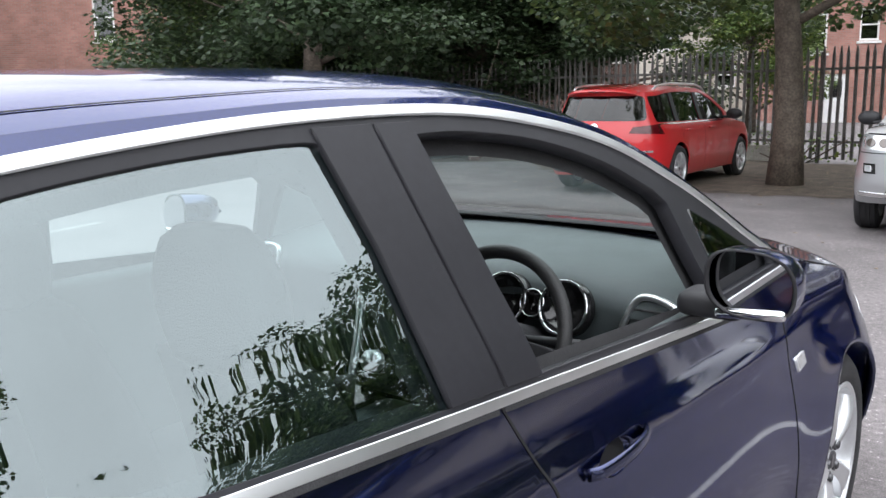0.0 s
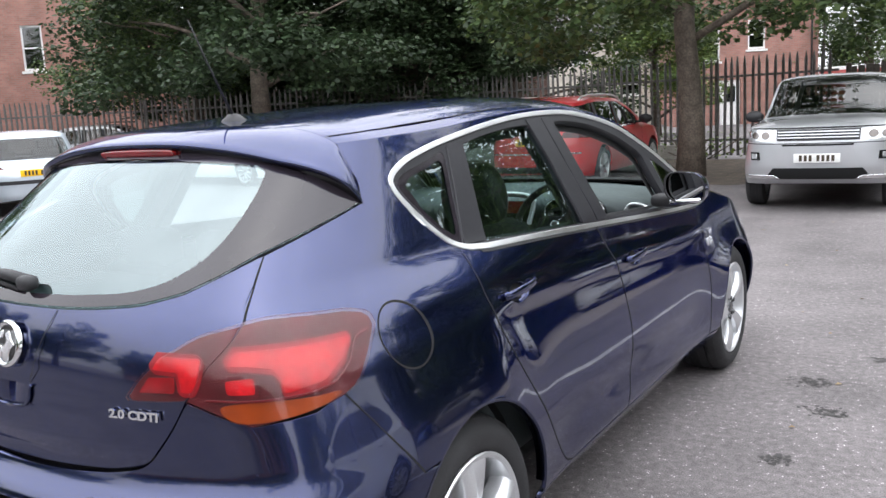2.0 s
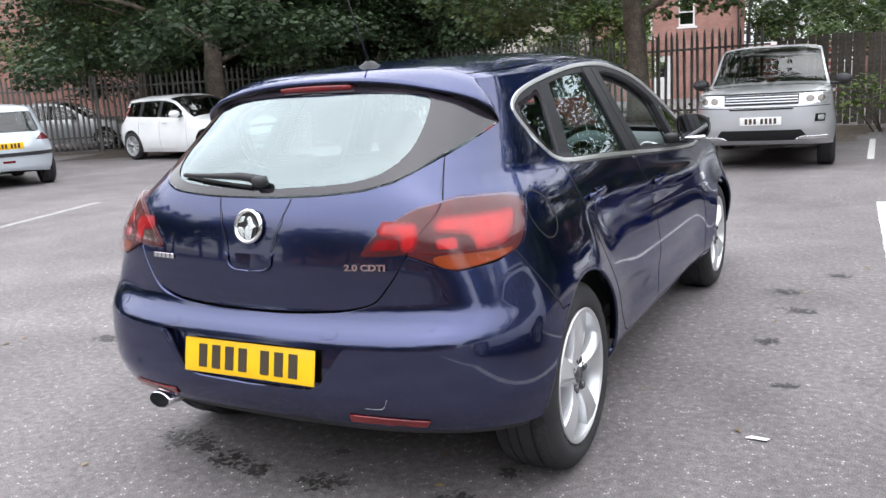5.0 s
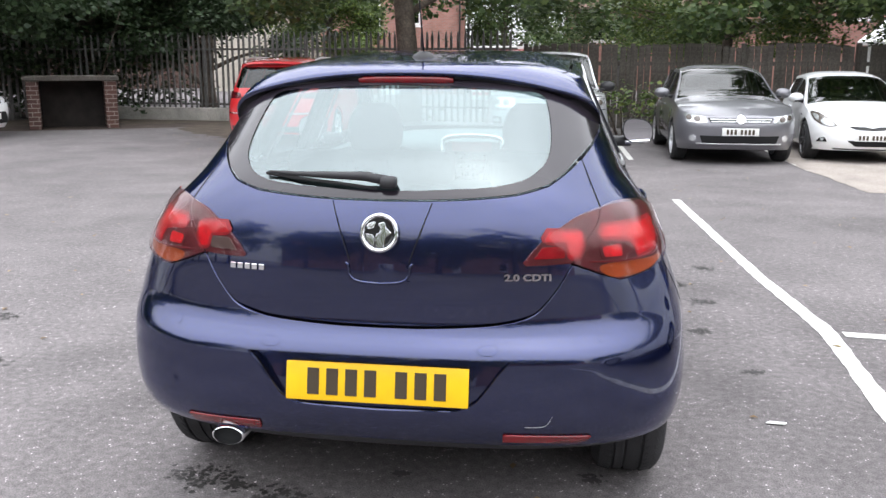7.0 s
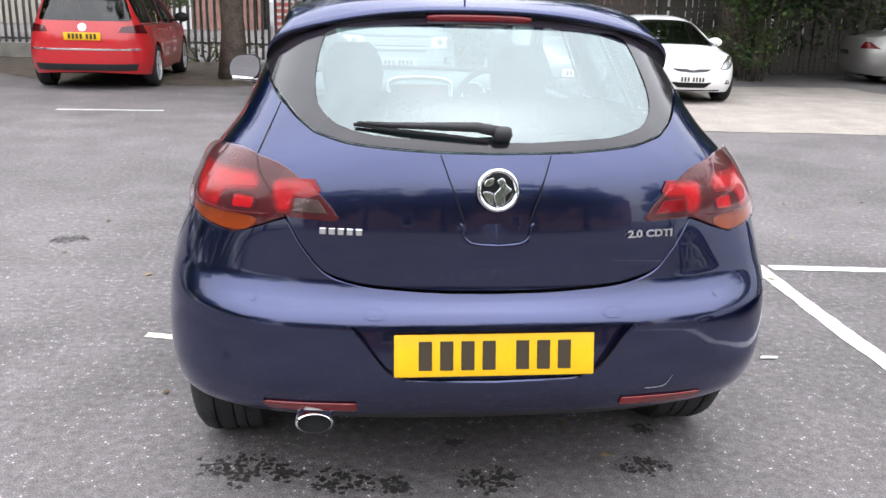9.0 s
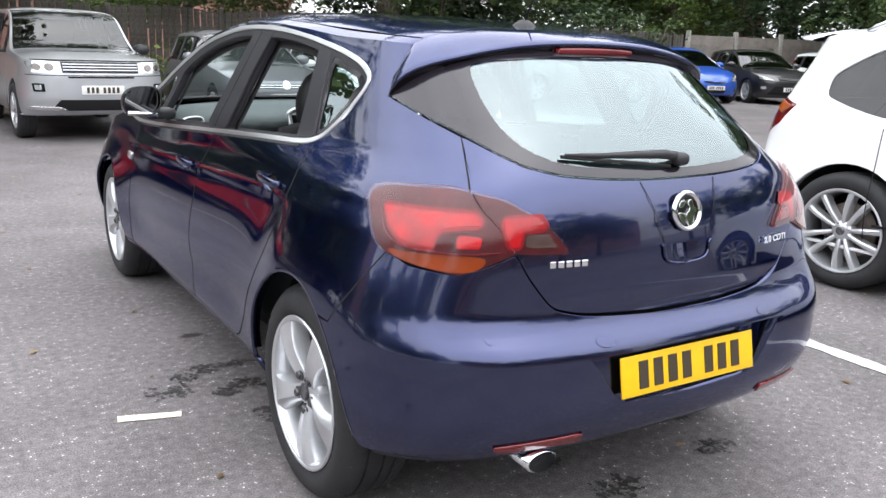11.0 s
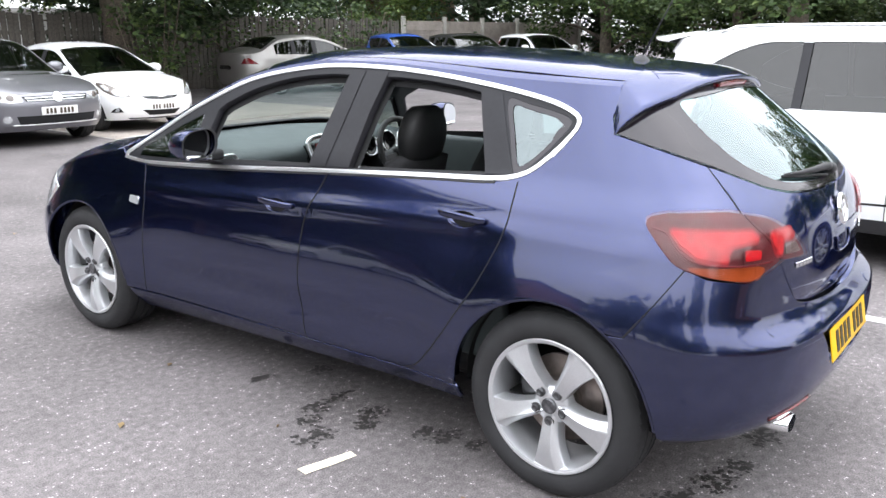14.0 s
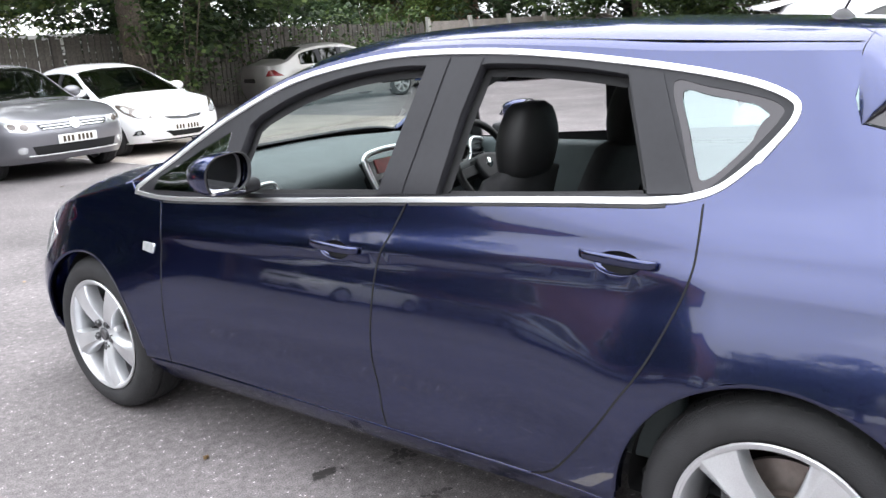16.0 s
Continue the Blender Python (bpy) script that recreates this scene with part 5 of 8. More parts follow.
        row.append(B + np.array([-0.002 * s, 0.001, -0.006]) * c)
        row.append(B + np.array([-0.004 * s, 0.005, -0.011]) * c)
        lip = B + np.array([-0.006 * s, 0.010, -0.013]) * c
        row.append(lip)
        row.append(lip + (U - lip) * 0.55 + np.array([0, -0.004, 0]) * c)
        row.append(U)
        rows.append([(p[0] * sg, p[1], p[2]) for p in row])
    v, f = loft(rows, False)
    k = len(rows[0])
    topf = [q for q in f if max(i % k for i in q) <= 10]
    botf = [q for q in f if max(i % k for i in q) > 10]
    sp = part("spoiler", (v, topf), BLUE, car, "roof spoiler over the rear window")
    part("spoiler_underside", (v, botf), GLOSS_BLACK, sp)
    bl = []
    for x in np.linspace(-0.150, 0.150, 15):
        q = abs(x) / 0.46
        e = 1 - min(1, (abs(x) / 0.150) ** 12) * 0.4
        y0, z0 = -0.238 + 0.040 * q ** 2.2, 1.329 - 0.048 * q ** 2.4
        bl.append([(x, y0 - 0.003, z0 + 0.007 * e), (x, y0 - 0.005, z0), (x, y0 + 0.003, z0 - 0.020 * e), (x, y0 + 0.012, z0 - 0.020 * e), (x, y0 + 0.012, z0 + 0.007 * e)])
    v, f = loft(bl)
    part("brake_light", (v, f + [tuple(range(5)), tuple(range(70, 75))[::-1]]), LENS_RED, sp, "dark red high-level brake light strip")
    # aerial
    ab = part("aerial_base", moved(lathe([(0.03, 0.0), (0.028, 0.012), (0.012, 0.028), (0.0, 0.034)], 20), Matrix.Translation((0, 0.115, 1.388)) @ Matrix.Rotation(radians(-90), 4, "Y") @ Matrix.Diagonal((1, 1, 1.5, 1))), PLASTIC, car, "roof aerial on a small black base")
    part("aerial_mast", tube([(0, 0.115, 1.406), (0, 0.035, 1.556), (0, -0.025, 1.676)], 0.0026, 6, [1.4, 1, 0.7]), PLASTIC, ab)
    # door mirrors
    for sx in (1, -1):
        g = []
        for i in range(13):
            f = i / 12
            y = 1.655 + 0.165 * f
            k = math.sqrt(max(0, 1 - ((f - 0.12) / 0.88) ** 2)) if f > 0.12 else 1.0
            g.append([(sx * (0.878 + 0.080 * k * math.copysign(abs(math.cos(t)) ** 0.7, math.cos(t)) + 0.0 * f), y + 0.05 * math.cos(t) * 0.3, 1.043 + 0.063 * k * math.copysign(abs(math.sin(t)) ** 0.8, math.sin(t)) - 0.012 * math.cos(t)) for t in np.linspace(0, 2 * math.pi, 28, endpoint=False)])
        v, f = loft(g)
        f = f + [tuple(range(12 * 28, 13 * 28))]
        f = f if sx < 0 else [q[::-1] for q in f]
        mb = part("door_mirror", (v, f), BLUE, car, "navy door mirror with a chrome strip")
        rim2 = [(a + (sx * 0.878 - a) * 0.08, b - 0.004, 1.043 + (c - 1.043) * 0.94) for a, b, c in g[0]]
        v, f = loft([g[0], rim2, [(a, b + 0.014, c) for a, b, c in rim2]])
        part("mirror_rim", (v, f if sx < 0 else [q[::-1] for q in f]), PLASTIC, mb)
        part("mirror_pane", ([(a, b + 0.014 - 0.22 * (a - sx * 0.878) * sx, c) for a, b, c in rim2], [tuple(range(28))] if sx > 0 else [tuple(range(28))[::-1]]), MIRROR, mb)
        part("mirror_arm", box(sx * 0.79, 1.73, 0.985, 0.13, 0.10, 0.05, 0.02, 3), PLASTIC, mb)
        part("mirror_strip", box(sx * 0.878, 1.664, 0.988, 0.13, 0.022, 0.020, 0.008, 2, rot=Matrix.Rotation(radians(-4 * sx), 4, "Y")), CHROME, mb)
        part("mirror_sail", sheet(sh.side, op_t, (), 0.04, 0.0, 0.006, 0.0) if sx > 0 else flip(sheet(sh.side, op_t, (), 0.04, 0.0, 0.006, 0.0)), SHADE, car)
        ind = [S(2.225, 0.715), S(2.285, 0.722), S(2.285, 0.752), S(2.22, 0.748)]
        ind = ind if area2(ind) > 0 else ind[::-1]
        dd = sheet(sh.side, ind, (), 0.02, 0, 0.008, 0.006)
        part("side_repeater", dd if sx > 0 else flip(dd), LENS_CLEAR, car, "clear side indicator")

    # wheels
    for y in (0.0, 2.685):
        for sx in (1, -1):
            wheel(car, sx * (0.838 if y < 1 else 0.818), y, 0.322, 0.227, 0.215, ALLOY, "five", sx, 3 if sx < 0 else 176 + 20 * (y > 1))
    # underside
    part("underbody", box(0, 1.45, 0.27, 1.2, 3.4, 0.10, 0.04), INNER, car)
    interior(car, sh)
    return car, sh

# ---- ground ----
def rise(x, y):
    """The car park is level."""
    return 0.0 * (np.asarray(x, float) + np.asarray(y, float))


def asphalt():
    m = material("worn_asphalt", (0.15, 0.147, 0.145), 0.85)
    nt = m.node_tree
    b = nt.nodes["Principled BSDF"]
    co = nt.nodes.new("ShaderNodeTexCoord")
    def noise_tex(scale, detail, lo, hi, a, z):
        n = nt.nodes.new("ShaderNodeTexNoise")
        n.inputs["Scale"].default_value, n.inputs["Detail"].default_value = scale, detail
        nt.links.new(co.outputs["Object"], n.inputs["Vector"])
        r = nt.nodes.new("ShaderNodeMapRange")
        for i, v in enumerate((lo, hi, a, z)):
            r.inputs[i + 1].default_value = v
        nt.links.new(n.outputs[0], r.inputs[0])
        return r.outputs[0]
    def times(a, c):
        x = nt.nodes.new("ShaderNodeMix")
        x.data_type, x.blend_type = "RGBA", "MULTIPLY"
        x.inputs[0].default_value = 1.0
        for i, s in ((6, a), (7, c)):
            if isinstance(s, tuple):
                x.inputs[i].default_value = s
            else:
                nt.links.new(s, x.inputs[i])
        return x.outputs[2]
    col = times((0.150, 0.136, 0.138, 1), noise_tex(0.35, 4, 0.3, 0.7, 0.82, 1.14))
    col = times(col, noise_tex(2.2, 6, 0.3, 0.7, 0.86, 1.12))
    col = times(col, noise_tex(0.9, 3, 0.42, 0.62, 1.06, 0.86))
    col = times(col, noise_tex(30, 4, 0.3, 0.72, 0.74, 1.28))
    col = times(col, noise_tex(170, 3, 0.3, 0.7, 0.55, 1.5))
    # pale chips of stone
    v = nt.nodes.new("ShaderNodeTexVoronoi")
    v.inputs["Scale"].default_value = 60
    nt.links.new(co.outputs["Object"], v.inputs["Vector"])
    r = nt.nodes.new("ShaderNodeMapRange")
    for i, q in enumerate((0.15, 0.27, 3.3, 1.0)):
        r.inputs[i + 1].default_value = q
    nt.links.new(v.outputs["Distance"], r.inputs[0])
    g = times(noise_tex(30, 2, 0.45, 0.62, 0.0, 1.0), r.outputs[0])
    mx = nt.nodes.new("ShaderNodeMath")
    mx.operation = "MAXIMUM"
    mx.inputs[1].default_value = 1.0
    nt.links.new(g, mx.inputs[0])
    col = times(col, mx.outputs[0])
    nt.links.new(col, b.inputs["Base Color"])
    k = nt.nodes.new("ShaderNodeBump")
    k.inputs["Strength"].default_value, k.inputs["Distance"].default_value = 0.42, 0.008
    n2 = nt.nodes.new("ShaderNodeTexNoise")
    n2.inputs["Scale"].default_value, n2.inputs["Detail"].default_value = 120, 4
    nt.links.new(co.outputs["Object"], n2.inputs["Vector"])
    nt.links.new(n2.outputs[0], k.inputs["Height"])
    nt.links.new(k.outputs[0], b.inputs["Normal"])
    return m


ASPHALT = asphalt()
CREAMPAINT = material("cream_road_paint", (0.80, 0.72, 0.54), 0.75, vary=0.15, noise_scale=30, fine=0.2, fine_scale=150, bump=0.4, bump_scale=200)
FADEDPAINT = material("faded_road_paint", (0.30, 0.295, 0.285), 0.8, vary=0.3, noise_scale=6, fine=0.4, fine_scale=45)
ROADPAINT = material("worn_white_road_paint", (0.62, 0.61, 0.585), 0.7, vary=0.18, noise_scale=6, fine=0.3, fine_scale=40, bump=0.4, bump_scale=150)
DAMP = material("damp_oil_stain", (0.036, 0.033, 0.032), 0.6, vary=0.4, noise_scale=25)


def axis_steps():
    near = list(np.linspace(-30, 45, 151))
    return [-900, -400, -150, -70, -45] + near + [60, 90, 160, 400, 900]


xs_ = axis_steps()
gv = [(x, y, float(rise(x, y))) for x in xs_ for y in xs_]
gn = len(xs_)
gf = [(i * gn + j, (i + 1) * gn + j, (i + 1) * gn + j + 1, i * gn + j + 1) for i in range(gn - 1) for j in range(gn - 1)]
ground = new("ground", to_mesh("ground", gv, gf))
ground.data.materials.append(ASPHALT)
tagged(ground, "worn grey asphalt car park with pale stone chips", "ground", kind="structure")


def on_ground(fn2, outline, step=0.06, lift=0.004, wobble=0.0):
    """Flat mark laid on the asphalt."""
    o = dense(outline if area2(outline) > 0 else outline[::-1], step * 0.5)
    if wobble:
        o = [(a + wobble * noise.noise((a * 9, b * 9, 1)), b + wobble * noise.noise((a * 9, b * 9, 5))) for a, b in o]
    f = lambda a, b: np.stack([a, b, rise(a, b)], -1)
    return sheet(f, o, (), step, 0, 0.0, lift)


def road_mark(name, outline, mat, label, cat, wobble=0.01, lift=0.004, step=0.08):
    ob = new(name, to_mesh(name, *on_ground(None, outline, step, lift, wobble)))
    ob.data.materials.append(mat)
    return tagged(ob, label, cat, kind="structure")


def strip(x0, y0, x1, y1, w):
    d = Vector((x1 - x0, y1 - y0)).normalized()
    n = Vector((-d.y, d.x)) * w / 2
    return [(x0 + n.x, y0 + n.y), (x0 - n.x, y0 - n.y), (x1 - n.x, y1 - n.y), (x1 + n.x, y1 + n.y)]

# ---- the other cars ----
def parked_car(name, label, at, spec, paint, group="parked cars"):
    """A parked car from a few lengths. The rear axle is the origin, it faces +y."""
    car = thing(name, label, "car", at, group)
    wb, ro, fo, hw, belt, r = (spec[k] for k in ("wb", "ro", "fo", "hw", "belt", "r"))
    zc = curve(*spec["top"])
    cr = spec.get("crown", 0.075)
    prof = curve((0.16, 0.90), (0.28, 0.965), (0.5, 1.0), (0.72, 0.99), (belt - 0.06, 0.955), (belt, 0.925), (belt + 0.5, 0.925 - spec.get("lean", 0.235)))
    def w(y, z):
        y = np.asarray(y, float)
        fl = 0.022 * (np.exp(-(y / 0.45) ** 4) + np.exp(-((y - wb) / 0.45) ** 4)) * (1 - smooth(0.6, 0.85, z))
        return hw * 0.975 * prof(z) + fl
    yr, yf = curve(*spec["tail"]), curve(*spec["nose"])
    # where roof and bonnet run out over tail and nose
    scan = np.linspace(-ro - 0.3, wb + fo + 0.3, 1600)
    yt = float(scan[np.argmax(scan > yr(zc(scan)))])
    yn = float(scan[len(scan) - 1 - np.argmax((scan < yf(zc(scan)))[::-1])])
    ze = lambda y: zc(y) - cr * np.sqrt(np.clip((np.asarray(y, float) - yt) / 0.35, 0, 1) * np.clip((yn - np.asarray(y, float)) / 0.25, 0, 1))
    sh = Shell(w, spec.get("y0", 0.05), yr, spec.get("y1", wb + 0.05), yf, ze, zc, spec.get("n", 3.0), spec.get("nf", 2.7), 4.0)
    S, R, F = sh.S, sh.R, sh.F
    ccw = lambda o: o if area2(o) > 0 else o[::-1]
    zs = spec.get("sill", 0.22)
    ys, ye = spec["dlo"][0], spec["dlo"][1]
    cuts = spec["pillars"]
    gap = spec.get("post", 0.06) * 0.58
    edges = [ys] + [c for p in cuts for c in (p - gap, p + gap)] + [ye]
    wins = []
    for a, b in zip(edges[::2], edges[1::2]):
        kick = spec.get("kick", 0.0) if a == ys else 0.0
        lowp = [(y, float(belt + spec.get("wedge", 0.03) * (wb * 0.5 - y) / wb + kick * max(0.0, 1 - (y - a) / 0.55) ** 1.6)) for y in np.linspace(a, b, 10)]
        drop = spec.get("drop", 0.0) if a == ys else 0.0
        up = [(y, float(ze(y)) - 0.05 - drop * max(0.0, 1 - (y - a) / 0.5) ** 1.7) for y in np.linspace(b, a, 14)]
        up = [(y, z) for y, z in up if z > belt + spec.get("wedge", 0.03) * (wb * 0.5 - y) / wb + 0.02]
        wins.append(ccw([S(*q) for q in rounded(lowp + up, spec.get("round", 0.05))]))
    ytop = spec["roof"][1]
    rail = [S(y, float(ze(y))) for y in list(yt + (0.3 * np.linspace(0.02, 1, 10) ** 2)) + list(np.linspace(yt + 0.34, yn - 0.22, 40)) + list(yn - 0.2 * np.linspace(1, 0.02, 10) ** 2)]
    arches = [ccw([S(y, z) for y, z in [(ya + r * 1.15 * math.cos(t), r + r * 1.15 * math.sin(t)) for t in np.linspace(-0.45, math.pi + 0.45, 26)]]) for ya in (0, wb)]
    arches = [[(a, max(b, zs + 0.012)) for a, b in lp] for lp in arches]
    rw = spec["rear_glass"]
    back = ccw([R(*q) for q in rounded([(-rw[2], rw[0]), (rw[2], rw[0]), (rw[2] * 0.86, rw[1]), (-rw[2] * 0.86, rw[1])], 0.07)])
    half = [R(0.0, zs + 0.06), S(-ro * 0.45, zs), S(wb + fo * 0.45, zs), F(0.0, zs + 0.02), F(0.0, float(zc(yn)))] + rail[::-1] + [R(0.0, float(zc(yt)))]
    full = half + [(-a, b) for a, b in half[::-1] if a > 1e-6]
    mirror = lambda o: [(-a, b) for a, b in o][::-1]
    cut = [inset(o, -0.003) for o in wins] + arches
    body = part("body", sheet(sh.side, full, cut + [mirror(o) for o in cut] + [back], spec.get("step", 0.075), 0, 0.02), paint, car)
    tint = spec.get("glass", SHADE)
    for o in wins:
        for k in (0, 1):
            g = sheet(sh.side, o, (), 0.1, 0.0, 0.004, -0.012)
            part("side_window", flip(g) if k else g, tint, car)
    for p in cuts:
        zb = belt + spec.get("wedge", 0.03) * (wb * 0.5 - p) / wb
        po = spec.get("post", 0.06)
        o = ccw([S(p - po, zb + 0.004), S(p + po, zb + 0.004), S(p + po, float(ze(p)) - 0.056), S(p - po, float(ze(p)) - 0.056)])
        g = sheet(sh.side, o, (), 0.08, 0, 0.006, 0.003)
        for k in (0, 1):
            part("pillar_cover", flip(g) if k else g, PILLAR, car)
    part("rear_window", sheet(sh.side, back, (), 0.08, 0.0, 0.004, -0.004), tint, car)
    # cant rails, pillars seen as the dark band
    part("roof", sheet(sh.cap, [(-1, yt + 0.004), (1, yt + 0.004), (1, ytop - 0.08), (0.5, ytop), (-0.5, ytop), (-1, ytop - 0.08)], (), 0.07, 0, 0.015), spec.get("roof_paint", paint), car)
    if "back_screen" in spec:
        b0, b1 = spec["back_screen"]
        part("back_screen", sheet(sh.cap, rounded([(-0.72, b0), (0.72, b0), (0.66, b1), (-0.66, b1)], 0.05), (), 0.06, 0, 0.003, 0.003), tint, car)
    ys2 = spec["scuttle"]
    part("windscreen", sheet(sh.cap, [(-0.9, ytop - 0.06), (-0.5, ytop + 0.012), (0.5, ytop + 0.012), (0.9, ytop - 0.06), (0.86, ys2 - 0.05), (0.4, ys2), (-0.4, ys2), (-0.86, ys2 - 0.05)], (), 0.1, 0, 0.005, -0.004), DIM_SCREEN, car)
    for sx in (1, -1):
        part("screen_pillar", sheet(sh.cap, ccw([(sx, ytop - 0.078), (sx * 0.9, ytop - 0.058), (sx * 0.86, ys2 - 0.05), (sx, ys2)]), (), 0.1, 0, 0.02), paint, car)
    part("bonnet", sheet(sh.cap, [(-1, ys2 + 0.003), (-0.86, ys2 - 0.045), (-0.4, ys2 + 0.006), (0.4, ys2 + 0.006), (0.86, ys2 - 0.045), (1, ys2 + 0.003), (1, yn - 0.004), (-1, yn - 0.004)], (), 0.07, 0, 0.015), paint, car)
    part("scuttle", sheet(sh.cap, [(-0.85, ys2 - 0.09), (0.85, ys2 - 0.09), (0.86, ys2 - 0.03), (0.4, ys2 + 0.02), (-0.4, ys2 + 0.02), (-0.86, ys2 - 0.03)], (), 0.08, 0, 0.005, -0.02), PLASTIC, car)
    # shut lines of the doors
    for yy in spec["doors"]:
        ln = ccw([S(yy - 0.003, zs + 0.07), S(yy + 0.003, zs + 0.07), S(yy + 0.003, belt - 0.01), S(yy - 0.003, belt - 0.01)])
        g = sheet(sh.side, ln, (), 0.1, 0, 0, 0.0015)
        for k in (0, 1):
            part("shut_line", flip(g) if k else g, INNER, car)
    for yy in spec["handles"]:
        for sx in (1, -1):
            x = float(sh.x_at(yy, belt - 0.11))
            part("door_handle", box(sx * (x + 0.014), yy, belt - 0.11, 0.025, 0.18, 0.028, 0.01, 2), paint, car)
    # overlays on nose and tail: lamps, grilles, plates
    for nm, side, pts, mat, lift, mirror, lab in spec["overlays"]:
        fn = {"F": F, "R": R, "S": S}
        o = ccw([fn[q[0]](q[1], q[2]) for q in pts])
        g = sheet(sh.side, o, (), 0.05, 0, 0.012, lift)
        g = part(nm, g, mat, car, lab)
        if mirror:
            part(nm, flip(sheet(sh.side, o, (), 0.05, 0, 0.012, lift)), mat, car, lab)
    if "spoiler" in spec:
        over, wide = spec["spoiler"]
        rows = []
        for t in np.linspace(-wide, wide, 21):
            p = sh.cap(np.array([t]), np.array([yt + 0.16]))[0]
            e = 1 - (abs(t) / wide) ** 6
            q = np.array([p[0] * 0.97, yt - over * (0.35 + 0.65 * e) + 0.10 * t * t, p[2] - 0.035])
            rows.append([p + np.array([0, 0.06, 0.001]), p + np.array([0, 0, 0.012]), q + np.array([0, 0, 0.006]), q + np.array([0, 0.004, -0.008]), q + np.array([0, 0.12 + over * 0.5, -0.03])])
        v, f = loft(rows, False)
        k = len(rows[0])
        sp = part("spoiler", (v, f), spec.get("roof_paint", paint), car)
        c = rows[10][2]
        part("brake_light", box(0, c[1] - 0.001, c[2] - 0.008, 0.26, 0.014, 0.014, 0.004), LENS_RED, sp)
    if "rails" in spec:
        a0, b0 = spec["rails"]
        for sx in (1, -1):
            path = [sh.cap(np.array([sx * 0.80]), np.array([y]))[0] + np.array([0, 0, 0.045 * min(1, (y - a0) / 0.1 + 0.1, (b0 - y) / 0.1 + 0.1)]) for y in [a0, a0 + 0.05, a0 + 0.1] + list(np.linspace(a0 + 0.25, b0 - 0.25, 12)) + [b0 - 0.1, b0 - 0.05, b0]]
            part("roof_rail", tube(path, 0.016, 8), spec.get("rail_mat", PLASTIC), car, "roof rail")
    # bars, strips and other small pieces, as boxes: name, centre, size, material, mirrored
    for nm, c, sz, mat, mirror in spec.get("boxes", ()):
        for sx in ((1, -1) if mirror else (1,)):
            part(nm, box(sx * c[0], c[1], c[2], *sz, min(0.012, min(sz) * 0.4), 2), mat, car)
    for nose, c, wd, mat in spec["plates"]:
        plate_mesh(car, c, wd, wd * 0.2135, mat, 0, nose)
    mz, my = spec["mirror"]
    for sx in (1, -1):
        mm = part("door_mirror", moved(lathe([(0.09, 0.0), (0.085, 0.05), (0.05, 0.09), (0.0, 0.10), (-0.06, 0.095), (-0.065, 0.0)], 20), Matrix.Translation((sx * (hw + spec.get("mirror_out", 0.07)), my, mz)) @ Matrix.Rotation(radians(90), 4, "Z") @ Matrix.Diagonal((0.9, 1.25, 0.85, 1))), spec.get("mirror_paint", paint), car)
        part("mirror_arm", box(sx * (hw - 0.05), my + 0.03, mz - 0.05, 0.16, 0.08, 0.04, 0.015), PLASTIC, mm)
    for y in (0.0, wb):
        for sx in (1, -1):
            wheel(car, sx * (hw - 0.02), y, r, spec["rim"], 0.22, spec.get("alloy", ALLOY), spec.get("style", "seven"), sx, 13 * sx + 20 * y)
            well = lathe([(0, 0.0), (0, r * 1.16), (0.2, r * 1.16)], 28, hw - 0.30, y, r)
            part("wheel_well", ([(sx * a, b, max(c, zs + 0.03)) for a, b, c in well[0]], well[1]), INNER, car)
    part("underbody", box(0, wb / 2, zs + 0.06, hw * 1.5, wb + ro * 0.6, 0.14, 0.04), INNER, car)
    for x in (-0.36, 0.36):
        sb = part("seat_back", box(x, wb * 0.36, belt - 0.12, 0.46, 0.14, 0.55, 0.06, 3), CLOTH, car)
        part("head_restraint", box(x, wb * 0.36 - 0.03, belt + 0.24, 0.25, 0.1, 0.18, 0.05, 3), CLOTH, sb)
    part("dashboard", box(0, ys2 - 0.45, belt - 0.14, hw * 1.5, 0.5, 0.26, 0.08, 3), DASH, car)
    part("rear_bench", box(0, wb * 0.02 + 0.12, belt - 0.2, hw * 1.4, 0.2, 0.5, 0.07, 3), CLOTH, car)
    part("cabin_floor", box(0, wb / 2, 0.42, hw * 1.5, wb * 0.9, 0.05, 0.01), INNER, car)
    return car


def lamp(name, kind, pts, mat, mirror=True, lab="", lift=0.004):
    return (name, kind, pts, mat, lift, mirror, lab)


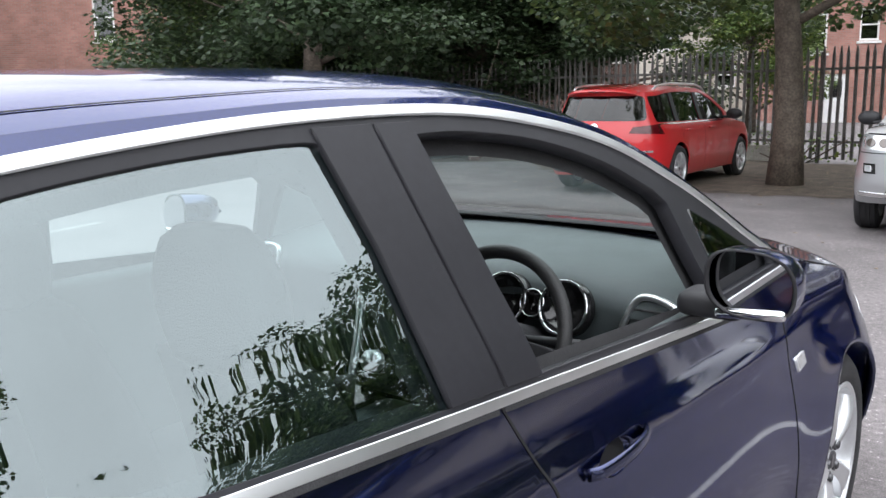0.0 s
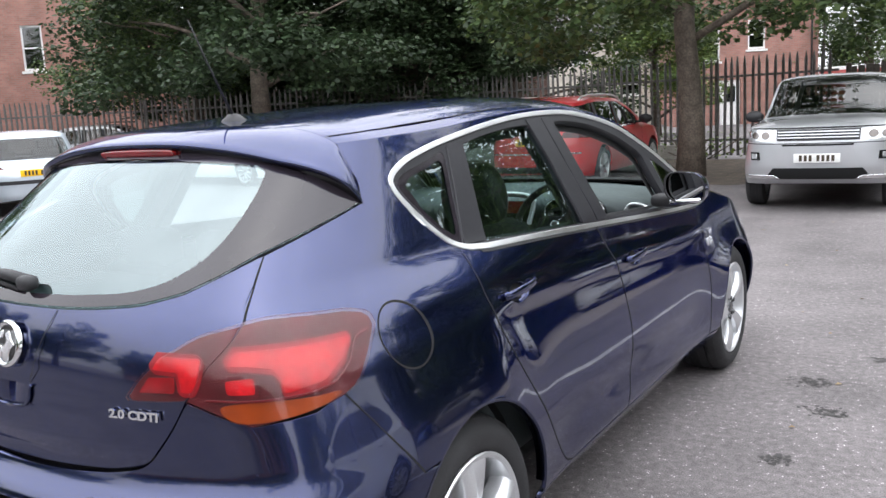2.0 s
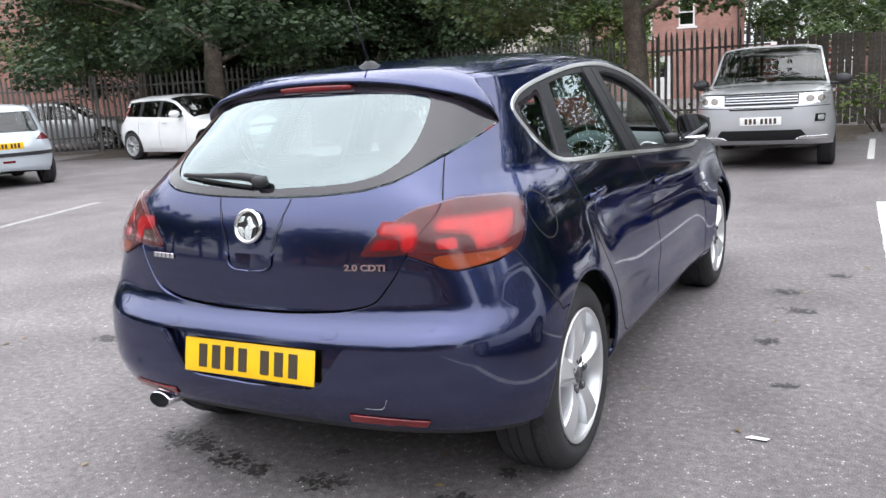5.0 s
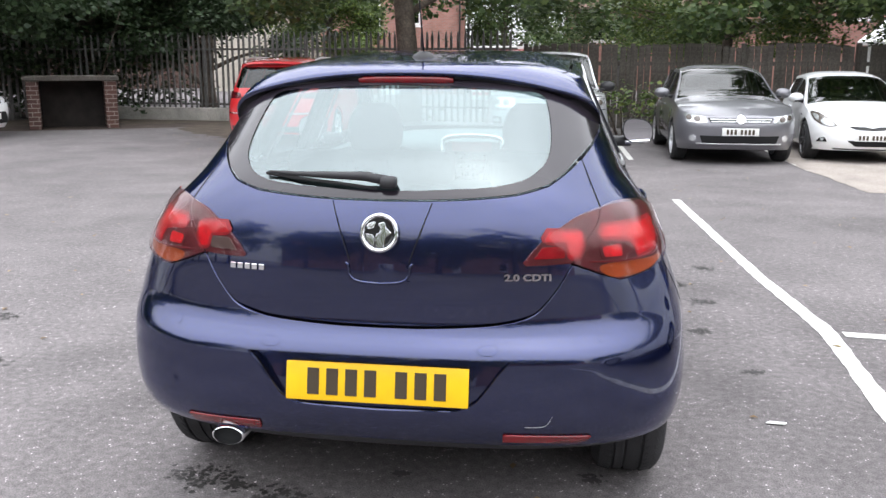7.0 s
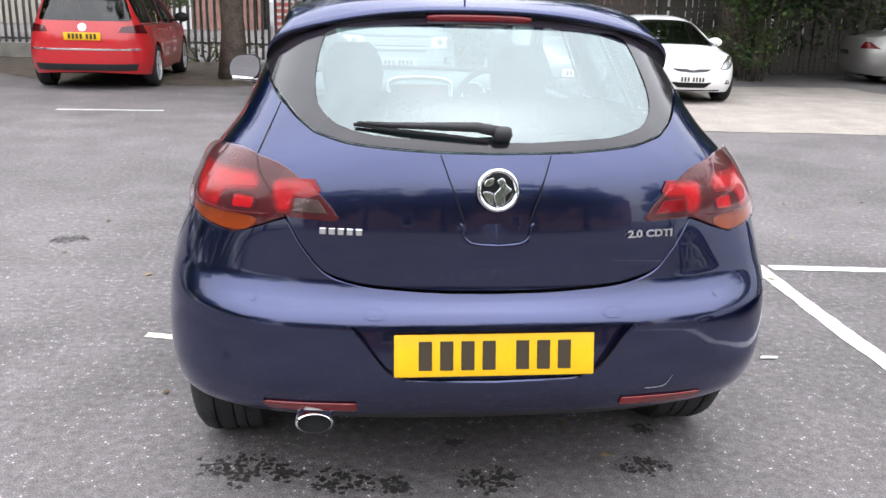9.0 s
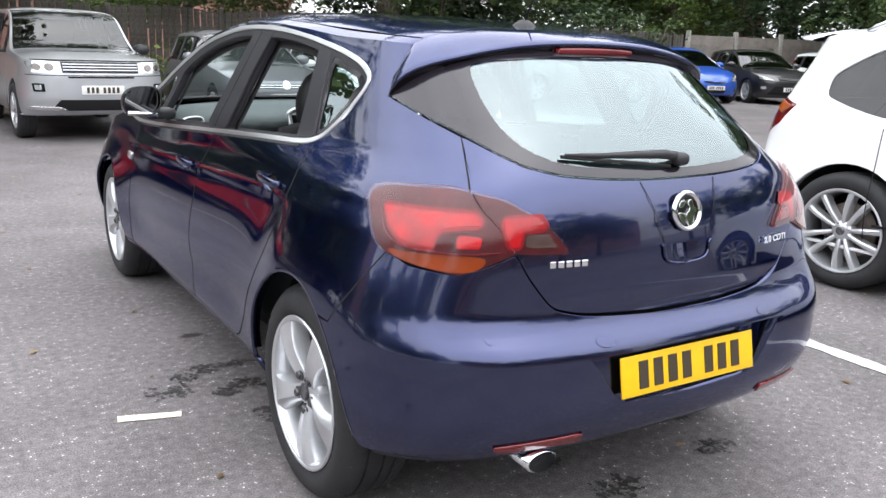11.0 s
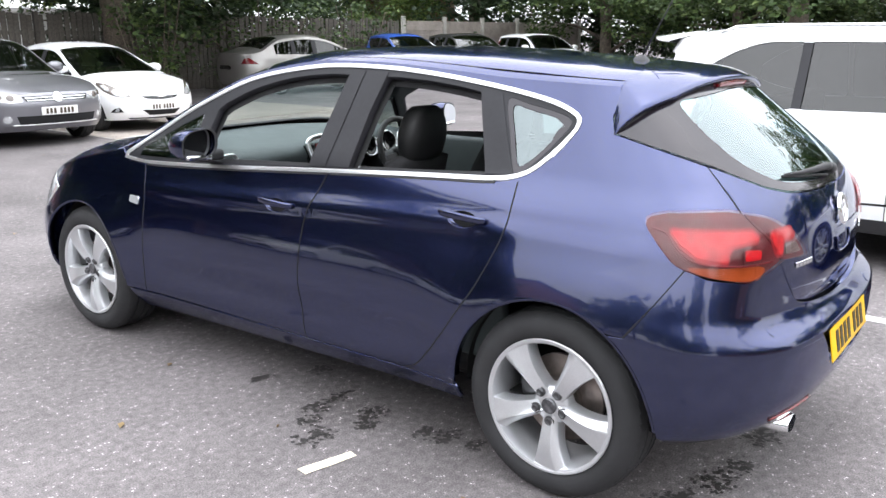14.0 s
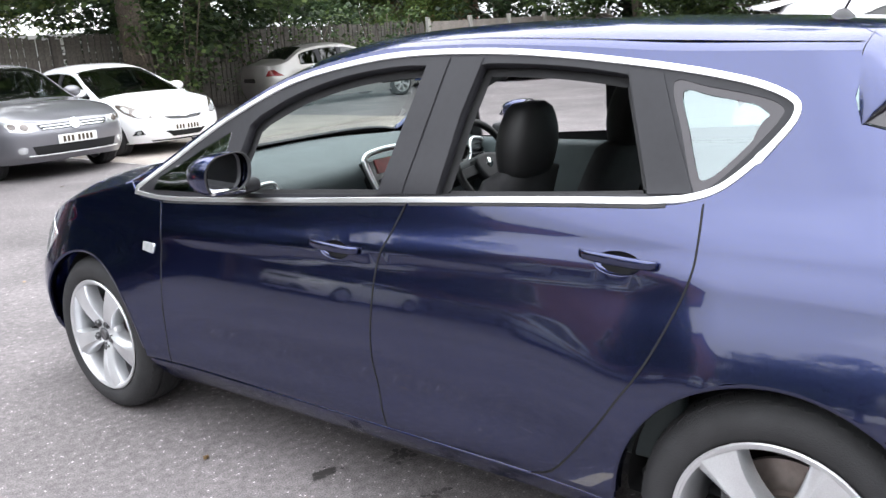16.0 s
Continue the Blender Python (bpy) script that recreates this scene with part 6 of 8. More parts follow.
def spec_suv():
    """Boxy off-roader: tall glass, clamshell bonnet, square lamps, barred grille."""
    wb, ro, fo, hw = 2.66, 0.90, 0.90, 0.93
    ov = [lamp("headlamp", "F", [("F", 0.50, 0.90), ("F", 0.80, 0.89), ("F", 0.83, 1.03), ("F", 0.52, 1.04)], LENS_CLEAR, True, "clear square headlamp"),
          lamp("lamp_bowl", "F", [("F", 0.60 + 0.05 * math.cos(t), 0.965 + 0.045 * math.sin(t)) for t in np.linspace(0, 6.0, 14)], LENS_SMOKE, True, "", 0.012),
          lamp("lamp_bowl", "F", [("F", 0.73 + 0.045 * math.cos(t), 0.965 + 0.04 * math.sin(t)) for t in np.linspace(0, 6.0, 14)], LENS_SMOKE, True, "", 0.012),
          lamp("bonnet_seam", "F", [("F", -0.78, 1.052), ("F", 0.78, 1.052), ("F", 0.78, 1.060), ("F", -0.78, 1.060)], INNER, False, "", 0.002),
          lamp("bumper_seam", "F", [("F", -0.84, 0.862), ("F", 0.84, 0.862), ("F", 0.84, 0.870), ("F", -0.84, 0.870)], INNER, False, "", 0.002),
          lamp("grille", "F", [("F", -0.46, 0.90), ("F", 0.46, 0.90), ("F", 0.47, 1.035), ("F", -0.47, 1.035)], PLASTIC, False, "barred silver grille"),
          lamp("grille_bar", "F", [("F", -0.45, 0.925), ("F", 0.45, 0.925), ("F", 0.45, 0.936), ("F", -0.45, 0.936)], SILVER, False, "", 0.02),
          lamp("grille_bar", "F", [("F", -0.45, 0.96), ("F", 0.45, 0.96), ("F", 0.45, 0.971), ("F", -0.45, 0.971)], SILVER, False, "", 0.02),
          lamp("grille_bar", "F", [("F", -0.45, 0.995), ("F", 0.45, 0.995), ("F", 0.45, 1.006), ("F", -0.45, 1.006)], SILVER, False, "", 0.02),
          lamp("grille_slot", "F", [("F", -0.40, 0.835), ("F", 0.40, 0.835), ("F", 0.40, 0.855), ("F", -0.40, 0.855)], INNER, False),
          lamp("lower_intake", "F", [("F", -0.60, 0.42), ("F", 0.60, 0.42), ("F", 0.50, 0.56), ("F", -0.50, 0.56)], INNER, False, "dark lower air intake", 0.003),
          lamp("fog_lamp", "F", [("F", 0.66, 0.66), ("F", 0.78, 0.66), ("F", 0.79, 0.76), ("F", 0.67, 0.76)], GLOSS_BLACK, True, "black framed fog lamp"),
          lamp("fog_lens", "F", [("F", 0.695, 0.68), ("F", 0.755, 0.68), ("F", 0.76, 0.74), ("F", 0.70, 0.74)], LENS_CLEAR, True, "", 0.02),
          lamp("bumper_strip", "F", [("F", 0.42, 0.43), ("S", wb + 0.62, 0.43), ("S", wb + 0.62, 0.47), ("F", 0.5, 0.47)], CHROME, True, "bright bumper strip", 0.012),
          lamp("tail_lamp", "R", [("R", 0.72, 0.9), ("R", 0.86, 0.9), ("R", 0.85, 1.2), ("R", 0.72, 1.2)], LENS_RED)]
    return dict(wb=wb, ro=ro, fo=fo, hw=hw, belt=1.10, r=0.365, rim=0.235, sill=0.34, crown=0.05, lean=0.14, y0=-0.2, n=4.0, nf=3.4,
                top=[(-0.95, 1.66), (-0.7, 1.72), (0.3, 1.745), (1.2, 1.735), (1.55, 1.68), (2.12, 1.20), (2.25, 1.175), (2.9, 1.13), (3.35, 1.08), (3.6, 0.98)],
                tail=[(0.3, -0.78), (0.5, -0.88), (0.9, -0.90), (1.2, -0.86), (1.7, -0.68)], nose=[(0.3, wb + 0.70), (0.45, wb + 0.86), (0.6, wb + 0.90), (0.85, wb + 0.89), (1.1, wb + 0.78)],
                dlo=(-0.55, 1.85), pillars=(0.15, 0.95), roof=(-0.78, 1.42), scuttle=2.2, rear_glass=(1.12, 1.60, 0.72), doors=(0.1, 0.95, 1.95), handles=(0.35, 1.2),
                overlays=ov, plates=[(True, (0, wb + fo + 0.012, 0.685), 0.52, WHITE_PLATE)], mirror=(1.17, 1.80), mirror_paint=PLASTIC, glass=SHADE, style="seven", wedge=0.0)


def spec_golf():
    wb, ro, fo, hw = 2.58, 0.80, 0.84, 0.89
    ov = [lamp("headlamp", "F", [("F", 0.46, 0.635), ("F", 0.60, 0.622), ("F", 0.74, 0.645), ("S", wb + 0.58, 0.70), ("S", wb + 0.50, 0.755), ("F", 0.76, 0.755), ("F", 0.50, 0.715)], LENS_CLEAR, True, "clear headlamp"),
          lamp("lamp_bowl", "F", [("F", 0.60 + 0.045 * math.cos(t), 0.682 + 0.04 * math.sin(t)) for t in np.linspace(0, 6.0, 14)], LENS_SMOKE, True, "", 0.012),
          lamp("lamp_bowl", "F", [("F", 0.71 + 0.035 * math.cos(t), 0.70 + 0.035 * math.sin(t)) for t in np.linspace(0, 6.0, 14)], LENS_SMOKE, True, "", 0.012),
          lamp("grille", "F", [("F", -0.42, 0.635), ("F", 0.42, 0.635), ("F", 0.46, 0.70), ("F", -0.46, 0.70)], GLOSS_BLACK, False, "black grille with chrome strips"),
          lamp("grille_strip", "F", [("F", -0.41, 0.642), ("F", 0.41, 0.642), ("F", 0.41, 0.650), ("F", -0.41, 0.650)], CHROME, False, "", 0.014),
          lamp("grille_strip", "F", [("F", -0.43, 0.675), ("F", 0.43, 0.675), ("F", 0.43, 0.683), ("F", -0.43, 0.683)], CHROME, False, "", 0.014),
          lamp("badge", "F", [("F", 0.058 * math.cos(t), 0.672 + 0.058 * math.sin(t)) for t in np.linspace(0, 6.0, 14)], CHROME, False, "round chrome badge", 0.024),
          lamp("lower_intake", "F", [("F", -0.52, 0.33), ("F", 0.52, 0.33), ("F", 0.56, 0.44), ("F", -0.56, 0.44)], INNER, False, "black lower air intake"),
          lamp("fog_lamp", "F", [("F", 0.655 + 0.048 * math.cos(t), 0.40 + 0.045 * math.sin(t)) for t in np.linspace(0, 6.0, 14)], LENS_CLEAR, True),
          lamp("bumper_strip", "F", [("F", -0.60, 0.318), ("F", 0.60, 0.318), ("F", 0.60, 0.328), ("F", -0.60, 0.328)], SATIN, False, "", 0.01),
          lamp("tail_lamp", "R", [("R", 0.5, 0.82), ("R", 0.82, 0.82), ("R", 0.80, 0.98), ("R", 0.5, 0.96)], LENS_RED)]
    return dict(wb=wb, ro=ro, fo=fo, hw=hw, belt=0.93, r=0.315, rim=0.215, sill=0.22, lean=0.22, nf=3.0,
                top=[(-0.75, 1.30), (-0.5, 1.39), (0.3, 1.47), (0.95, 1.48), (1.35, 1.43), (2.1, 1.02), (2.22, 0.98), (2.7, 0.93), (3.1, 0.84), (3.35, 0.74)],
                tail=[(0.2, -0.66), (0.4, -0.80), (0.65, -0.80), (0.95, -0.70), (1.4, -0.48)], nose=[(0.2, wb + 0.72), (0.35, wb + 0.83), (0.55, wb + 0.84), (0.7, wb + 0.80), (0.85, wb + 0.6)],
                dlo=(-0.15, 1.78), pillars=(0.42, 1.0), roof=(-0.58, 1.32), scuttle=2.2, rear_glass=(0.98, 1.30, 0.6), doors=(0.35, 1.05, 1.98), handles=(0.45, 1.2),
                overlays=ov, plates=[(True, (0, wb + fo + 0.014, 0.50), 0.52, WHITE_PLATE)], mirror=(1.02, 1.72), alloy=ALLOY)


def spec_small():
    """Three-door small hatch with a hatch spoiler and dark wheels."""
    wb, ro, fo, hw = 2.51, 0.68, 0.80, 0.865
    lamp_edge = [("F", 0.47, 0.598), ("F", 0.58, 0.580), ("F", 0.68, 0.605), ("F", 0.765, 0.672), ("F", 0.805, 0.790), ("F", 0.79, 0.818), ("F", 0.70, 0.800), ("F", 0.58, 0.715)]
    ov = [lamp("headlamp", "F", lamp_edge, LENS_SMOKE, True, "swept triangular headlamp with a dark edge"),
          lamp("lamp_bowl", "F", [("F", 0.51, 0.606), ("F", 0.58, 0.593), ("F", 0.67, 0.618), ("F", 0.69, 0.67), ("F", 0.65, 0.710), ("F", 0.58, 0.690)], LENS_CLEAR, True, "", 0.012),
          lamp("lamp_bowl", "F", [("F", 0.72, 0.672), ("F", 0.755, 0.70), ("F", 0.775, 0.765), ("F", 0.745, 0.775), ("F", 0.71, 0.735)], LENS_CLEAR, True, "", 0.012),
          lamp("grille", "F", [("F", -0.33, 0.598), ("F", -0.25, 0.555), ("F", 0.0, 0.535), ("F", 0.25, 0.555), ("F", 0.33, 0.598), ("F", 0.10, 0.594), ("F", 0.0, 0.572), ("F", -0.10, 0.594)], GLOSS_BLACK, False, "slim black grille slot"),
          lamp("lower_intake", "F", [("F", -0.22, 0.285), ("F", 0.22, 0.285), ("F", 0.34, 0.375), ("F", -0.34, 0.375)], INNER, False, "black lower air intake"),
          lamp("fog_pocket", "F", [("F", 0.60, 0.345), ("F", 0.735, 0.335), ("F", 0.70, 0.40), ("F", 0.64, 0.415)], GLOSS_BLACK, True, "fog lamp in a dark pocket"),
          lamp("fog_lamp", "F", [("F", 0.665 + 0.022 * math.cos(t), 0.372 + 0.024 * math.sin(t)) for t in np.linspace(0, 5.8, 12)], LENS_CLEAR, True, "", 0.012),
          lamp("front_lip", "F", [("F", -0.50, 0.225), ("F", 0.50, 0.225), ("F", 0.52, 0.245), ("F", -0.52, 0.245)], INNER, False),
          lamp("side_repeater", "S", [("S", wb - 0.42, 0.72), ("S", wb - 0.33, 0.715), ("S", wb - 0.33, 0.745), ("S", wb - 0.42, 0.74)], INNER)]
    return dict(wb=wb, ro=ro, fo=fo, hw=hw, belt=0.925, r=0.325, rim=0.242, sill=0.2, lean=0.27, n=2.8, nf=2.25, kick=0.25, crown=0.085,
                top=[(-0.66, 1.27), (-0.45, 1.365), (0.0, 1.435), (0.5, 1.452), (0.9, 1.425), (1.15, 1.365), (1.60, 1.175), (2.10, 0.985), (2.26, 0.950), (2.6, 0.890), (2.95, 0.790), (3.2, 0.665)],
                tail=[(0.2, -0.56), (0.4, -0.68), (0.7, -0.68), (0.95, -0.62), (1.4, -0.48)], nose=[(0.2, wb + 0.72), (0.35, wb + 0.80), (0.50, wb + 0.80), (0.62, wb + 0.755), (0.75, wb + 0.60), (0.9, wb + 0.35)],
                dlo=(-0.26, 1.88), pillars=(0.62,), round=0.09, roof=(-0.5, 1.12), scuttle=2.22, rear_glass=(1.0, 1.30, 0.58), doors=(0.62, 1.95), handles=(0.82,),
                overlays=ov, plates=[(True, (0, wb + fo + 0.018, 0.425), 0.50, WHITE_PLATE)], mirror=(0.99, 1.66), mirror_out=0.0, alloy=DARK_ALLOY, style="twin", glass=PRIVACY, wedge=0.10, spoiler=(0.20, 0.8))



def spec_mpv():
    wb, ro, fo, hw = 2.76, 0.96, 0.94, 0.92
    ov = [lamp("tail_lamp", "R", [("R", 0.50, 0.86), ("R", 0.84, 0.84), ("S", -0.52, 0.95), ("R", 0.80, 0.98), ("R", 0.54, 0.94)], LENS_DARK, True, "dark red tail lamp"),
          lamp("bumper_strip", "R", [("R", -0.78, 0.60), ("R", 0.78, 0.60), ("R", 0.78, 0.622), ("R", -0.78, 0.622)], CHROME, False, "bright strip across the bumper", 0.006),
          lamp("badge", "R", [("R", 0.055 * math.cos(t), 0.93 + 0.055 * math.sin(t)) for t in np.linspace(0, 6.0, 14)], CHROME, False, "round chrome badge"),
          lamp("valance", "R", [("R", -0.7, 0.30), ("R", 0.7, 0.30), ("R", 0.74, 0.40), ("R", -0.74, 0.40)], PLASTIC, False),
          lamp("window_strip", "S", [("S", -0.5, 0.968), ("S", 1.9, 0.95), ("S", 1.9, 0.965), ("S", -0.5, 0.983)], CHROME, True, "bright strip under the windows")]
    return dict(wb=wb, ro=ro, fo=fo, hw=hw, belt=0.98, r=0.33, rim=0.23, sill=0.22, lean=0.20, n=3.2,
                top=[(-0.9, 1.36), (-0.6, 1.45), (0.3, 1.53), (1.2, 1.52), (1.6, 1.43), (2.45, 1.05), (2.55, 1.01), (3.0, 0.95), (3.4, 0.85), (3.65, 0.72)],
                tail=[(0.2, -0.84), (0.42, -0.95), (0.7, -0.96), (1.0, -0.90), (1.5, -0.70)], nose=[(0.2, wb + 0.8), (0.4, wb + 0.93), (0.6, wb + 0.94), (0.8, wb + 0.85), (1.0, wb + 0.6)],
                dlo=(-0.55, 2.1), pillars=(0.05, 1.0), roof=(-0.78, 1.52), scuttle=2.52, rear_glass=(1.02, 1.36, 0.68), doors=(0.15, 1.05, 2.15), handles=(0.35, 1.3),
                overlays=ov, plates=[(False, (0, -0.965, 0.80), 0.52, YELLOW)], mirror=(1.05, 2.05), mirror_paint=PLASTIC, rails=(-0.35, 1.6), rail_mat=SATIN, spoiler=(0.12, 0.85), glass=PRIVACY)


def spec_supermini():
    """An older rounded small hatch, seen from behind."""
    wb, ro, fo, hw = 2.44, 0.62, 0.78, 0.82
    ov = [lamp("tail_lamp", "R", [("R", 0.48, 0.80), ("R", 0.78, 0.78), ("S", -0.30, 0.86), ("S", -0.34, 0.90), ("R", 0.60, 0.90)], LENS_PINK, True, "red wraparound tail lamp"),
          lamp("bumper_strip", "R", [("R", -0.76, 0.54), ("R", 0.76, 0.54), ("R", 0.76, 0.60), ("R", -0.76, 0.60)], PLASTIC, False, "dark rubbing strip", 0.01),
          lamp("fog_lens", "R", [("R", -0.09, 0.43), ("R", 0.09, 0.43), ("R", 0.10, 0.47), ("R", -0.10, 0.47)], LENS_RED, False)]
    return dict(wb=wb, ro=ro, fo=fo, hw=hw, belt=0.93, r=0.29, rim=0.19, sill=0.24, lean=0.23, n=2.6,
                top=[(-0.58, 1.26), (-0.35, 1.36), (0.3, 1.43), (0.9, 1.43), (1.25, 1.38), (1.95, 1.0), (2.05, 0.97), (2.5, 0.90), (2.9, 0.8), (3.15, 0.68)],
                tail=[(0.2, -0.5), (0.36, -0.61), (0.62, -0.62), (0.9, -0.54), (1.35, -0.34)], nose=[(0.2, wb + 0.66), (0.4, wb + 0.78), (0.6, wb + 0.76), (0.8, wb + 0.55)],
                dlo=(-0.05, 1.65), pillars=(0.40, 0.95), roof=(-0.42, 1.22), scuttle=2.02, rear_glass=(0.94, 1.29, 0.60), doors=(0.35, 0.98, 1.9), handles=(0.5, 1.15),
                overlays=ov, plates=[(False, (0, -0.615, 0.72), 0.52, YELLOW)], mirror=(1.0, 1.6), glass=SHADE)


def spec_sport():
    """A low five-door hatch seen from its front corner."""
    wb, ro, fo, hw = 2.64, 0.80, 0.90, 0.92
    ov = [lamp("headlamp", "F", [("F", 0.50, 0.66), ("F", 0.78, 0.68), ("S", wb + 0.45, 0.78), ("F", 0.70, 0.75)], LENS_CLEAR, True, "swept headlamp"),
          lamp("grille", "F", [("F", -0.36, 0.66), ("F", 0.36, 0.66), ("F", 0.40, 0.72), ("F", -0.40, 0.72)], GLOSS_BLACK, False, "slim upper grille"),
          lamp("lower_intake", "F", [("F", -0.62, 0.28), ("F", 0.62, 0.28), ("F", 0.46, 0.50), ("F", -0.46, 0.50)], INNER, False, "wide trapezium air intake"),
          lamp("fog_lamp", "F", [("F", 0.66, 0.42), ("F", 0.76, 0.42), ("F", 0.77, 0.48), ("F", 0.67, 0.49)], LENS_CLEAR, True),
          lamp("tail_lamp", "R", [("R", 0.6, 0.85), ("R", 0.82, 0.85), ("R", 0.72, 1.2), ("R", 0.62, 1.2)], LENS_RED)]
    return dict(wb=wb, ro=ro, fo=fo, hw=hw, belt=0.95, r=0.32, rim=0.232, sill=0.18, lean=0.23, nf=2.5,
                top=[(-0.72, 1.28), (-0.45, 1.38), (0.3, 1.45), (0.95, 1.455), (1.35, 1.40), (2.15, 1.02), (2.28, 0.98), (2.8, 0.92), (3.15, 0.82), (3.4, 0.7)],
                tail=[(0.2, -0.66), (0.4, -0.79), (0.7, -0.80), (0.95, -0.70), (1.35, -0.5)], nose=[(0.18, wb + 0.80), (0.35, wb + 0.89), (0.55, wb + 0.90), (0.72, wb + 0.84), (0.88, wb + 0.6)],
                dlo=(-0.25, 1.8), pillars=(0.3, 1.0), roof=(-0.55, 1.30), scuttle=2.26, rear_glass=(0.98, 1.28, 0.6), doors=(0.3, 1.05, 2.0), handles=(0.45, 1.25),
                overlays=ov, plates=[(True, (0, wb + fo + 0.014, 0.42), 0.52, WHITE_PLATE)], mirror=(1.02, 1.8), alloy=ALLOY, style="twin", glass=PRIVACY, wedge=0.08)


def spec_crossover():
    """A large white crossover with a tailgate spoiler, privacy glass and big two-tone wheels."""
    wb, ro, fo, hw = 2.86, 0.93, 0.88, 0.94
    ov = [lamp("tail_lamp", "R", [("S", -0.50, 1.12), ("S", -0.62, 0.98), ("R", 0.66, 0.90), ("R", 0.55, 0.96), ("R", 0.60, 1.10), ("S", -0.66, 1.15)], LENS_RED, True, "red and amber tail lamp"),
          lamp("amber_lens", "S", [("S", -0.52, 1.10), ("S", -0.60, 1.05), ("S", -0.68, 1.08), ("S", -0.66, 1.13)], LENS_AMBER, True, "", 0.018),
          lamp("sill_cladding", "S", [("S", 0.45, 0.26), ("S", 2.4, 0.26), ("S", 2.4, 0.36), ("S", 0.45, 0.36)], PLASTIC, True, "grey lower cladding"),
          # flat black strip: the shade of a door crease put in as colour
          lamp("crease", "S", [("S", 0.2, 0.44), ("S", 2.2, 0.50), ("S", 2.2, 0.512), ("S", 0.2, 0.452)], INNER, True, "", 0.002),
          lamp("headlamp", "F", [("F", 0.5, 0.78), ("F", 0.82, 0.80), ("F", 0.80, 0.90), ("F", 0.52, 0.88)], LENS_CLEAR),
          lamp("grille", "F", [("F", -0.4, 0.66), ("F", 0.4, 0.66), ("F", 0.42, 0.86), ("F", -0.42, 0.86)], INNER, False)]
    return dict(wb=wb, ro=ro, fo=fo, hw=hw, belt=1.10, r=0.37, rim=0.265, sill=0.26, lean=0.215, n=2.9, y0=0.0,
                top=[(-0.86, 1.50), (-0.6, 1.60), (0.2, 1.675), (1.0, 1.68), (1.5, 1.62), (2.4, 1.18), (2.5, 1.14), (3.0, 1.08), (3.4, 0.98), (3.7, 0.82)],
                tail=[(0.25, -0.80), (0.45, -0.92), (0.8, -0.93), (1.1, -0.86), (1.5, -0.68)], nose=[(0.25, wb + 0.76), (0.5, wb + 0.88), (0.8, wb + 0.86), (1.0, wb + 0.7), (1.2, wb + 0.4)],
                dlo=(-0.30, 2.05), round=0.06, kick=0.13, drop=0.20, step=0.045, post=0.03, pillars=(0.42, 1.1), roof=(-0.70, 1.42), scuttle=2.48, rear_glass=(1.14, 1.46, 0.66), doors=(0.15, 1.05, 2.15), handles=(0.40, 1.30),
                overlays=ov, plates=[], mirror=(1.15, 2.0), rails=(-0.2, 1.5), rail_mat=SATIN, spoiler=(0.20, 0.85), glass=PRIVACY, alloy=ALLOY, style="twin", wedge=-0.05)


def spec_saloon():
    s = spec_sport()
    wb = 2.76
    s.update(back_screen=(-0.40, 0.12), wb=wb, ro=1.02, fo=0.78, hw=0.91, belt=0.94, wedge=0.04, y0=-0.2,
             top=[(-0.98, 0.98), (-0.6, 1.06), (-0.45, 1.10), (0.1, 1.36), (0.8, 1.43), (1.2, 1.41), (1.6, 1.32), (2.25, 1.02), (2.4, 0.96), (2.9, 0.9), (3.2, 0.8), (3.45, 0.7)],
             tail=[(0.2, -0.9), (0.4, -1.0), (0.7, -1.02), (0.9, -0.98), (1.1, -0.9), (1.4, -0.7)], nose=[(0.18, wb + 0.70), (0.35, wb + 0.77), (0.55, wb + 0.78), (0.72, wb + 0.72), (0.9, wb + 0.5)],
             dlo=(-0.08, 1.85), pillars=(0.45, 1.05), roof=(-0.9, 1.35), scuttle=2.36, rear_glass=(0.60, 0.70, 0.3), glass=PRIVACY, plates=[], style="seven",
             overlays=[lamp("tail_lamp", "R", [("R", 0.62, 0.74), ("R", 0.86, 0.74), ("S", -0.75, 0.88), ("R", 0.66, 0.88)], LENS_RED, True, "red tail lamp")])
    return s


def park(x, y, az):
    """A pose on the ground, facing the compass angle az (0: along +y, 90: along +x)."""
    return pose(x, y, float(rise(x, y)), 0, 0, -az)


def rear_from_front(x, y, az, back):
    """The rear-axle point of a car whose nose is at x, y."""
    return x - back * math.sin(radians(az)), y - back * math.cos(radians(az))

# ---- trees, fences, houses ----
BARK = material("grey_brown_bark", (0.13, 0.105, 0.085), 0.9, vary=0.35, noise_scale=5, fine=0.35, fine_scale=30, bump=0.9, bump_scale=26)
STEEL = material("weathered_galvanised_steel", (0.15, 0.145, 0.14), 0.62, 0.35, vary=0.3, noise_scale=3, fine=0.25, fine_scale=40)
TIMBER = material("weathered_fence_board", (0.105, 0.094, 0.082), 0.85, vary=0.35, noise_scale=2.5, fine=0.3, fine_scale=30, bump=0.4, bump_scale=60)
CONCRETE = material("old_concrete", (0.40, 0.385, 0.35), 0.88, vary=0.2, noise_scale=2.5, fine=0.2, fine_scale=40, bump=0.4, bump_scale=80)
SLATE = material("slate_roof", (0.13, 0.12, 0.125), 0.7, vary=0.25, noise_scale=4, fine=0.25, fine_scale=20, bump=0.4, bump_scale=30)
CLAYROOF = material("brown_tile_roof", (0.22, 0.13, 0.10), 0.8, vary=0.25, noise_scale=3, fine=0.25, fine_scale=20, bump=0.5, bump_scale=20)
UPVC = material("white_window_frame", (0.80, 0.80, 0.79), 0.45, vary=0.05, noise_scale=8)
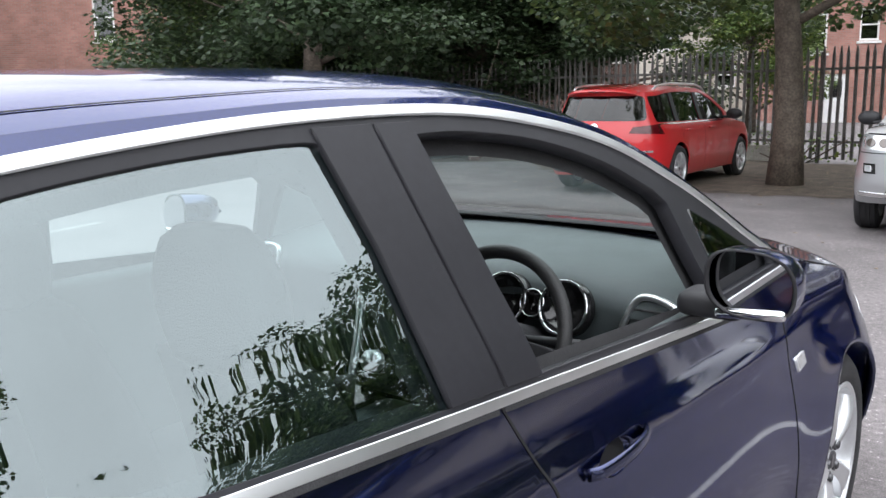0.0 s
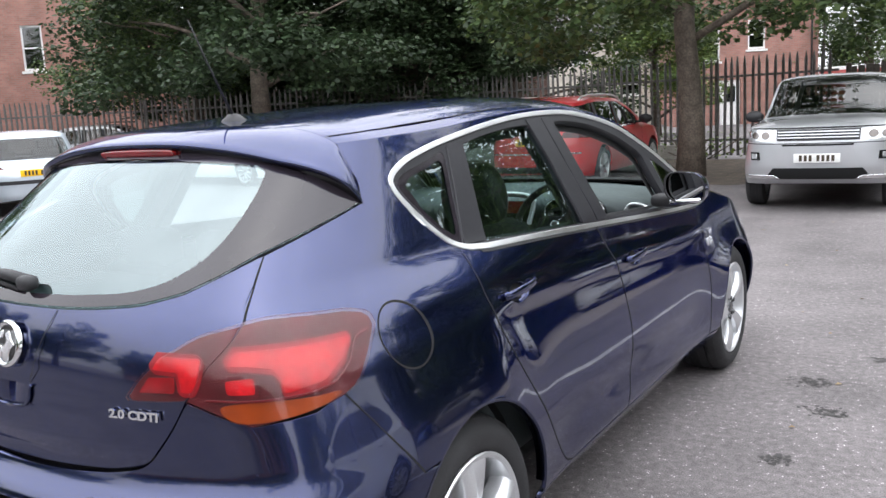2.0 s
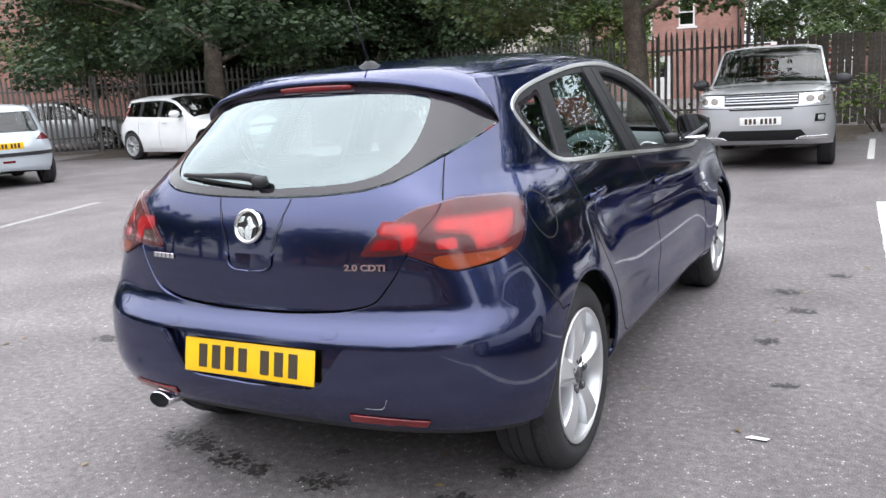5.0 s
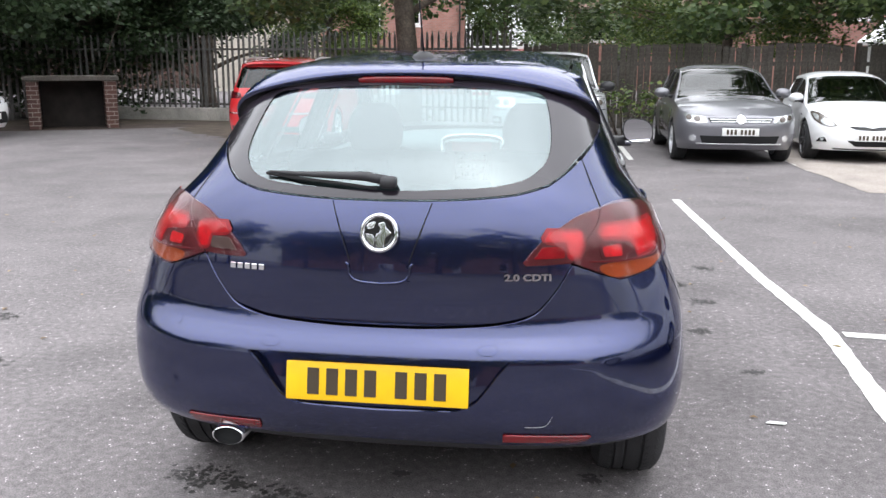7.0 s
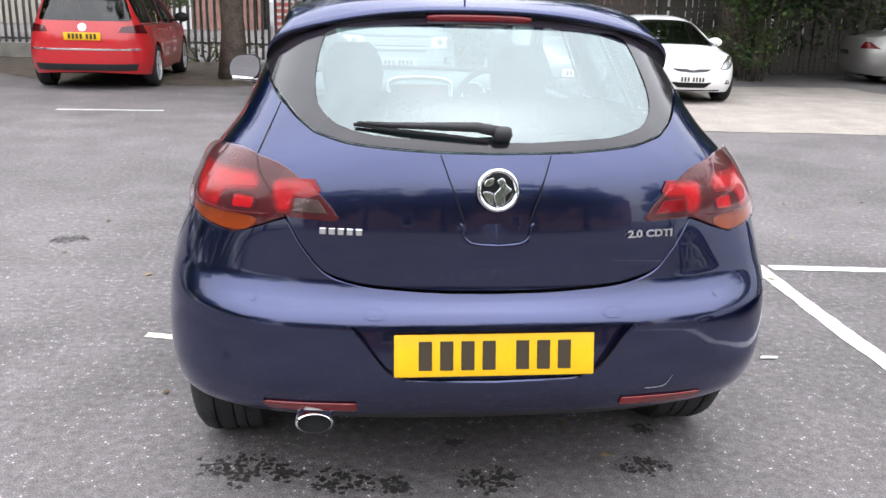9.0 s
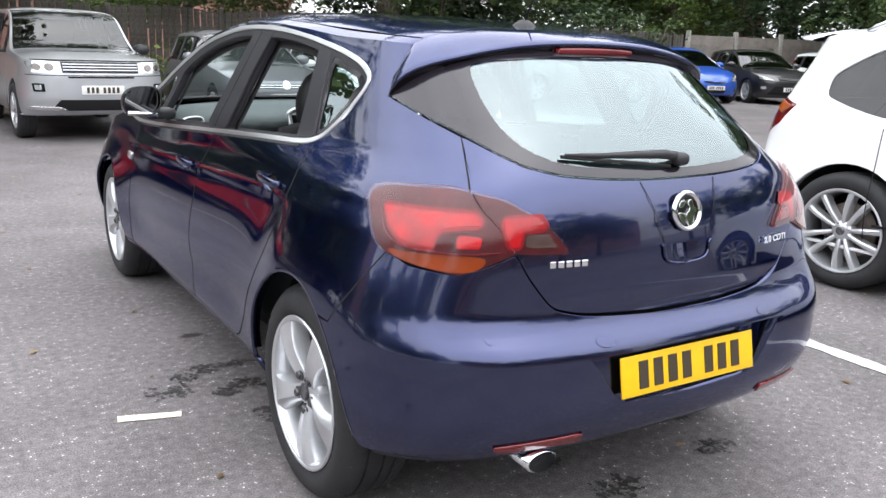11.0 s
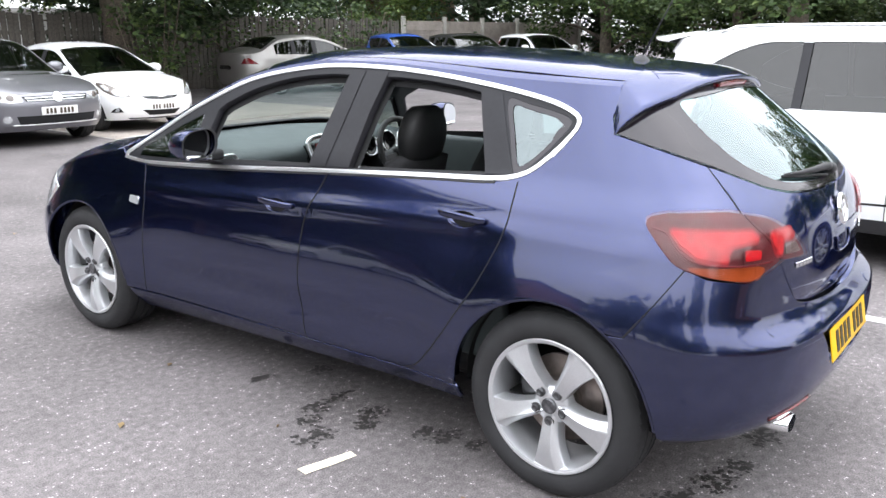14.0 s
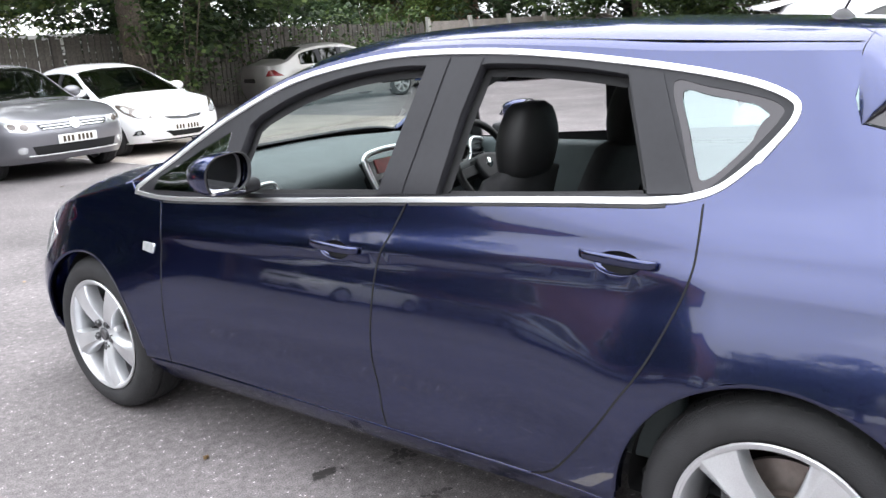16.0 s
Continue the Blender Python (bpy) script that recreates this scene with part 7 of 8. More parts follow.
PANE = glass("house_window_pane", (0.25, 0.27, 0.28), 0.12)
ROOM_SHADE = material("room_shade_dark", (0.05, 0.05, 0.055), 0.9, vary=0.2, noise_scale=1.5)
RENDERED = material("cream_render", (0.55, 0.52, 0.45), 0.9, vary=0.12, noise_scale=2, fine=0.1, bump=0.3, bump_scale=60)
SOIL = material("leaf_litter_soil", (0.10, 0.078, 0.06), 0.95, vary=0.35, noise_scale=4, fine=0.5, fine_scale=45, bump=0.9, bump_scale=60)
WHITE_SHEET = material("white_sheet_cladding", (0.82, 0.82, 0.80), 0.6, vary=0.06, noise_scale=2)


def brick_mat(name, a, b):
    m = material(name, a, 0.9)
    nt = m.node_tree
    p = nt.nodes["Principled BSDF"]
    co = nt.nodes.new("ShaderNodeTexCoord")
    mp = nt.nodes.new("ShaderNodeMapping")
    mp.inputs["Rotation"].default_value = (radians(90), 0, 0)
    nt.links.new(co.outputs["Object"], mp.inputs["Vector"])
    br = nt.nodes.new("ShaderNodeTexBrick")
    br.inputs["Scale"].default_value = 1.0
    br.inputs["Brick Width"].default_value, br.inputs["Row Height"].default_value, br.inputs["Mortar Size"].default_value = 0.225, 0.075, 0.006
    br.inputs["Color1"].default_value, br.inputs["Color2"].default_value, br.inputs["Mortar"].default_value = (*a, 1), (*b, 1), (0.30, 0.26, 0.23, 1)
    nt.links.new(mp.outputs[0], br.inputs["Vector"])
    n = nt.nodes.new("ShaderNodeTexNoise")
    n.inputs["Scale"].default_value, n.inputs["Detail"].default_value = 1.1, 6
    nt.links.new(co.outputs["Object"], n.inputs["Vector"])
    r = nt.nodes.new("ShaderNodeMapRange")
    for i, q in enumerate((0.3, 0.7, 0.78, 1.2)):
        r.inputs[i + 1].default_value = q
    nt.links.new(n.outputs[0], r.inputs[0])
    x = nt.nodes.new("ShaderNodeMix")
    x.data_type, x.blend_type = "RGBA", "MULTIPLY"
    x.inputs[0].default_value = 1.0
    nt.links.new(br.outputs[0], x.inputs[6])
    nt.links.new(r.outputs[0], x.inputs[7])
    nt.links.new(x.outputs[2], p.inputs["Base Color"])
    k = nt.nodes.new("ShaderNodeBump")
    k.inputs["Strength"].default_value, k.inputs["Distance"].default_value = 0.5, 0.01
    k.invert = True
    nt.links.new(br.outputs["Fac"], k.inputs["Height"])
    nt.links.new(k.outputs[0], p.inputs["Normal"])
    return m


BRICK = brick_mat("red_brick", (0.42, 0.205, 0.165), (0.34, 0.165, 0.135))
# the red brick again, darkened to hold the shade of the trees
BRICK_SHADED = brick_mat("shade_darkened_brick", (0.11, 0.055, 0.045), (0.08, 0.042, 0.036))


def leaf_mat(name, color, yellow):
    m = bpy.data.materials.new(name)
    m.use_nodes = True
    nt = m.node_tree
    nt.nodes.clear()
    out = nt.nodes.new("ShaderNodeOutputMaterial")
    mix = nt.nodes.new("ShaderNodeMixShader")
    mix.inputs[0].default_value = 0.30
    dif = nt.nodes.new("ShaderNodeBsdfPrincipled")
    dif.inputs["Roughness"].default_value = 0.5
    dif.inputs["Specular IOR Level"].default_value = 0.35
    tr = nt.nodes.new("ShaderNodeBsdfTranslucent")
    geo = nt.nodes.new("ShaderNodeNewGeometry")
    ramp = nt.nodes.new("ShaderNodeValToRGB")
    ramp.color_ramp.elements[0].color = (*[c * 0.55 for c in color], 1)
    ramp.color_ramp.elements[1].color = (*yellow, 1)
    e = ramp.color_ramp.elements.new(0.55)
    e.color = (*color, 1)
    nt.links.new(geo.outputs["Random Per Island"], ramp.inputs[0])
    nt.links.new(ramp.outputs[0], dif.inputs["Base Color"])
    nt.links.new(ramp.outputs[0], tr.inputs[0])
    nt.links.new(dif.outputs[0], mix.inputs[1])
    nt.links.new(tr.outputs[0], mix.inputs[2])
    nt.links.new(mix.outputs[0], out.inputs[0])
    return m


LEAF = leaf_mat("green_leaves", (0.070, 0.118, 0.040), (0.145, 0.195, 0.062))
LEAF_DARK = leaf_mat("dark_green_leaves", (0.036, 0.064, 0.028), (0.055, 0.085, 0.035))
LEAF_FRESH = leaf_mat("fresh_green_leaves", (0.10, 0.16, 0.04), (0.20, 0.25, 0.06))


def leaves(rng, clumps, per, size, droop=0.35):
    """Many small folded leaves round clump centres (x, y, z, radius)."""
    v, f = [], []
    for cx, cy, cz, cr in clumps:
        n = int(per * (cr / 0.7) ** 2)
        d = rng.normal(size=(n, 3))
        d /= np.linalg.norm(d, axis=1, keepdims=True)
        rad = cr * rng.uniform(0.35, 1.0, n) ** 0.6
        pos = np.array([cx, cy, cz]) + d * rad[:, None] * np.array([1, 1, 0.62])
        for p, o in zip(pos, d):
            s = size * rng.uniform(0.6, 1.3)
            a = rng.uniform(0, 2 * math.pi)
            ax = np.array([math.cos(a), math.sin(a), -droop * rng.uniform(0.2, 1.4)])
            ax /= np.linalg.norm(ax)
            up = o * 0.6 + np.array([0, 0, 0.8]) + rng.normal(size=3) * 0.35
            sd = np.cross(ax, up)
            sd /= max(1e-6, np.linalg.norm(sd))
            nn = np.cross(sd, ax)
            k = len(v)
            v += [p, p + ax * s * 0.45 + sd * s * 0.42 + nn * s * 0.08, p + ax * s, p + ax * s * 0.45 - sd * s * 0.42 + nn * s * 0.08]
            f += [(k, k + 1, k + 2), (k, k + 2, k + 3)]
    return v, f


def tree_mesh(seed, height, trunk_r, crown_low, spread, per=95, size=0.17, clump=0.75, count=75, hang=0):
    """Trunk with limbs, and a crown of leaf clumps along and beyond the limbs. Returns two meshes."""
    rng = np.random.default_rng(seed)
    parts, tips = [], []
    pts = [(0.05 * rng.normal(), 0.05 * rng.normal(), height * 0.72 * k / 7) for k in range(8)]
    pts[0] = (0, 0, -0.1)
    parts.append(tube(pts, trunk_r, 12, [1.45, 1.05, 0.95, 0.88, 0.75, 0.6, 0.42, 0.22]))
    for k in range(13):
        z0 = crown_low + (height * 0.68 - crown_low) * (k / 12) ** 0.9
        a = k * 2.4 + rng.uniform(-0.4, 0.4)
        ln = spread * rng.uniform(0.65, 1.05) * (1 - 0.45 * k / 12)
        e = np.array([math.cos(a) * ln, math.sin(a) * ln, z0 + ln * rng.uniform(0.1, 0.5)])
        b = np.array([0, 0, z0])
        mid = (b + e) / 2 + np.array([0, 0, 0.25 * ln * rng.uniform(0.1, 0.6)]) + rng.normal(size=3) * 0.12
        parts.append(tube(spline([b, mid, e], 4), trunk_r * 0.36, 7, [1 - 0.09 * q for q in range(9)]))
        for q in range(3):
            s = b + (e - b) * (0.45 + 0.2 * q)
            e2 = s + np.array([math.cos(a + (q - 1) * 0.9), math.sin(a + (q - 1) * 0.9), rng.uniform(-0.1, 0.5)]) * ln * 0.4
            parts.append(tube([s, (s + e2) / 2 + rng.normal(size=3) * 0.06, e2], trunk_r * 0.13, 5, [1, 0.7, 0.3]))
            tips.append(e2)
        tips.append(e)
    cl = []
    for _ in range(count):
        t = tips[rng.integers(len(tips))]
        p = t + rng.normal(size=3) * np.array([0.55, 0.55, 0.42]) * clump * 1.2
        cl.append((*p[:2], max(p[2], crown_low - 0.5), clump * rng.uniform(0.55, 1.15)))
    for _ in range(hang):
        a, q = rng.uniform(0, 6.28), spread * rng.uniform(0.25, 1.0)
        cl.append((math.cos(a) * q, math.sin(a) * q, crown_low + rng.uniform(0.25, 1.6) - 0.10 * q, clump * rng.uniform(0.55, 1.0)))
    for _ in range(count // 3):
        a, q = rng.uniform(0, 6.28), rng.uniform(0, 1) ** 0.5
        cl.append((math.cos(a) * spread * 0.6 * q, math.sin(a) * spread * 0.6 * q, height * rng.uniform(0.6, 0.98), clump * rng.uniform(0.6, 1.1)))
    return to_mesh("trunk", *join(*parts)), to_mesh("crown", *leaves(rng, cl, per, size))


TREE_KINDS = {}


def tree(kind, x, y, turn, scale, label, leaf=None, sz=1.0):
    trunk_me, crown_me = TREE_KINDS[kind]
    if leaf is not None:
        key = (kind, leaf.name)
        if key not in TREE_KINDS:
            c = crown_me.copy()
            c.materials.clear()
            c.materials.append(leaf)
            TREE_KINDS[key] = c
        crown_me = TREE_KINDS[key]
    t = thing("tree", label, "tree", pose(x, y, float(rise(x, y)), 0, 0, turn) @ Matrix.Diagonal((scale, scale, scale * sz, 1)), "trees round the car park")
    part("trunk", trunk_me, BARK, t)
    part("crown", crown_me, LEAF, t)
    return t


def plant_trees():
    TREE_KINDS["maple"] = tree_mesh(3, 8.6, 0.20, 2.35, 4.3, 190, 0.125, 0.8, 110, 60)
    TREE_KINDS["wide"] = tree_mesh(8, 9.5, 0.24, 2.2, 4.6, 180, 0.135, 0.85, 120, 55)
    TREE_KINDS["dense"] = tree_mesh(15, 9.0, 0.22, 0.8, 3.2, 170, 0.15, 0.9, 120)
    for k in ("maple", "wide", "dense"):
        TREE_KINDS[k][0].materials.append(BARK)
        TREE_KINDS[k][1].materials.append(LEAF)
    tree("maple", -2.45, 13.3, 20, 1.0, "broad maple with a thick bare trunk beside the fence")
    tree("wide", -13.7, 14.5, 70, 1.0, "broad leafy tree overhanging the steel fence", LEAF_DARK)
    tree("maple", -19.2, 17.2, 160, 0.95, "leafy tree beside the brick house")
    dark = "dense dark green tree behind the fence"
    for x, y, a, s in ((-18.5, 20.5, 10, 1.0), (-14.5, 21.5, 80, 1.1), (-20.7, 19.2, 200, 1.05), (-16.5, 25.5, 300, 1.2), (-12.5, 19.6, 120, 1.0), (-9.6, 20.6, 250, 0.9)):
        tree("dense", x, y, a, s, dark, LEAF_DARK)
    tree("dense", -8.4, 29.5, 30, 0.72, "young fresh green tree in a garden", LEAF_FRESH)
    tree("dense", -2.6, 43.0, 70, 1.0, "leafy tree beyond the striped cabin", LEAF)
    tree("wide", 2.8, 30.0, 130, 0.9, "leafy tree behind the board fence")
    tree("maple", 4.6, 20.5, 210, 0.75, "small yellow-green tree behind the board fence", LEAF_FRESH)
    tree("wide", 8.3, 16.3, 15, 1.15, "leafy tree with ivy beside the parked saloon")
    tree("dense", 11.5, 18.5, 100, 1.2, "dark bushy tree behind the saloon", LEAF_DARK)
    for x, y, a, s in ((22, 30, 0, 1.7), (27, 26, 60, 1.9), (31, 22, 120, 1.9), (34, 17, 200, 1.8), (36, 11, 300, 1.6), (38, 5, 30, 1.4)):
        tree("dense", x, y, a, s, "tall leafy tree beyond the far fence", LEAF)
    tree("maple", 25.5, 23.5, 90, 0.7, "fresh green tree beyond the far fence", LEAF_FRESH)
    # behind and beside the camera: trees, mostly unseen, added for paint and glass to mirror
    for x, y, a, s, k in ((17, 4, 20, 1.0, "wide"), (19, -4, 80, 1.0, "maple"), (16, -12, 130, 1.0, "wide"), (6, -20, 10, 1.1, "wide"), (-6, -22, 200, 1.0, "maple"), (-17, -16, 100, 1.1, "wide"), (-22, -5, 40, 1.0, "dense"), (-24, 3, 140, 1.0, "wide"), (-27, -2, 15, 1.0, "dense"), (-28, 6, 75, 1.0, "dense"), (-26, -10, 135, 1.0, "dense"), (-21, -10, 10, 1.0, "dense"), (-22, -17, 50, 1.0, "dense"), (-29, -16, 95, 1.1, "dense"), (-31, 10, 220, 1.1, "dense"), (0, -24, 160, 1.0, "dense"), (11, -22, 300, 1.0, "dense"), (-12, -24, 65, 1.0, "dense"), (27, 8.5, 10, 0.9, "dense"), (29, 4, 75, 1.0, "dense"), (28, -1, 140, 0.95, "dense"), (29, -7, 205, 1.0, "dense"), (26, -13, 270, 1.0, "dense"), (21, -19, 330, 1.0, "dense"), (25, 12.5, 310, 0.9, "dense")):
        tree(k, x, y, a, s, "broad leafy tree added at the edge of the car park")


def shrub(name, x, y, z, sx, sy, sz, seed, label, leaf, per=60, size=0.11):
    """A low mass of leaves on thin stems."""
    rng = np.random.default_rng(seed)
    cl = [(x + sx * rng.uniform(-1, 1), y + sy * rng.uniform(-1, 1), z + sz * rng.uniform(0.1, 1), rng.uniform(0.28, 0.5)) for _ in range(int(26 * sx * sy * sz) + 14)]
    t = thing(name, label, "shrub")
    for c in cl[:14]:
        part("stem", tube([(c[0] * 0.3 + x * 0.7, c[1] * 0.3 + y * 0.7, z - 0.1), (c[0], c[1], c[2])], 0.014, 5), BARK, t)
    part("foliage", leaves(rng, cl, per, size), leaf, t)
    return t


def palisade(points, height=2.2):
    """Steel palisade: posts, two rails and pointed W-section pales, on the line of points."""
    pale_out = [(-0.032, 0), (-0.032, height - 0.16), (-0.012, height - 0.03), (0, height), (0.012, height - 0.03), (0.032, height - 0.16), (0.032, 0)]
    v, f = [], []
    for a, b in pale_out:
        v += [(a, -0.012 if abs(a) < 0.02 else 0.012, b), (a, -0.009 if abs(a) < 0.02 else 0.015, b)]
    col = lambda x, y: [(x, y, 0.08), (x, y, height - 0.16), (x * 0.38, y * 0.7, height - 0.03)]
    sec = [(-0.034, 0.014), (-0.015, -0.012), (0, -0.005), (0.015, -0.012), (0.034, 0.014), (0.03, 0.017), (0.0, 0.0), (-0.03, 0.017)]
    rings = [[(x, y, 0.08) for x, y in sec], [(x, y, height - 0.17) for x, y in sec], [(x * 0.25, y, height - 0.01) for x, y in sec], [(x * 0.03, y, height) for x, y in sec]]
    pale = to_mesh("pale", *loft(rings))
    pale.materials.append(STEEL)
    post = bpy.data.meshes.new("post")
    b = box(0, 0.06, height / 2 - 0.05, 0.07, 0.05, height - 0.1, 0.006, 1)
    b.to_mesh(post)
    b.free()
    post.materials.append(STEEL)
    fence = thing("palisade_fence", "weathered grey steel palisade fence with pointed pales", "fence", kind="structure")
    n = 0
    for (x0, y0), (x1, y1) in zip(points, points[1:]):
        d = Vector((x1 - x0, y1 - y0))
        L = d.length
        d.normalize()
        ang = math.degrees(math.atan2(d.y, d.x))
        for k in range(int(L / 0.152)):
            s = (k + 0.5) * 0.152
            x, y = x0 + d.x * s, y0 + d.y * s
            q = part("pale", pale, STEEL, fence)
            q.matrix_basis = pose(x, y, float(rise(x, y)), random.uniform(-0.6, 0.6), random.uniform(-0.7, 0.7), ang)
            n += 1
        for k in range(int(L / 2.75) + 1):
            s = min(L, k * 2.75)
            x, y = x0 + d.x * s, y0 + d.y * s
            q = part("post", post, STEEL, fence)
            q.matrix_basis = pose(x, y, float(rise(x, y)), 0, 0, ang)
        for z in (0.42, height - 0.42):
            m = pose((x0 + x1) / 2, (y0 + y1) / 2, float(rise((x0 + x1) / 2, (y0 + y1) / 2)), 0, 0, ang)
            bm = box(0, 0.035, z, L, 0.05, 0.05, 0.004, 1)
            bmesh.ops.transform(bm, matrix=m, verts=bm.verts)
            part("rail", bm, STEEL, fence)
    return fence


def board_fence(x0, y0, x1, y1, height=1.85):
    """Close vertical boards with uneven tops, posts and two rails behind."""
    d = Vector((x1 - x0, y1 - y0))
    L = d.length
    d.normalize()
    ang = math.degrees(math.atan2(d.y, d.x))
    fence = thing("board_fence", "weathered dark timber board fence", "fence", kind="structure")
    meshes = []
    for k in range(4):
        bm = box(0, 0, height / 2, 0.125, 0.022, height, 0.005, 1)
        me = bpy.data.meshes.new("board")
        bm.to_mesh(me)
        bm.free()
        me.materials.append(TIMBER)
        meshes.append(me)
    for k in range(int(L / 0.14)):
        s = (k + 0.5) * 0.14
        x, y = x0 + d.x * s, y0 + d.y * s
        q = part("board", meshes[k % 4], TIMBER, fence)
        arch = 0.10 * math.sin(math.pi * ((s % 2.4) / 2.4))
        q.matrix_basis = pose(x, y, float(rise(x, y)) + random.uniform(-0.02, 0.02) + arch - 0.05, random.uniform(-1, 1), random.uniform(-0.9, 0.9), ang + random.uniform(-3, 3))
    for k in range(int(L / 2.4) + 1):
        s = min(L, k * 2.4)
        x, y = x0 + d.x * s, y0 + d.y * s
        p = part("post", box(x, y, float(rise(x, y)) + height / 2 + 0.03, 0.10, 0.10, height + 0.02, 0.01, 1), TIMBER, fence)
    for z in (0.4, 1.45):
        bm = box(0, 0.04, z, L, 0.05, 0.09, 0.005, 1)
        bmesh.ops.transform(bm, matrix=pose((x0 + x1) / 2, (y0 + y1) / 2, 0.0, 0, 0, ang), verts=bm.verts)
        part("rail", bm, TIMBER, fence)
    return fence


def panel_fence(x0, y0, x1, y1, height=1.9):
    """Concrete posts with timber panels between them."""
    d = Vector((x1 - x0, y1 - y0))
    L = d.length
    d.normalize()
    ang = math.degrees(math.atan2(d.y, d.x))
    fence = thing("panel_fence", "grey panel fence with pale concrete posts", "fence", kind="structure")
    n = int(L / 1.9)
    pm = material("grey_timber_panel", (0.26, 0.23, 0.205), 0.85, vary=0.25, noise_scale=3, fine=0.2, fine_scale=40, bump=0.4, bump_scale=50)
    for k in range(n + 1):
        x, y = x0 + d.x * k * 1.9, y0 + d.y * k * 1.9
        z = float(rise(x, y))
        part("post", box(x, y, z + height / 2 + 0.05, 0.13, 0.13, height + 0.1, 0.012, 1, rot=Matrix.Rotation(radians(ang), 4, "Z")), CONCRETE, fence)
        if k < n:
            bm = bmesh.new()
            for q in range(12):
                box(0, 0.012 * (q % 2), 0.12 + q * (height - 0.1) / 12, 1.76, 0.02, (height - 0.1) / 12 + 0.015, 0.004, 1, bm)
            bmesh.ops.transform(bm, matrix=pose(x + d.x * 0.95, y + d.y * 0.95, z, 0, 0, ang), verts=bm.verts)
            part("panel", bm, pm, fence)
    return fence


def sash_window(parent, x, z, w, h, y=0.0, frame_mat=None):
    """A white sash window in a wall that faces -y: frame, bars, two panes, stone sill."""
    frame_mat = frame_mat or UPVC
    bm = bmesh.new()
    for sx in (-1, 1):
        box(x + sx * (w / 2 - 0.035), y - 0.02, z, 0.07, 0.09, h, 0.008, 1, bm)
    for zz, hh in ((z + h / 2 - 0.035, 0.07), (z - h / 2 + 0.045, 0.09), (z, 0.06)):
        box(x, y - 0.022, zz, w, 0.09, hh, 0.008, 1, bm)
    win = part("window", bm, frame_mat, parent, "white framed sash window")
    for zz in (z + h / 4, z - h / 4):
        part("pane", box(x, y + 0.005, zz, w - 0.12, 0.008, h / 2 - 0.08, 0), PANE, win)
    part("sill", box(x, y - 0.06, z - h / 2 - 0.06, w + 0.2, 0.18, 0.10, 0.01, 1), UPVC, win)
    # dark panel close behind the panes, coloured as the unlit room's shade
    part("room_shade_panel", box(x, y + 0.14, z, w - 0.08, 0.02, h - 0.08, 0), ROOM_SHADE, win)
    return win


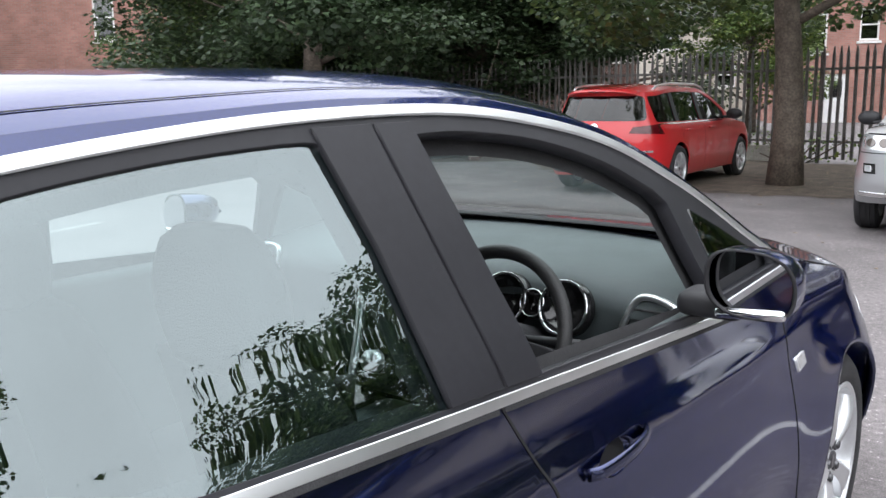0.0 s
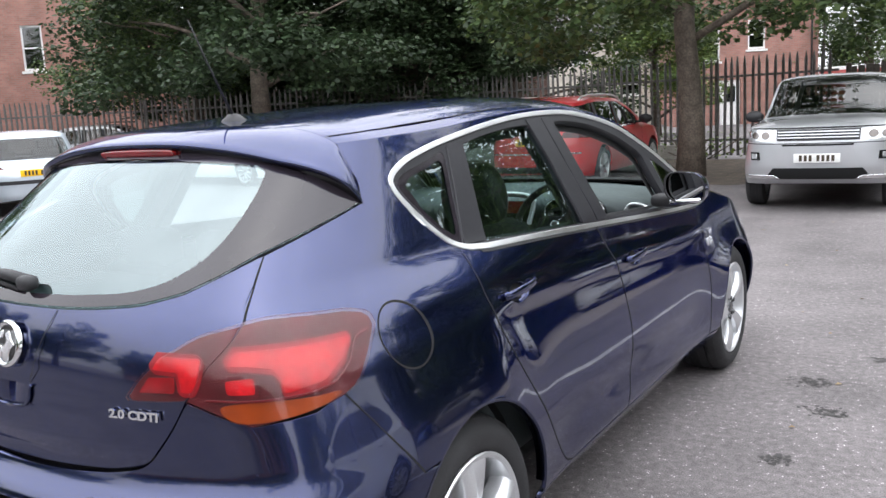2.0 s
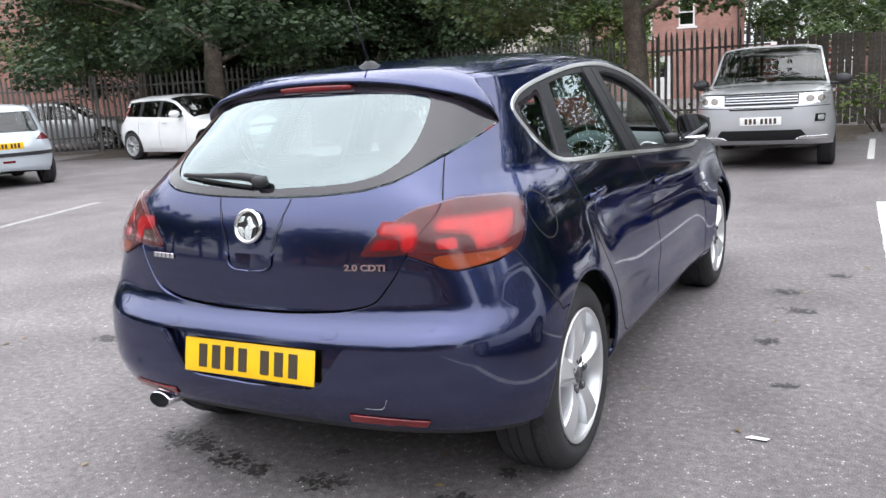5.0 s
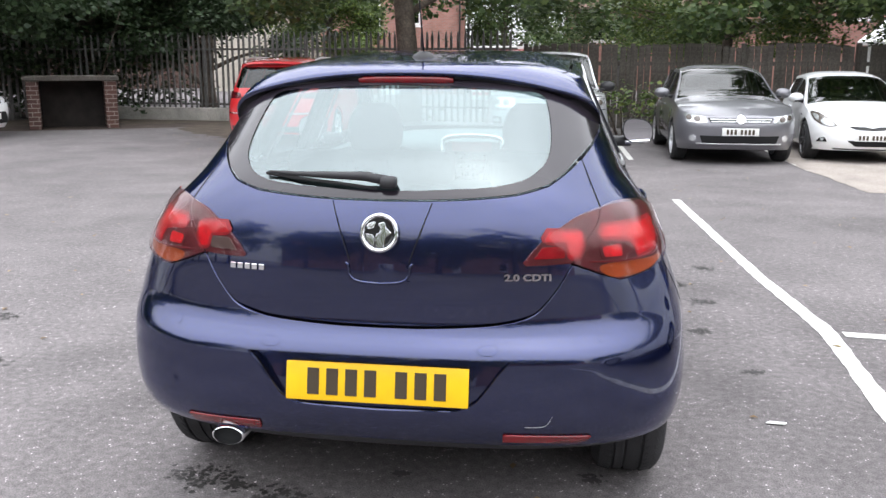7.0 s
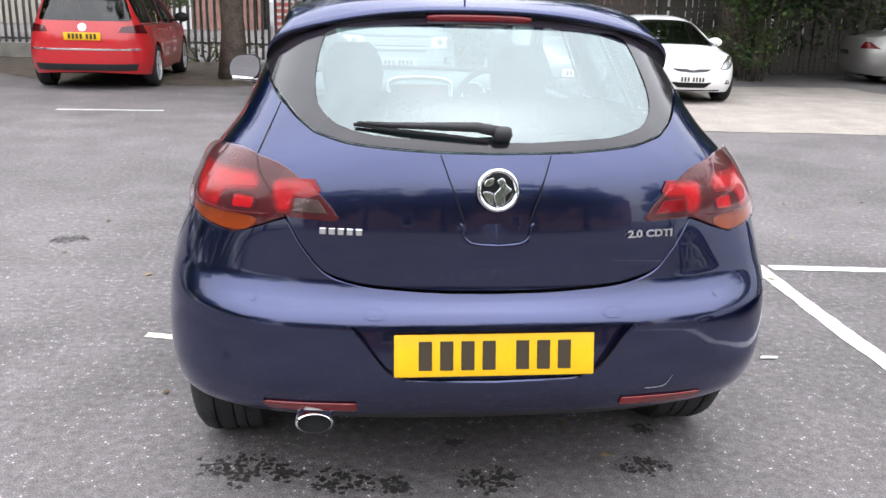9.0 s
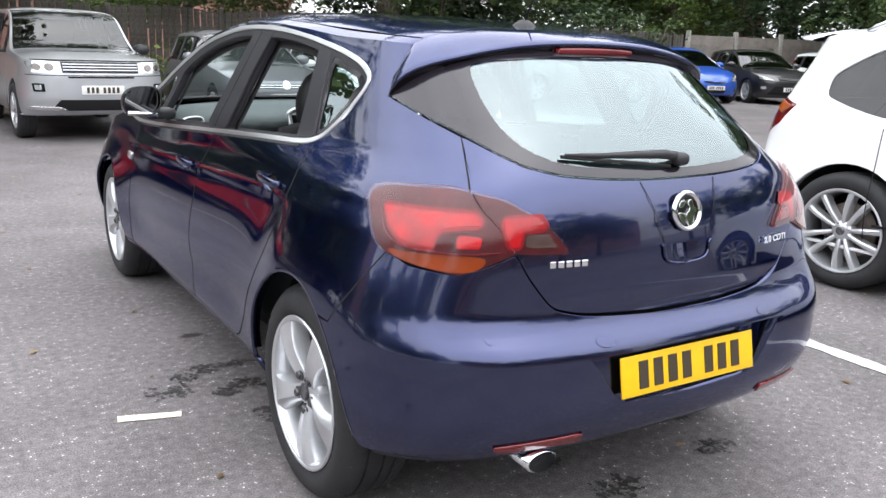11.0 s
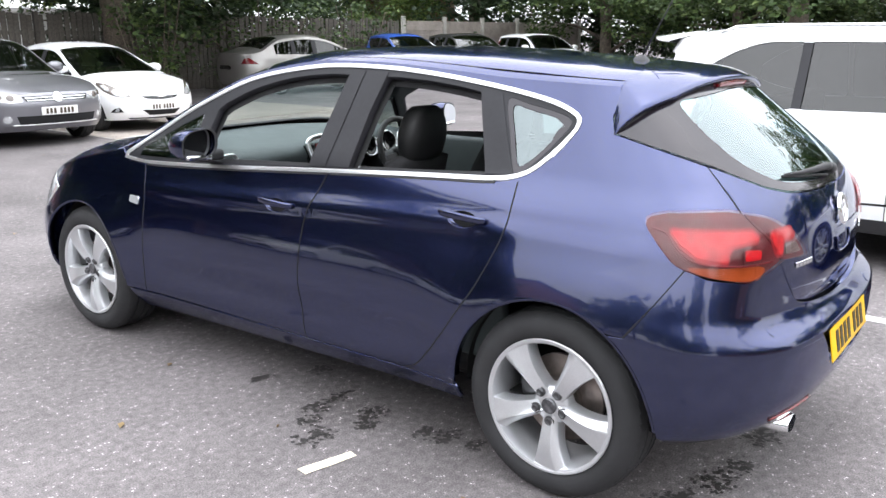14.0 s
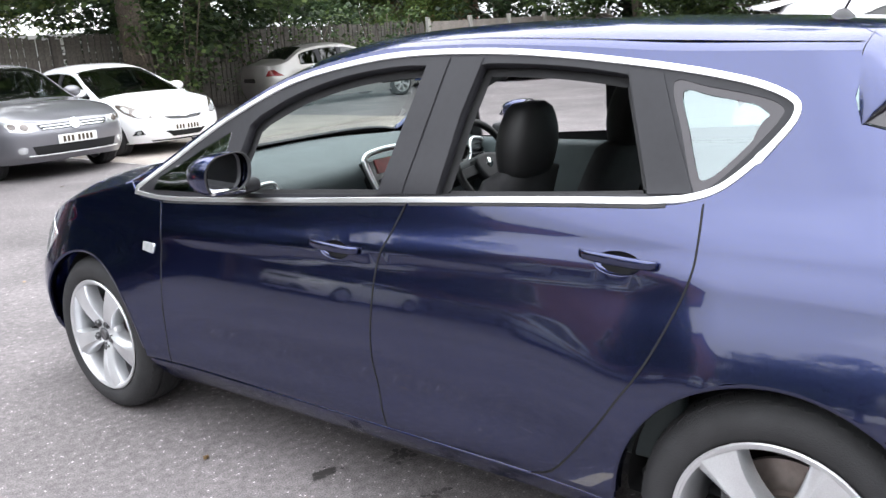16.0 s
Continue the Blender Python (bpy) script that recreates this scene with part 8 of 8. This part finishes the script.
def house(name, label, at, width, depth, eaves, ridge, wall, roofm, windows, gable=False, door=None, chimney=True):
    """A brick house whose front faces local -y: walls with openings, roof with overhang, windows, door, chimney."""
    h = thing(name, label, "house", at, "houses beyond the fence")
    opens = [(x, z, w, hh) for x, z, w, hh in windows] + ([(door, 1.0, 0.95, 2.1)] if door is not None else [])
    xs = sorted({-width / 2, width / 2, *[x - w / 2 for x, z, w, hh in opens], *[x + w / 2 for x, z, w, hh in opens]})
    zs = sorted({0.0, eaves, *[z - hh / 2 for x, z, w, hh in opens], *[z + hh / 2 for x, z, w, hh in opens]})
    v, f, idx = [], [], {}
    def vid(x, z):
        if (x, z) not in idx:
            idx[(x, z)] = len(v)
            v.append((x, 0, z))
        return idx[(x, z)]
    for a, b in zip(xs, xs[1:]):
        for c, d in zip(zs, zs[1:]):
            mx, mz = (a + b) / 2, (c + d) / 2
            if any(abs(mx - x) < w / 2 and abs(mz - z) < hh / 2 for x, z, w, hh in opens):
                continue
            f.append((vid(a, c), vid(b, c), vid(b, d), vid(a, d)))
    bm = bmesh.new()
    vs = [bm.verts.new(q) for q in v]
    for q in f:
        bm.faces.new([vs[i] for i in q])
    if gable:
        bm.faces.new([bm.verts.new(q) for q in ((-width / 2, 0, eaves), (width / 2, 0, eaves), (0, 0, ridge))])
    r = bmesh.ops.extrude_face_region(bm, geom=list(bm.faces))
    bmesh.ops.translate(bm, vec=(0, 0.25, 0), verts=[e for e in r["geom"] if isinstance(e, bmesh.types.BMVert)])
    bmesh.ops.recalc_face_normals(bm, faces=bm.faces)
    part("front_wall", bm, wall, h)
    for sx in (-1, 1):
        bm = box(sx * (width / 2 - 0.12), depth / 2 + 0.126, eaves / 2, 0.24, depth - 0.26, eaves, 0)
        part("side_wall", bm, wall, h)
    part("back_wall", box(0, depth, eaves / 2, width, 0.24, eaves, 0), wall, h)
    ov = 0.35
    if gable:
        roof = [[(-width / 2 - ov, -ov, eaves - 0.18), (0, -ov, ridge + 0.05), (width / 2 + ov, -ov, eaves - 0.18), (width / 2 + ov, -ov, eaves), (0, -ov, ridge + 0.25), (-width / 2 - ov, -ov, eaves)],
                [(-width / 2 - ov, depth + ov, eaves - 0.18), (0, depth + ov, ridge + 0.05), (width / 2 + ov, depth + ov, eaves - 0.18), (width / 2 + ov, depth + ov, eaves), (0, depth + ov, ridge + 0.25), (-width / 2 - ov, depth + ov, eaves)]]
    else:
        roof = [[(x, -ov, eaves - 0.1), (x, depth / 2, ridge), (x, depth + ov, eaves - 0.1), (x, depth + ov, eaves + 0.08), (x, depth / 2, ridge + 0.2), (x, -ov, eaves + 0.08)] for x in (-width / 2 - 0.15, width / 2 + 0.15)]
    rv, rf = loft(roof)
    rf += [tuple(range(6)), tuple(range(6, 12))[::-1]]
    me = to_mesh("roof", rv, rf)
    me.polygons.foreach_set("use_smooth", [False] * len(me.polygons))
    me.materials.append(roofm)
    part("roof", me, roofm, h)
    if not gable:
        part("gutter", tube([(-width / 2 - 0.1, -ov - 0.05, eaves - 0.05), (width / 2 + 0.1, -ov - 0.05, eaves - 0.05)], 0.06, 8), PLASTIC, h)
        part("downpipe", tube([(width / 2 - 0.3, -0.08, 0), (width / 2 - 0.3, -0.08, eaves)], 0.04, 8), PLASTIC, h)
    for x, z, w, hh in windows:
        sash_window(h, x, z, w, hh, 0.1)
    if door is not None:
        dd = part("door", box(door, 0.1, 1.0, 0.9, 0.06, 2.05, 0.01, 1), UPVC, h, "white front door")
        part("door_panel", box(door, 0.06, 1.4, 0.5, 0.02, 0.7, 0.008, 1), PANE, dd)
    if chimney:
        c = part("chimney", box(width * 0.32, depth / 2, ridge + 0.5, 0.9, 0.6, 1.5, 0.01, 1), wall, h)
        for q in (-0.2, 0.2):
            part("chimney_pot", moved(lathe([(0, 0.13), (0.5, 0.11), (0.5, 0.08)], 12), Matrix.Translation((width * 0.32 + q, depth / 2, ridge + 1.25)) @ Matrix.Rotation(radians(-90), 4, "Y")), CLAYROOF, c)
    return h


def at_az(az, dist, turn=0.0, ex=0.0, ey=-1.0, z=0.0):
    """A pose dist away on the compass angle az from the bay, with its front turned to it."""
    return pose(ex + dist * math.sin(radians(az)), ey + dist * math.cos(radians(az)), z, 0, 0, -az + turn)


def lamp_post(x, y, h=8.0):
    t = thing("lamp_post", "slim grey steel street lamp post", "lamp post", pose(x, y, 0.0), "street lamps")
    part("pole", tube([(0, 0, 0), (0, 0, h * 0.5), (0, 0, h)], 0.075, 10, [1.2, 0.8, 0.6]), STEEL, t)
    part("lantern", box(0.25, 0, h, 0.6, 0.22, 0.12, 0.04), STEEL, t)

# ---- the navy car in its bay ----
navy, navy_shell = navy_hatch()

# ---- cars parked round it ----
def nose_in(x, y, az, length):
    return park(*rear_from_front(x, y, az, length), az)


suv_a = parked_car("off_roader", "silver boxy off-roader parked by the fence, nose out", nose_in(0.29, 8.80, 177, 3.56 * 0.95) @ Matrix.Diagonal((0.95, 0.95, 0.93, 1)), spec_suv(), SILVER)
golf = parked_car("grey_hatchback", "dark grey metallic hatchback with chrome grille strips, nose out", nose_in(2.98, 9.62, 180, 3.42 * 0.97) @ Matrix.Diagonal((0.97, 0.97, 0.96, 1)), spec_golf(), GREY)
corsa = parked_car("white_hatchback", "white three-door hatchback with dark wheels, nose out", nose_in(4.89, 10.05, 185, 3.31 * 0.95) @ Matrix.Diagonal((0.94, 0.95, 0.91, 1)), spec_small(), WHITE)
mpv = parked_car("red_people_carrier", "red people carrier with roof rails, tail towards the bays", park(-4.3, 11.6, -2), spec_mpv(), RED)
cross = parked_car("white_crossover", "large white crossover with privacy glass in the next bay", park(3.79, 0.70, 180) @ Matrix.Diagonal((1, 1, 0.94, 1)), spec_crossover(), WHITE)
mini = parked_car("silver_supermini", "pale silver-blue small hatchback, tail towards the bays", park(-11.98, 6.9, -65.5), spec_supermini(), ICE)
suv_b = parked_car("off_roader", "silver boxy off-roader beside a small hatchback", nose_in(-10.94, 4.24, 114.5, 3.56), spec_suv(), SILVER)
sport = parked_car("white_sport_hatchback", "white sporty hatchback with bright wheels under the trees", park(-13.8, 12.5, 98), spec_sport(), WHITE)
blue = parked_car("blue_hatchback", "bright blue hatchback parked at the far fence", nose_in(16.4, 13.2, 203, 3.31), spec_small(), BRIGHT_BLUE)
black = parked_car("black_hatchback", "black hatchback with bright wheels at the far fence", nose_in(18.6, 12.5, 205, 3.5), spec_sport(), BLACK_PAINT)
far_white = parked_car("white_hatchback", "white hatchback beyond the black one", nose_in(21.2, 11.4, 205, 3.5), spec_sport(), WHITE)
street = parked_car("silver_hatchback", "silver hatchback in the street behind the steel fence", park(-21.6, 14.6, 59), spec_golf(), SILVER)
saloon = parked_car("grey_saloon", "warm grey saloon parked beside the ivy", park(11.5, 15.2, 102), spec_saloon(), TAUPE)

# ---- marks on the asphalt ----
bent = [(1.81, -3.0), (1.825, -0.5), (1.845, 0.6), (1.878, 1.08), (1.918, 1.68), (1.830, 2.9), (1.703, 6.28)]
road_mark("bay_line", [(x - 0.044, y) for x, y in bent] + [(x + (0.044 if y > 1.7 else 0.052), y) for x, y in bent[::-1]], ROADPAINT, "worn white painted bay line", "road marking")
road_mark("bay_line", strip(1.995, 1.65, 6.5, 1.18, 0.088), ROADPAINT, "worn white cross line of the bays", "road marking")
road_mark("bay_line", strip(1.53, 10.2, 1.50, 13.5, 0.09), ROADPAINT, "short white line between parked cars", "road marking")
road_mark("bay_line", strip(3.83, 9.1, 3.95, 13.5, 0.09), ROADPAINT, "white line between parked cars", "road marking")
road_mark("bay_line", strip(-4.0, 8.40, -2.7, 8.42, 0.10), ROADPAINT, "short white line behind the red car", "road marking")
road_mark("bay_line", strip(-6.4, 0.6, -7.9, 5.4, 0.12), FADEDPAINT, "faded line across the car park", "road marking")
road_mark("bay_line", strip(-10.2, 5.45, -11.6, 6.05, 0.10), ROADPAINT, "white line beside the small hatchback", "road marking")
road_mark("paint_dash", strip(-1.223, 0.767, -1.016, 0.711, 0.046), CREAMPAINT, "short cream-coloured dash of paint", "road marking", 0.012, 0.004, 0.02)
road_mark("pale_patch", [(3.91, 7.1), (6.9, 6.9), (9.5, 8.8), (9.5, 13.5), (3.95, 13.2), (3.8, 9.3)], material("pale_concrete_patch", (0.34, 0.30, 0.27), 0.9, vary=0.15, noise_scale=2, fine=0.3, fine_scale=50, bump=0.4, bump_scale=100), "pale repaired surface in the end bay", "ground patch", 0.06, 0.006, 0.3)
rs = np.random.default_rng(5)
spot_v, spot_f = [], []
for cx, cy, r in ((-0.68, 1.10, 0.05), (-0.80, 1.10, 0.05), (-0.91, 1.04, 0.045), (-1.00, 0.92, 0.07), (-0.70, 0.88, 0.06), (-0.80, 0.83, 0.045), (-0.70, 0.53, 0.055), (-0.71, 0.61, 0.035), (-0.68, 0.39, 0.035), (-0.50, 1.38, 0.05), (-0.74, 1.52, 0.04),
                  (-0.70, -0.34, 0.095), (-0.56, -0.385, 0.04), (-0.40, -0.435, 0.07), (-0.24, -0.465, 0.055), (0.04, -0.46, 0.08), (0.55, -0.40, 0.06), (0.63, -0.16, 0.04), (-0.03, -0.22, 0.025),
                  (1.35, 2.2, 0.07), (1.22, 2.6, 0.08), (1.5, 3.1, 0.06), (1.25, 1.6, 0.06), (-1.6, -0.9, 0.06), (-2.2, 0.6, 0.09), (-2.6, 1.3, 0.08), (-2.0, 2.3, 0.09), (1.4, 1.0, 0.04)):
    for k in range(int(9000 * r * r) + 24):
        a, q = rs.uniform(0, 6.28), r * math.sqrt(rs.uniform(0, 1)) * (1 + 0.25 * rs.normal())
        rr = rs.uniform(0.004, 0.0115)
        gx, gy = cx + 1.25 * q * math.cos(a), cy + 0.85 * q * math.sin(a)
        z = float(rise(gx, gy)) + 0.0022 + 0.00001 * (k % 60)
        n0 = len(spot_v)
        spot_v += [(gx + rr * (1 + 0.35 * rs.normal()) * math.cos(t), gy + rr * (1 + 0.35 * rs.normal()) * math.sin(t), z) for t in np.linspace(0, 2 * math.pi, 6, endpoint=False)]
        spot_f.append(tuple(range(n0, n0 + 6)))
stain = new("damp_spots", to_mesh("damp_spots", spot_v, spot_f))
stain.data.materials.append(DAMP)
tagged(stain, "dark damp spots scattered on the asphalt", "stain", kind="stuff")
# leaves and litter
lit = thing("scrap_of_paper", "small scrap of pale paper on the asphalt", "litter", pose(1.36, 0.40, 0.006))
part("paper", slab([(-0.04, -0.008), (0.035, -0.012), (0.045, 0.006), (-0.02, 0.014)], 0.003), WHITE_PLATE, lit)
rv_, rf_ = [], []
for k in range(420):
    if k < 200:
        x, y = rs.uniform(-6, 6), rs.uniform(-3, 9)
    else:
        x, y = rs.normal(-3, 1.8), rs.normal(13.5, 1.4)
    s, a = rs.uniform(0.012, 0.03) * (1.8 if k >= 200 else 1), rs.uniform(0, 6.28)
    z = float(rise(x, y)) + 0.005
    b = len(rv_)
    ca, sa = math.cos(a), math.sin(a)
    rv_ += [(x - s * ca, y - s * sa, z), (x + 0.5 * s * sa, y - 0.5 * s * ca, z + 0.004), (x + s * ca, y + s * sa, z), (x - 0.5 * s * sa, y + 0.5 * s * ca, z + 0.006)]
    rf_.append((b, b + 1, b + 2, b + 3))
fallen = new("fallen_leaves", to_mesh("fallen_leaves", rv_, rf_))
fallen.data.materials.append(leaf_mat("dry_leaves", (0.25, 0.16, 0.07), (0.42, 0.34, 0.18)))
tagged(fallen, "dry leaves scattered on the asphalt", "fallen leaves", kind="stuff")
road_mark("tree_pit", [(-5.2, 12.0), (-3.6, 11.6), (-1.0, 11.9), (1.2, 13.0), (1.6, 17.0), (-8.0, 17.6), (-8.0, 15)], SOIL, "bare soil and leaf litter round the tree", "soil", 0.35, 0.008, 0.35)
road_mark("soil_strip", [(-9, 16.6), (-12, 16.6), (-21, 11.2), (-21.5, 12.4), (-11.5, 18.4), (-8, 17.8)], SOIL, "bare soil along the fence", "soil", 0.2, 0.008, 0.4)

# ---- fences and walls ----
palisade([(-32.0, 6.0), (-20.4, 12.8), (-11.3, 18.2), (-0.6, 17.2)])
board_fence(-0.4, 17.1, 9.6, 17.0)
board_fence(9.7, 17.05, 19.8, 17.6)
panel_fence(20.0, 17.6, 31.0, 15.5)
plinth = part("dwarf_wall", box(-7.6, 17.95, 0.15, 7.6, 0.24, 0.36, 0.02, 1, rot=Matrix.Rotation(radians(-5.3), 4, "Z")), CONCRETE, None)
tagged(plinth, "low concrete plinth under the steel fence", "wall", kind="structure")
# near-black brick: the enclosure's tree shade put into the colour
SHADED_WALL = material("shade_black_brick", (0.022, 0.018, 0.016), 0.9, vary=0.4, noise_scale=5, bump=0.4, bump_scale=40)
SOIL = material("brown_leaf_litter", (0.075, 0.055, 0.045), 0.95, vary=0.4, noise_scale=2.5, fine=0.5, fine_scale=30, bump=0.8, bump_scale=40)
# piers, back wall and coping are coloured dark to stand for tree shade
bay = thing("brick_enclosure", "low brick enclosure and coping, tree shade in their colours", "wall", pose(-10.4, 15.0, 0.0, 0, 0, 32) @ Matrix.Diagonal((1.05, 1.0, 1.25, 1)))
for sx in (-0.75, 0.75):
    part("brick_pier", box(sx, 0, 0.42, 0.24, 0.9, 0.84, 0.01, 1), BRICK_SHADED, bay)
part("back_wall", box(0, 0.45, 0.42, 1.26, 0.22, 0.84, 0.01, 1), SHADED_WALL, bay)
part("coping", box(0, 0.05, 0.88, 1.85, 1.1, 0.09, 0.015, 1), TIMBER, bay)

road_mark("leaf_litter", [(-16.5, 11.4), (-12.5, 13.2), (-9.6, 14.6), (-6.4, 16.6), (-3.9, 17.3), (-3.9, 17.75), (-11.2, 17.9), (-17.5, 14.6)], SOIL, "brown soil and leaf litter along the foot of the fence", "ground patch", 0.12, 0.005, 0.3)

# ---- greenery ----
plant_trees()
shrub("shrub", 1.75, 15.2, 0.1, 0.9, 0.6, 0.9, 21, "bright green shrub against the board fence", LEAF_FRESH, 70)
shrub("ivy", 8.2, 14.9, 0.1, 0.9, 0.8, 2.6, 22, "dense ivy climbing over the fence corner", LEAF, 70)
shrub("ivy", 9.0, 17.5, 0.1, 1.3, 0.8, 2.4, 23, "dense ivy behind the parked saloon", LEAF_DARK, 70)
shrub("hedge", -13.5, 21.0, 0.1, 3.2, 1.2, 2.6, 25, "dark hedge behind the steel fence", LEAF_DARK, 40, 0.15)
shrub("hedge", -16.2, 17.4, 0.1, 1.7, 0.9, 2.1, 27, "dark hedge behind the steel fence", LEAF_DARK, 44, 0.15)
# hedge added to make the corner behind the enclosure dark
shrub("hedge", -12.2, 17.8, 0.0, 2.2, 0.6, 3.2, 38, "tall hedge added to darken behind the brick enclosure", LEAF_DARK, 46, 0.15)
shrub("hedge", -13.2, 19.4, 0.1, 1.7, 0.8, 2.1, 28, "dark hedge behind the steel fence", LEAF_DARK, 44, 0.15)
# hedge added to darken the view through the pales
shrub("hedge", -16.0, 18.0, 0.0, 4.2, 0.8, 3.4, 37, "tall hedge added to darken behind the steel fence", LEAF_DARK, 46, 0.15)
shrub("ivy", 13.2, 17.2, 0.1, 2.4, 0.4, 2.5, 29, "dense ivy over the board fence", LEAF, 60, 0.12)
shrub("ivy", 17.0, 16.9, 0.1, 1.8, 0.5, 2.2, 30, "dense ivy over the board fence", LEAF, 60, 0.12)
shrub("weeds", -3.6, 17.5, 0.1, 1.2, 0.25, 0.5, 26, "weeds along the foot of the fence", LEAF_FRESH, 50, 0.08)

for x, y, sx, sy, sz, seed in ((12.5, 21.5, 3.0, 1.2, 3.4, 31), (17.5, 21.0, 3.2, 1.2, 2.6, 32), (27.5, 18.6, 4.0, 1.4, 3.8, 34), (33.0, 15.0, 3.0, 2.5, 4.2, 35), (35.5, 9.0, 2.0, 4.0, 4.2, 36)):
    shrub("hedge", x, y, 0.1, sx, sy, sz, seed, "tall dark green bushes behind the far fence", LEAF_DARK, 34, 0.2)

# ---- houses ----
house("brick_house", "red brick terraced house with white sash windows", at_az(-57.0, 38, -8, 2, -2), 11, 8, 8.2, 11.0, BRICK, SLATE, [(-4.5, 3.0, 1.0, 1.7), (0.0, 4.6, 0.78, 1.75)], True, None)
house("brick_house", "red brick house with white windows and a white door", at_az(-12.6, 40, 10, 1.3, 0), 6.4, 8, 6.0, 8.6, BRICK, SLATE, [(-1.55, 3.7, 1.0, 1.6), (0.55, 4.0, 0.75, 1.3)], False, -0.6)
house("cream_house", "cream rendered house with a slate roof", at_az(-21.6, 46, 0, 1.3, 0), 6.0, 8, 5.0, 7.6, RENDERED, SLATE, [(-1.4, 4.1, 1.1, 1.2), (1.4, 2.2, 1.0, 1.2)], False, None)
house("brick_house", "red brick house with a brown tiled roof", at_az(5.0, 50, -6, 0.5, -2), 9, 8, 4.6, 7.2, BRICK, CLAYROOF, [(-2.2, 3.4, 1.6, 1.2), (2.2, 3.4, 1.6, 1.2)], False, None)
house("brick_house", "long red brick block with white windows", at_az(20.5, 44, 4, 0.3, -2), 15, 8, 6.0, 8.6, BRICK, CLAYROOF, [(-5.5, 4.3, 1.3, 1.5), (-2, 4.3, 1.3, 1.5), (2, 4.3, 1.3, 1.5), (5.5, 4.3, 1.3, 1.5)], False, None)
house("brick_house", "red brick house beyond the panel fence", at_az(51.0, 42, 5, -3, -1), 5, 8, 5.6, 8.0, BRICK, CLAYROOF, [(-1, 3.6, 0.9, 1.3)], False, None)
shed = thing("white_shed", "long white-roofed shed behind the board fence", "shed", at_az(32.0, 30, 0, -3, -1))
part("wall", box(0, 2, 1.1, 7, 3.6, 2.2, 0.02, 1), WHITE_SHEET, shed)
part("roof", slab([(-3.7, -0.2), (3.7, -0.2), (3.7, 4.4), (-3.7, 4.4)], 0.12, Matrix.Translation((0, 0, 2.1)) @ Matrix.Rotation(radians(14), 4, "X")), WHITE_SHEET, shed)
stripes = thing("striped_cabin", "red and white striped cabin beyond the fence", "cabin", at_az(-4.0, 36, 0, 0.8, -2.7))
part("wall", box(0, 1.2, 1.1, 3.3, 2.4, 2.2, 0.02, 1), WHITE_SHEET, stripes)
STRIPE = material("faded_red_stripe", (0.55, 0.13, 0.12), 0.7, vary=0.15, noise_scale=4)
for k in range(8):
    part("stripe", box(0, -0.02, 0.25 + 0.25 * k, 3.26, 0.03, 0.14, 0.004, 1), STRIPE, stripes)
lamp_post(*((1.06 + 45 * math.sin(radians(-7.1))), (-2.6 + 45 * math.cos(radians(-7.1)))))
lamp_post(*((0.46 + 40 * math.sin(radians(3.5))), (-2.7 + 40 * math.cos(radians(3.5)))))
lamp_post(*((-3.04 + 42 * math.sin(radians(60.2))), (-1.2 + 42 * math.cos(radians(60.2)))))
# terrace in the darkened brick: shade behind the trees is in its colour
house("brick_house", "long brick terrace behind the dark trees", at_az(-37.0, 52, 0, 0, 0), 34, 8, 5.4, 8.0, BRICK_SHADED, SLATE, [(-11, 4.0, 1.2, 1.5), (-5, 4.0, 1.2, 1.5), (5, 4.0, 1.2, 1.5), (11, 4.0, 1.2, 1.5)], False, None)
# unseen terrace added behind the camera, mirrored in the paint
house("brick_house", "red brick terrace added out of view for reflections", pose(2, -34, 0.0, 0, 0, 180), 46, 8, 6.0, 8.8, BRICK, SLATE, [(-9, 4.4, 1.2, 1.5), (-3, 4.4, 1.2, 1.5), (3, 4.4, 1.2, 1.5), (9, 4.4, 1.2, 1.5), (-6, 1.6, 1.2, 1.5), (6, 1.6, 1.2, 1.5)], False, 0.0)
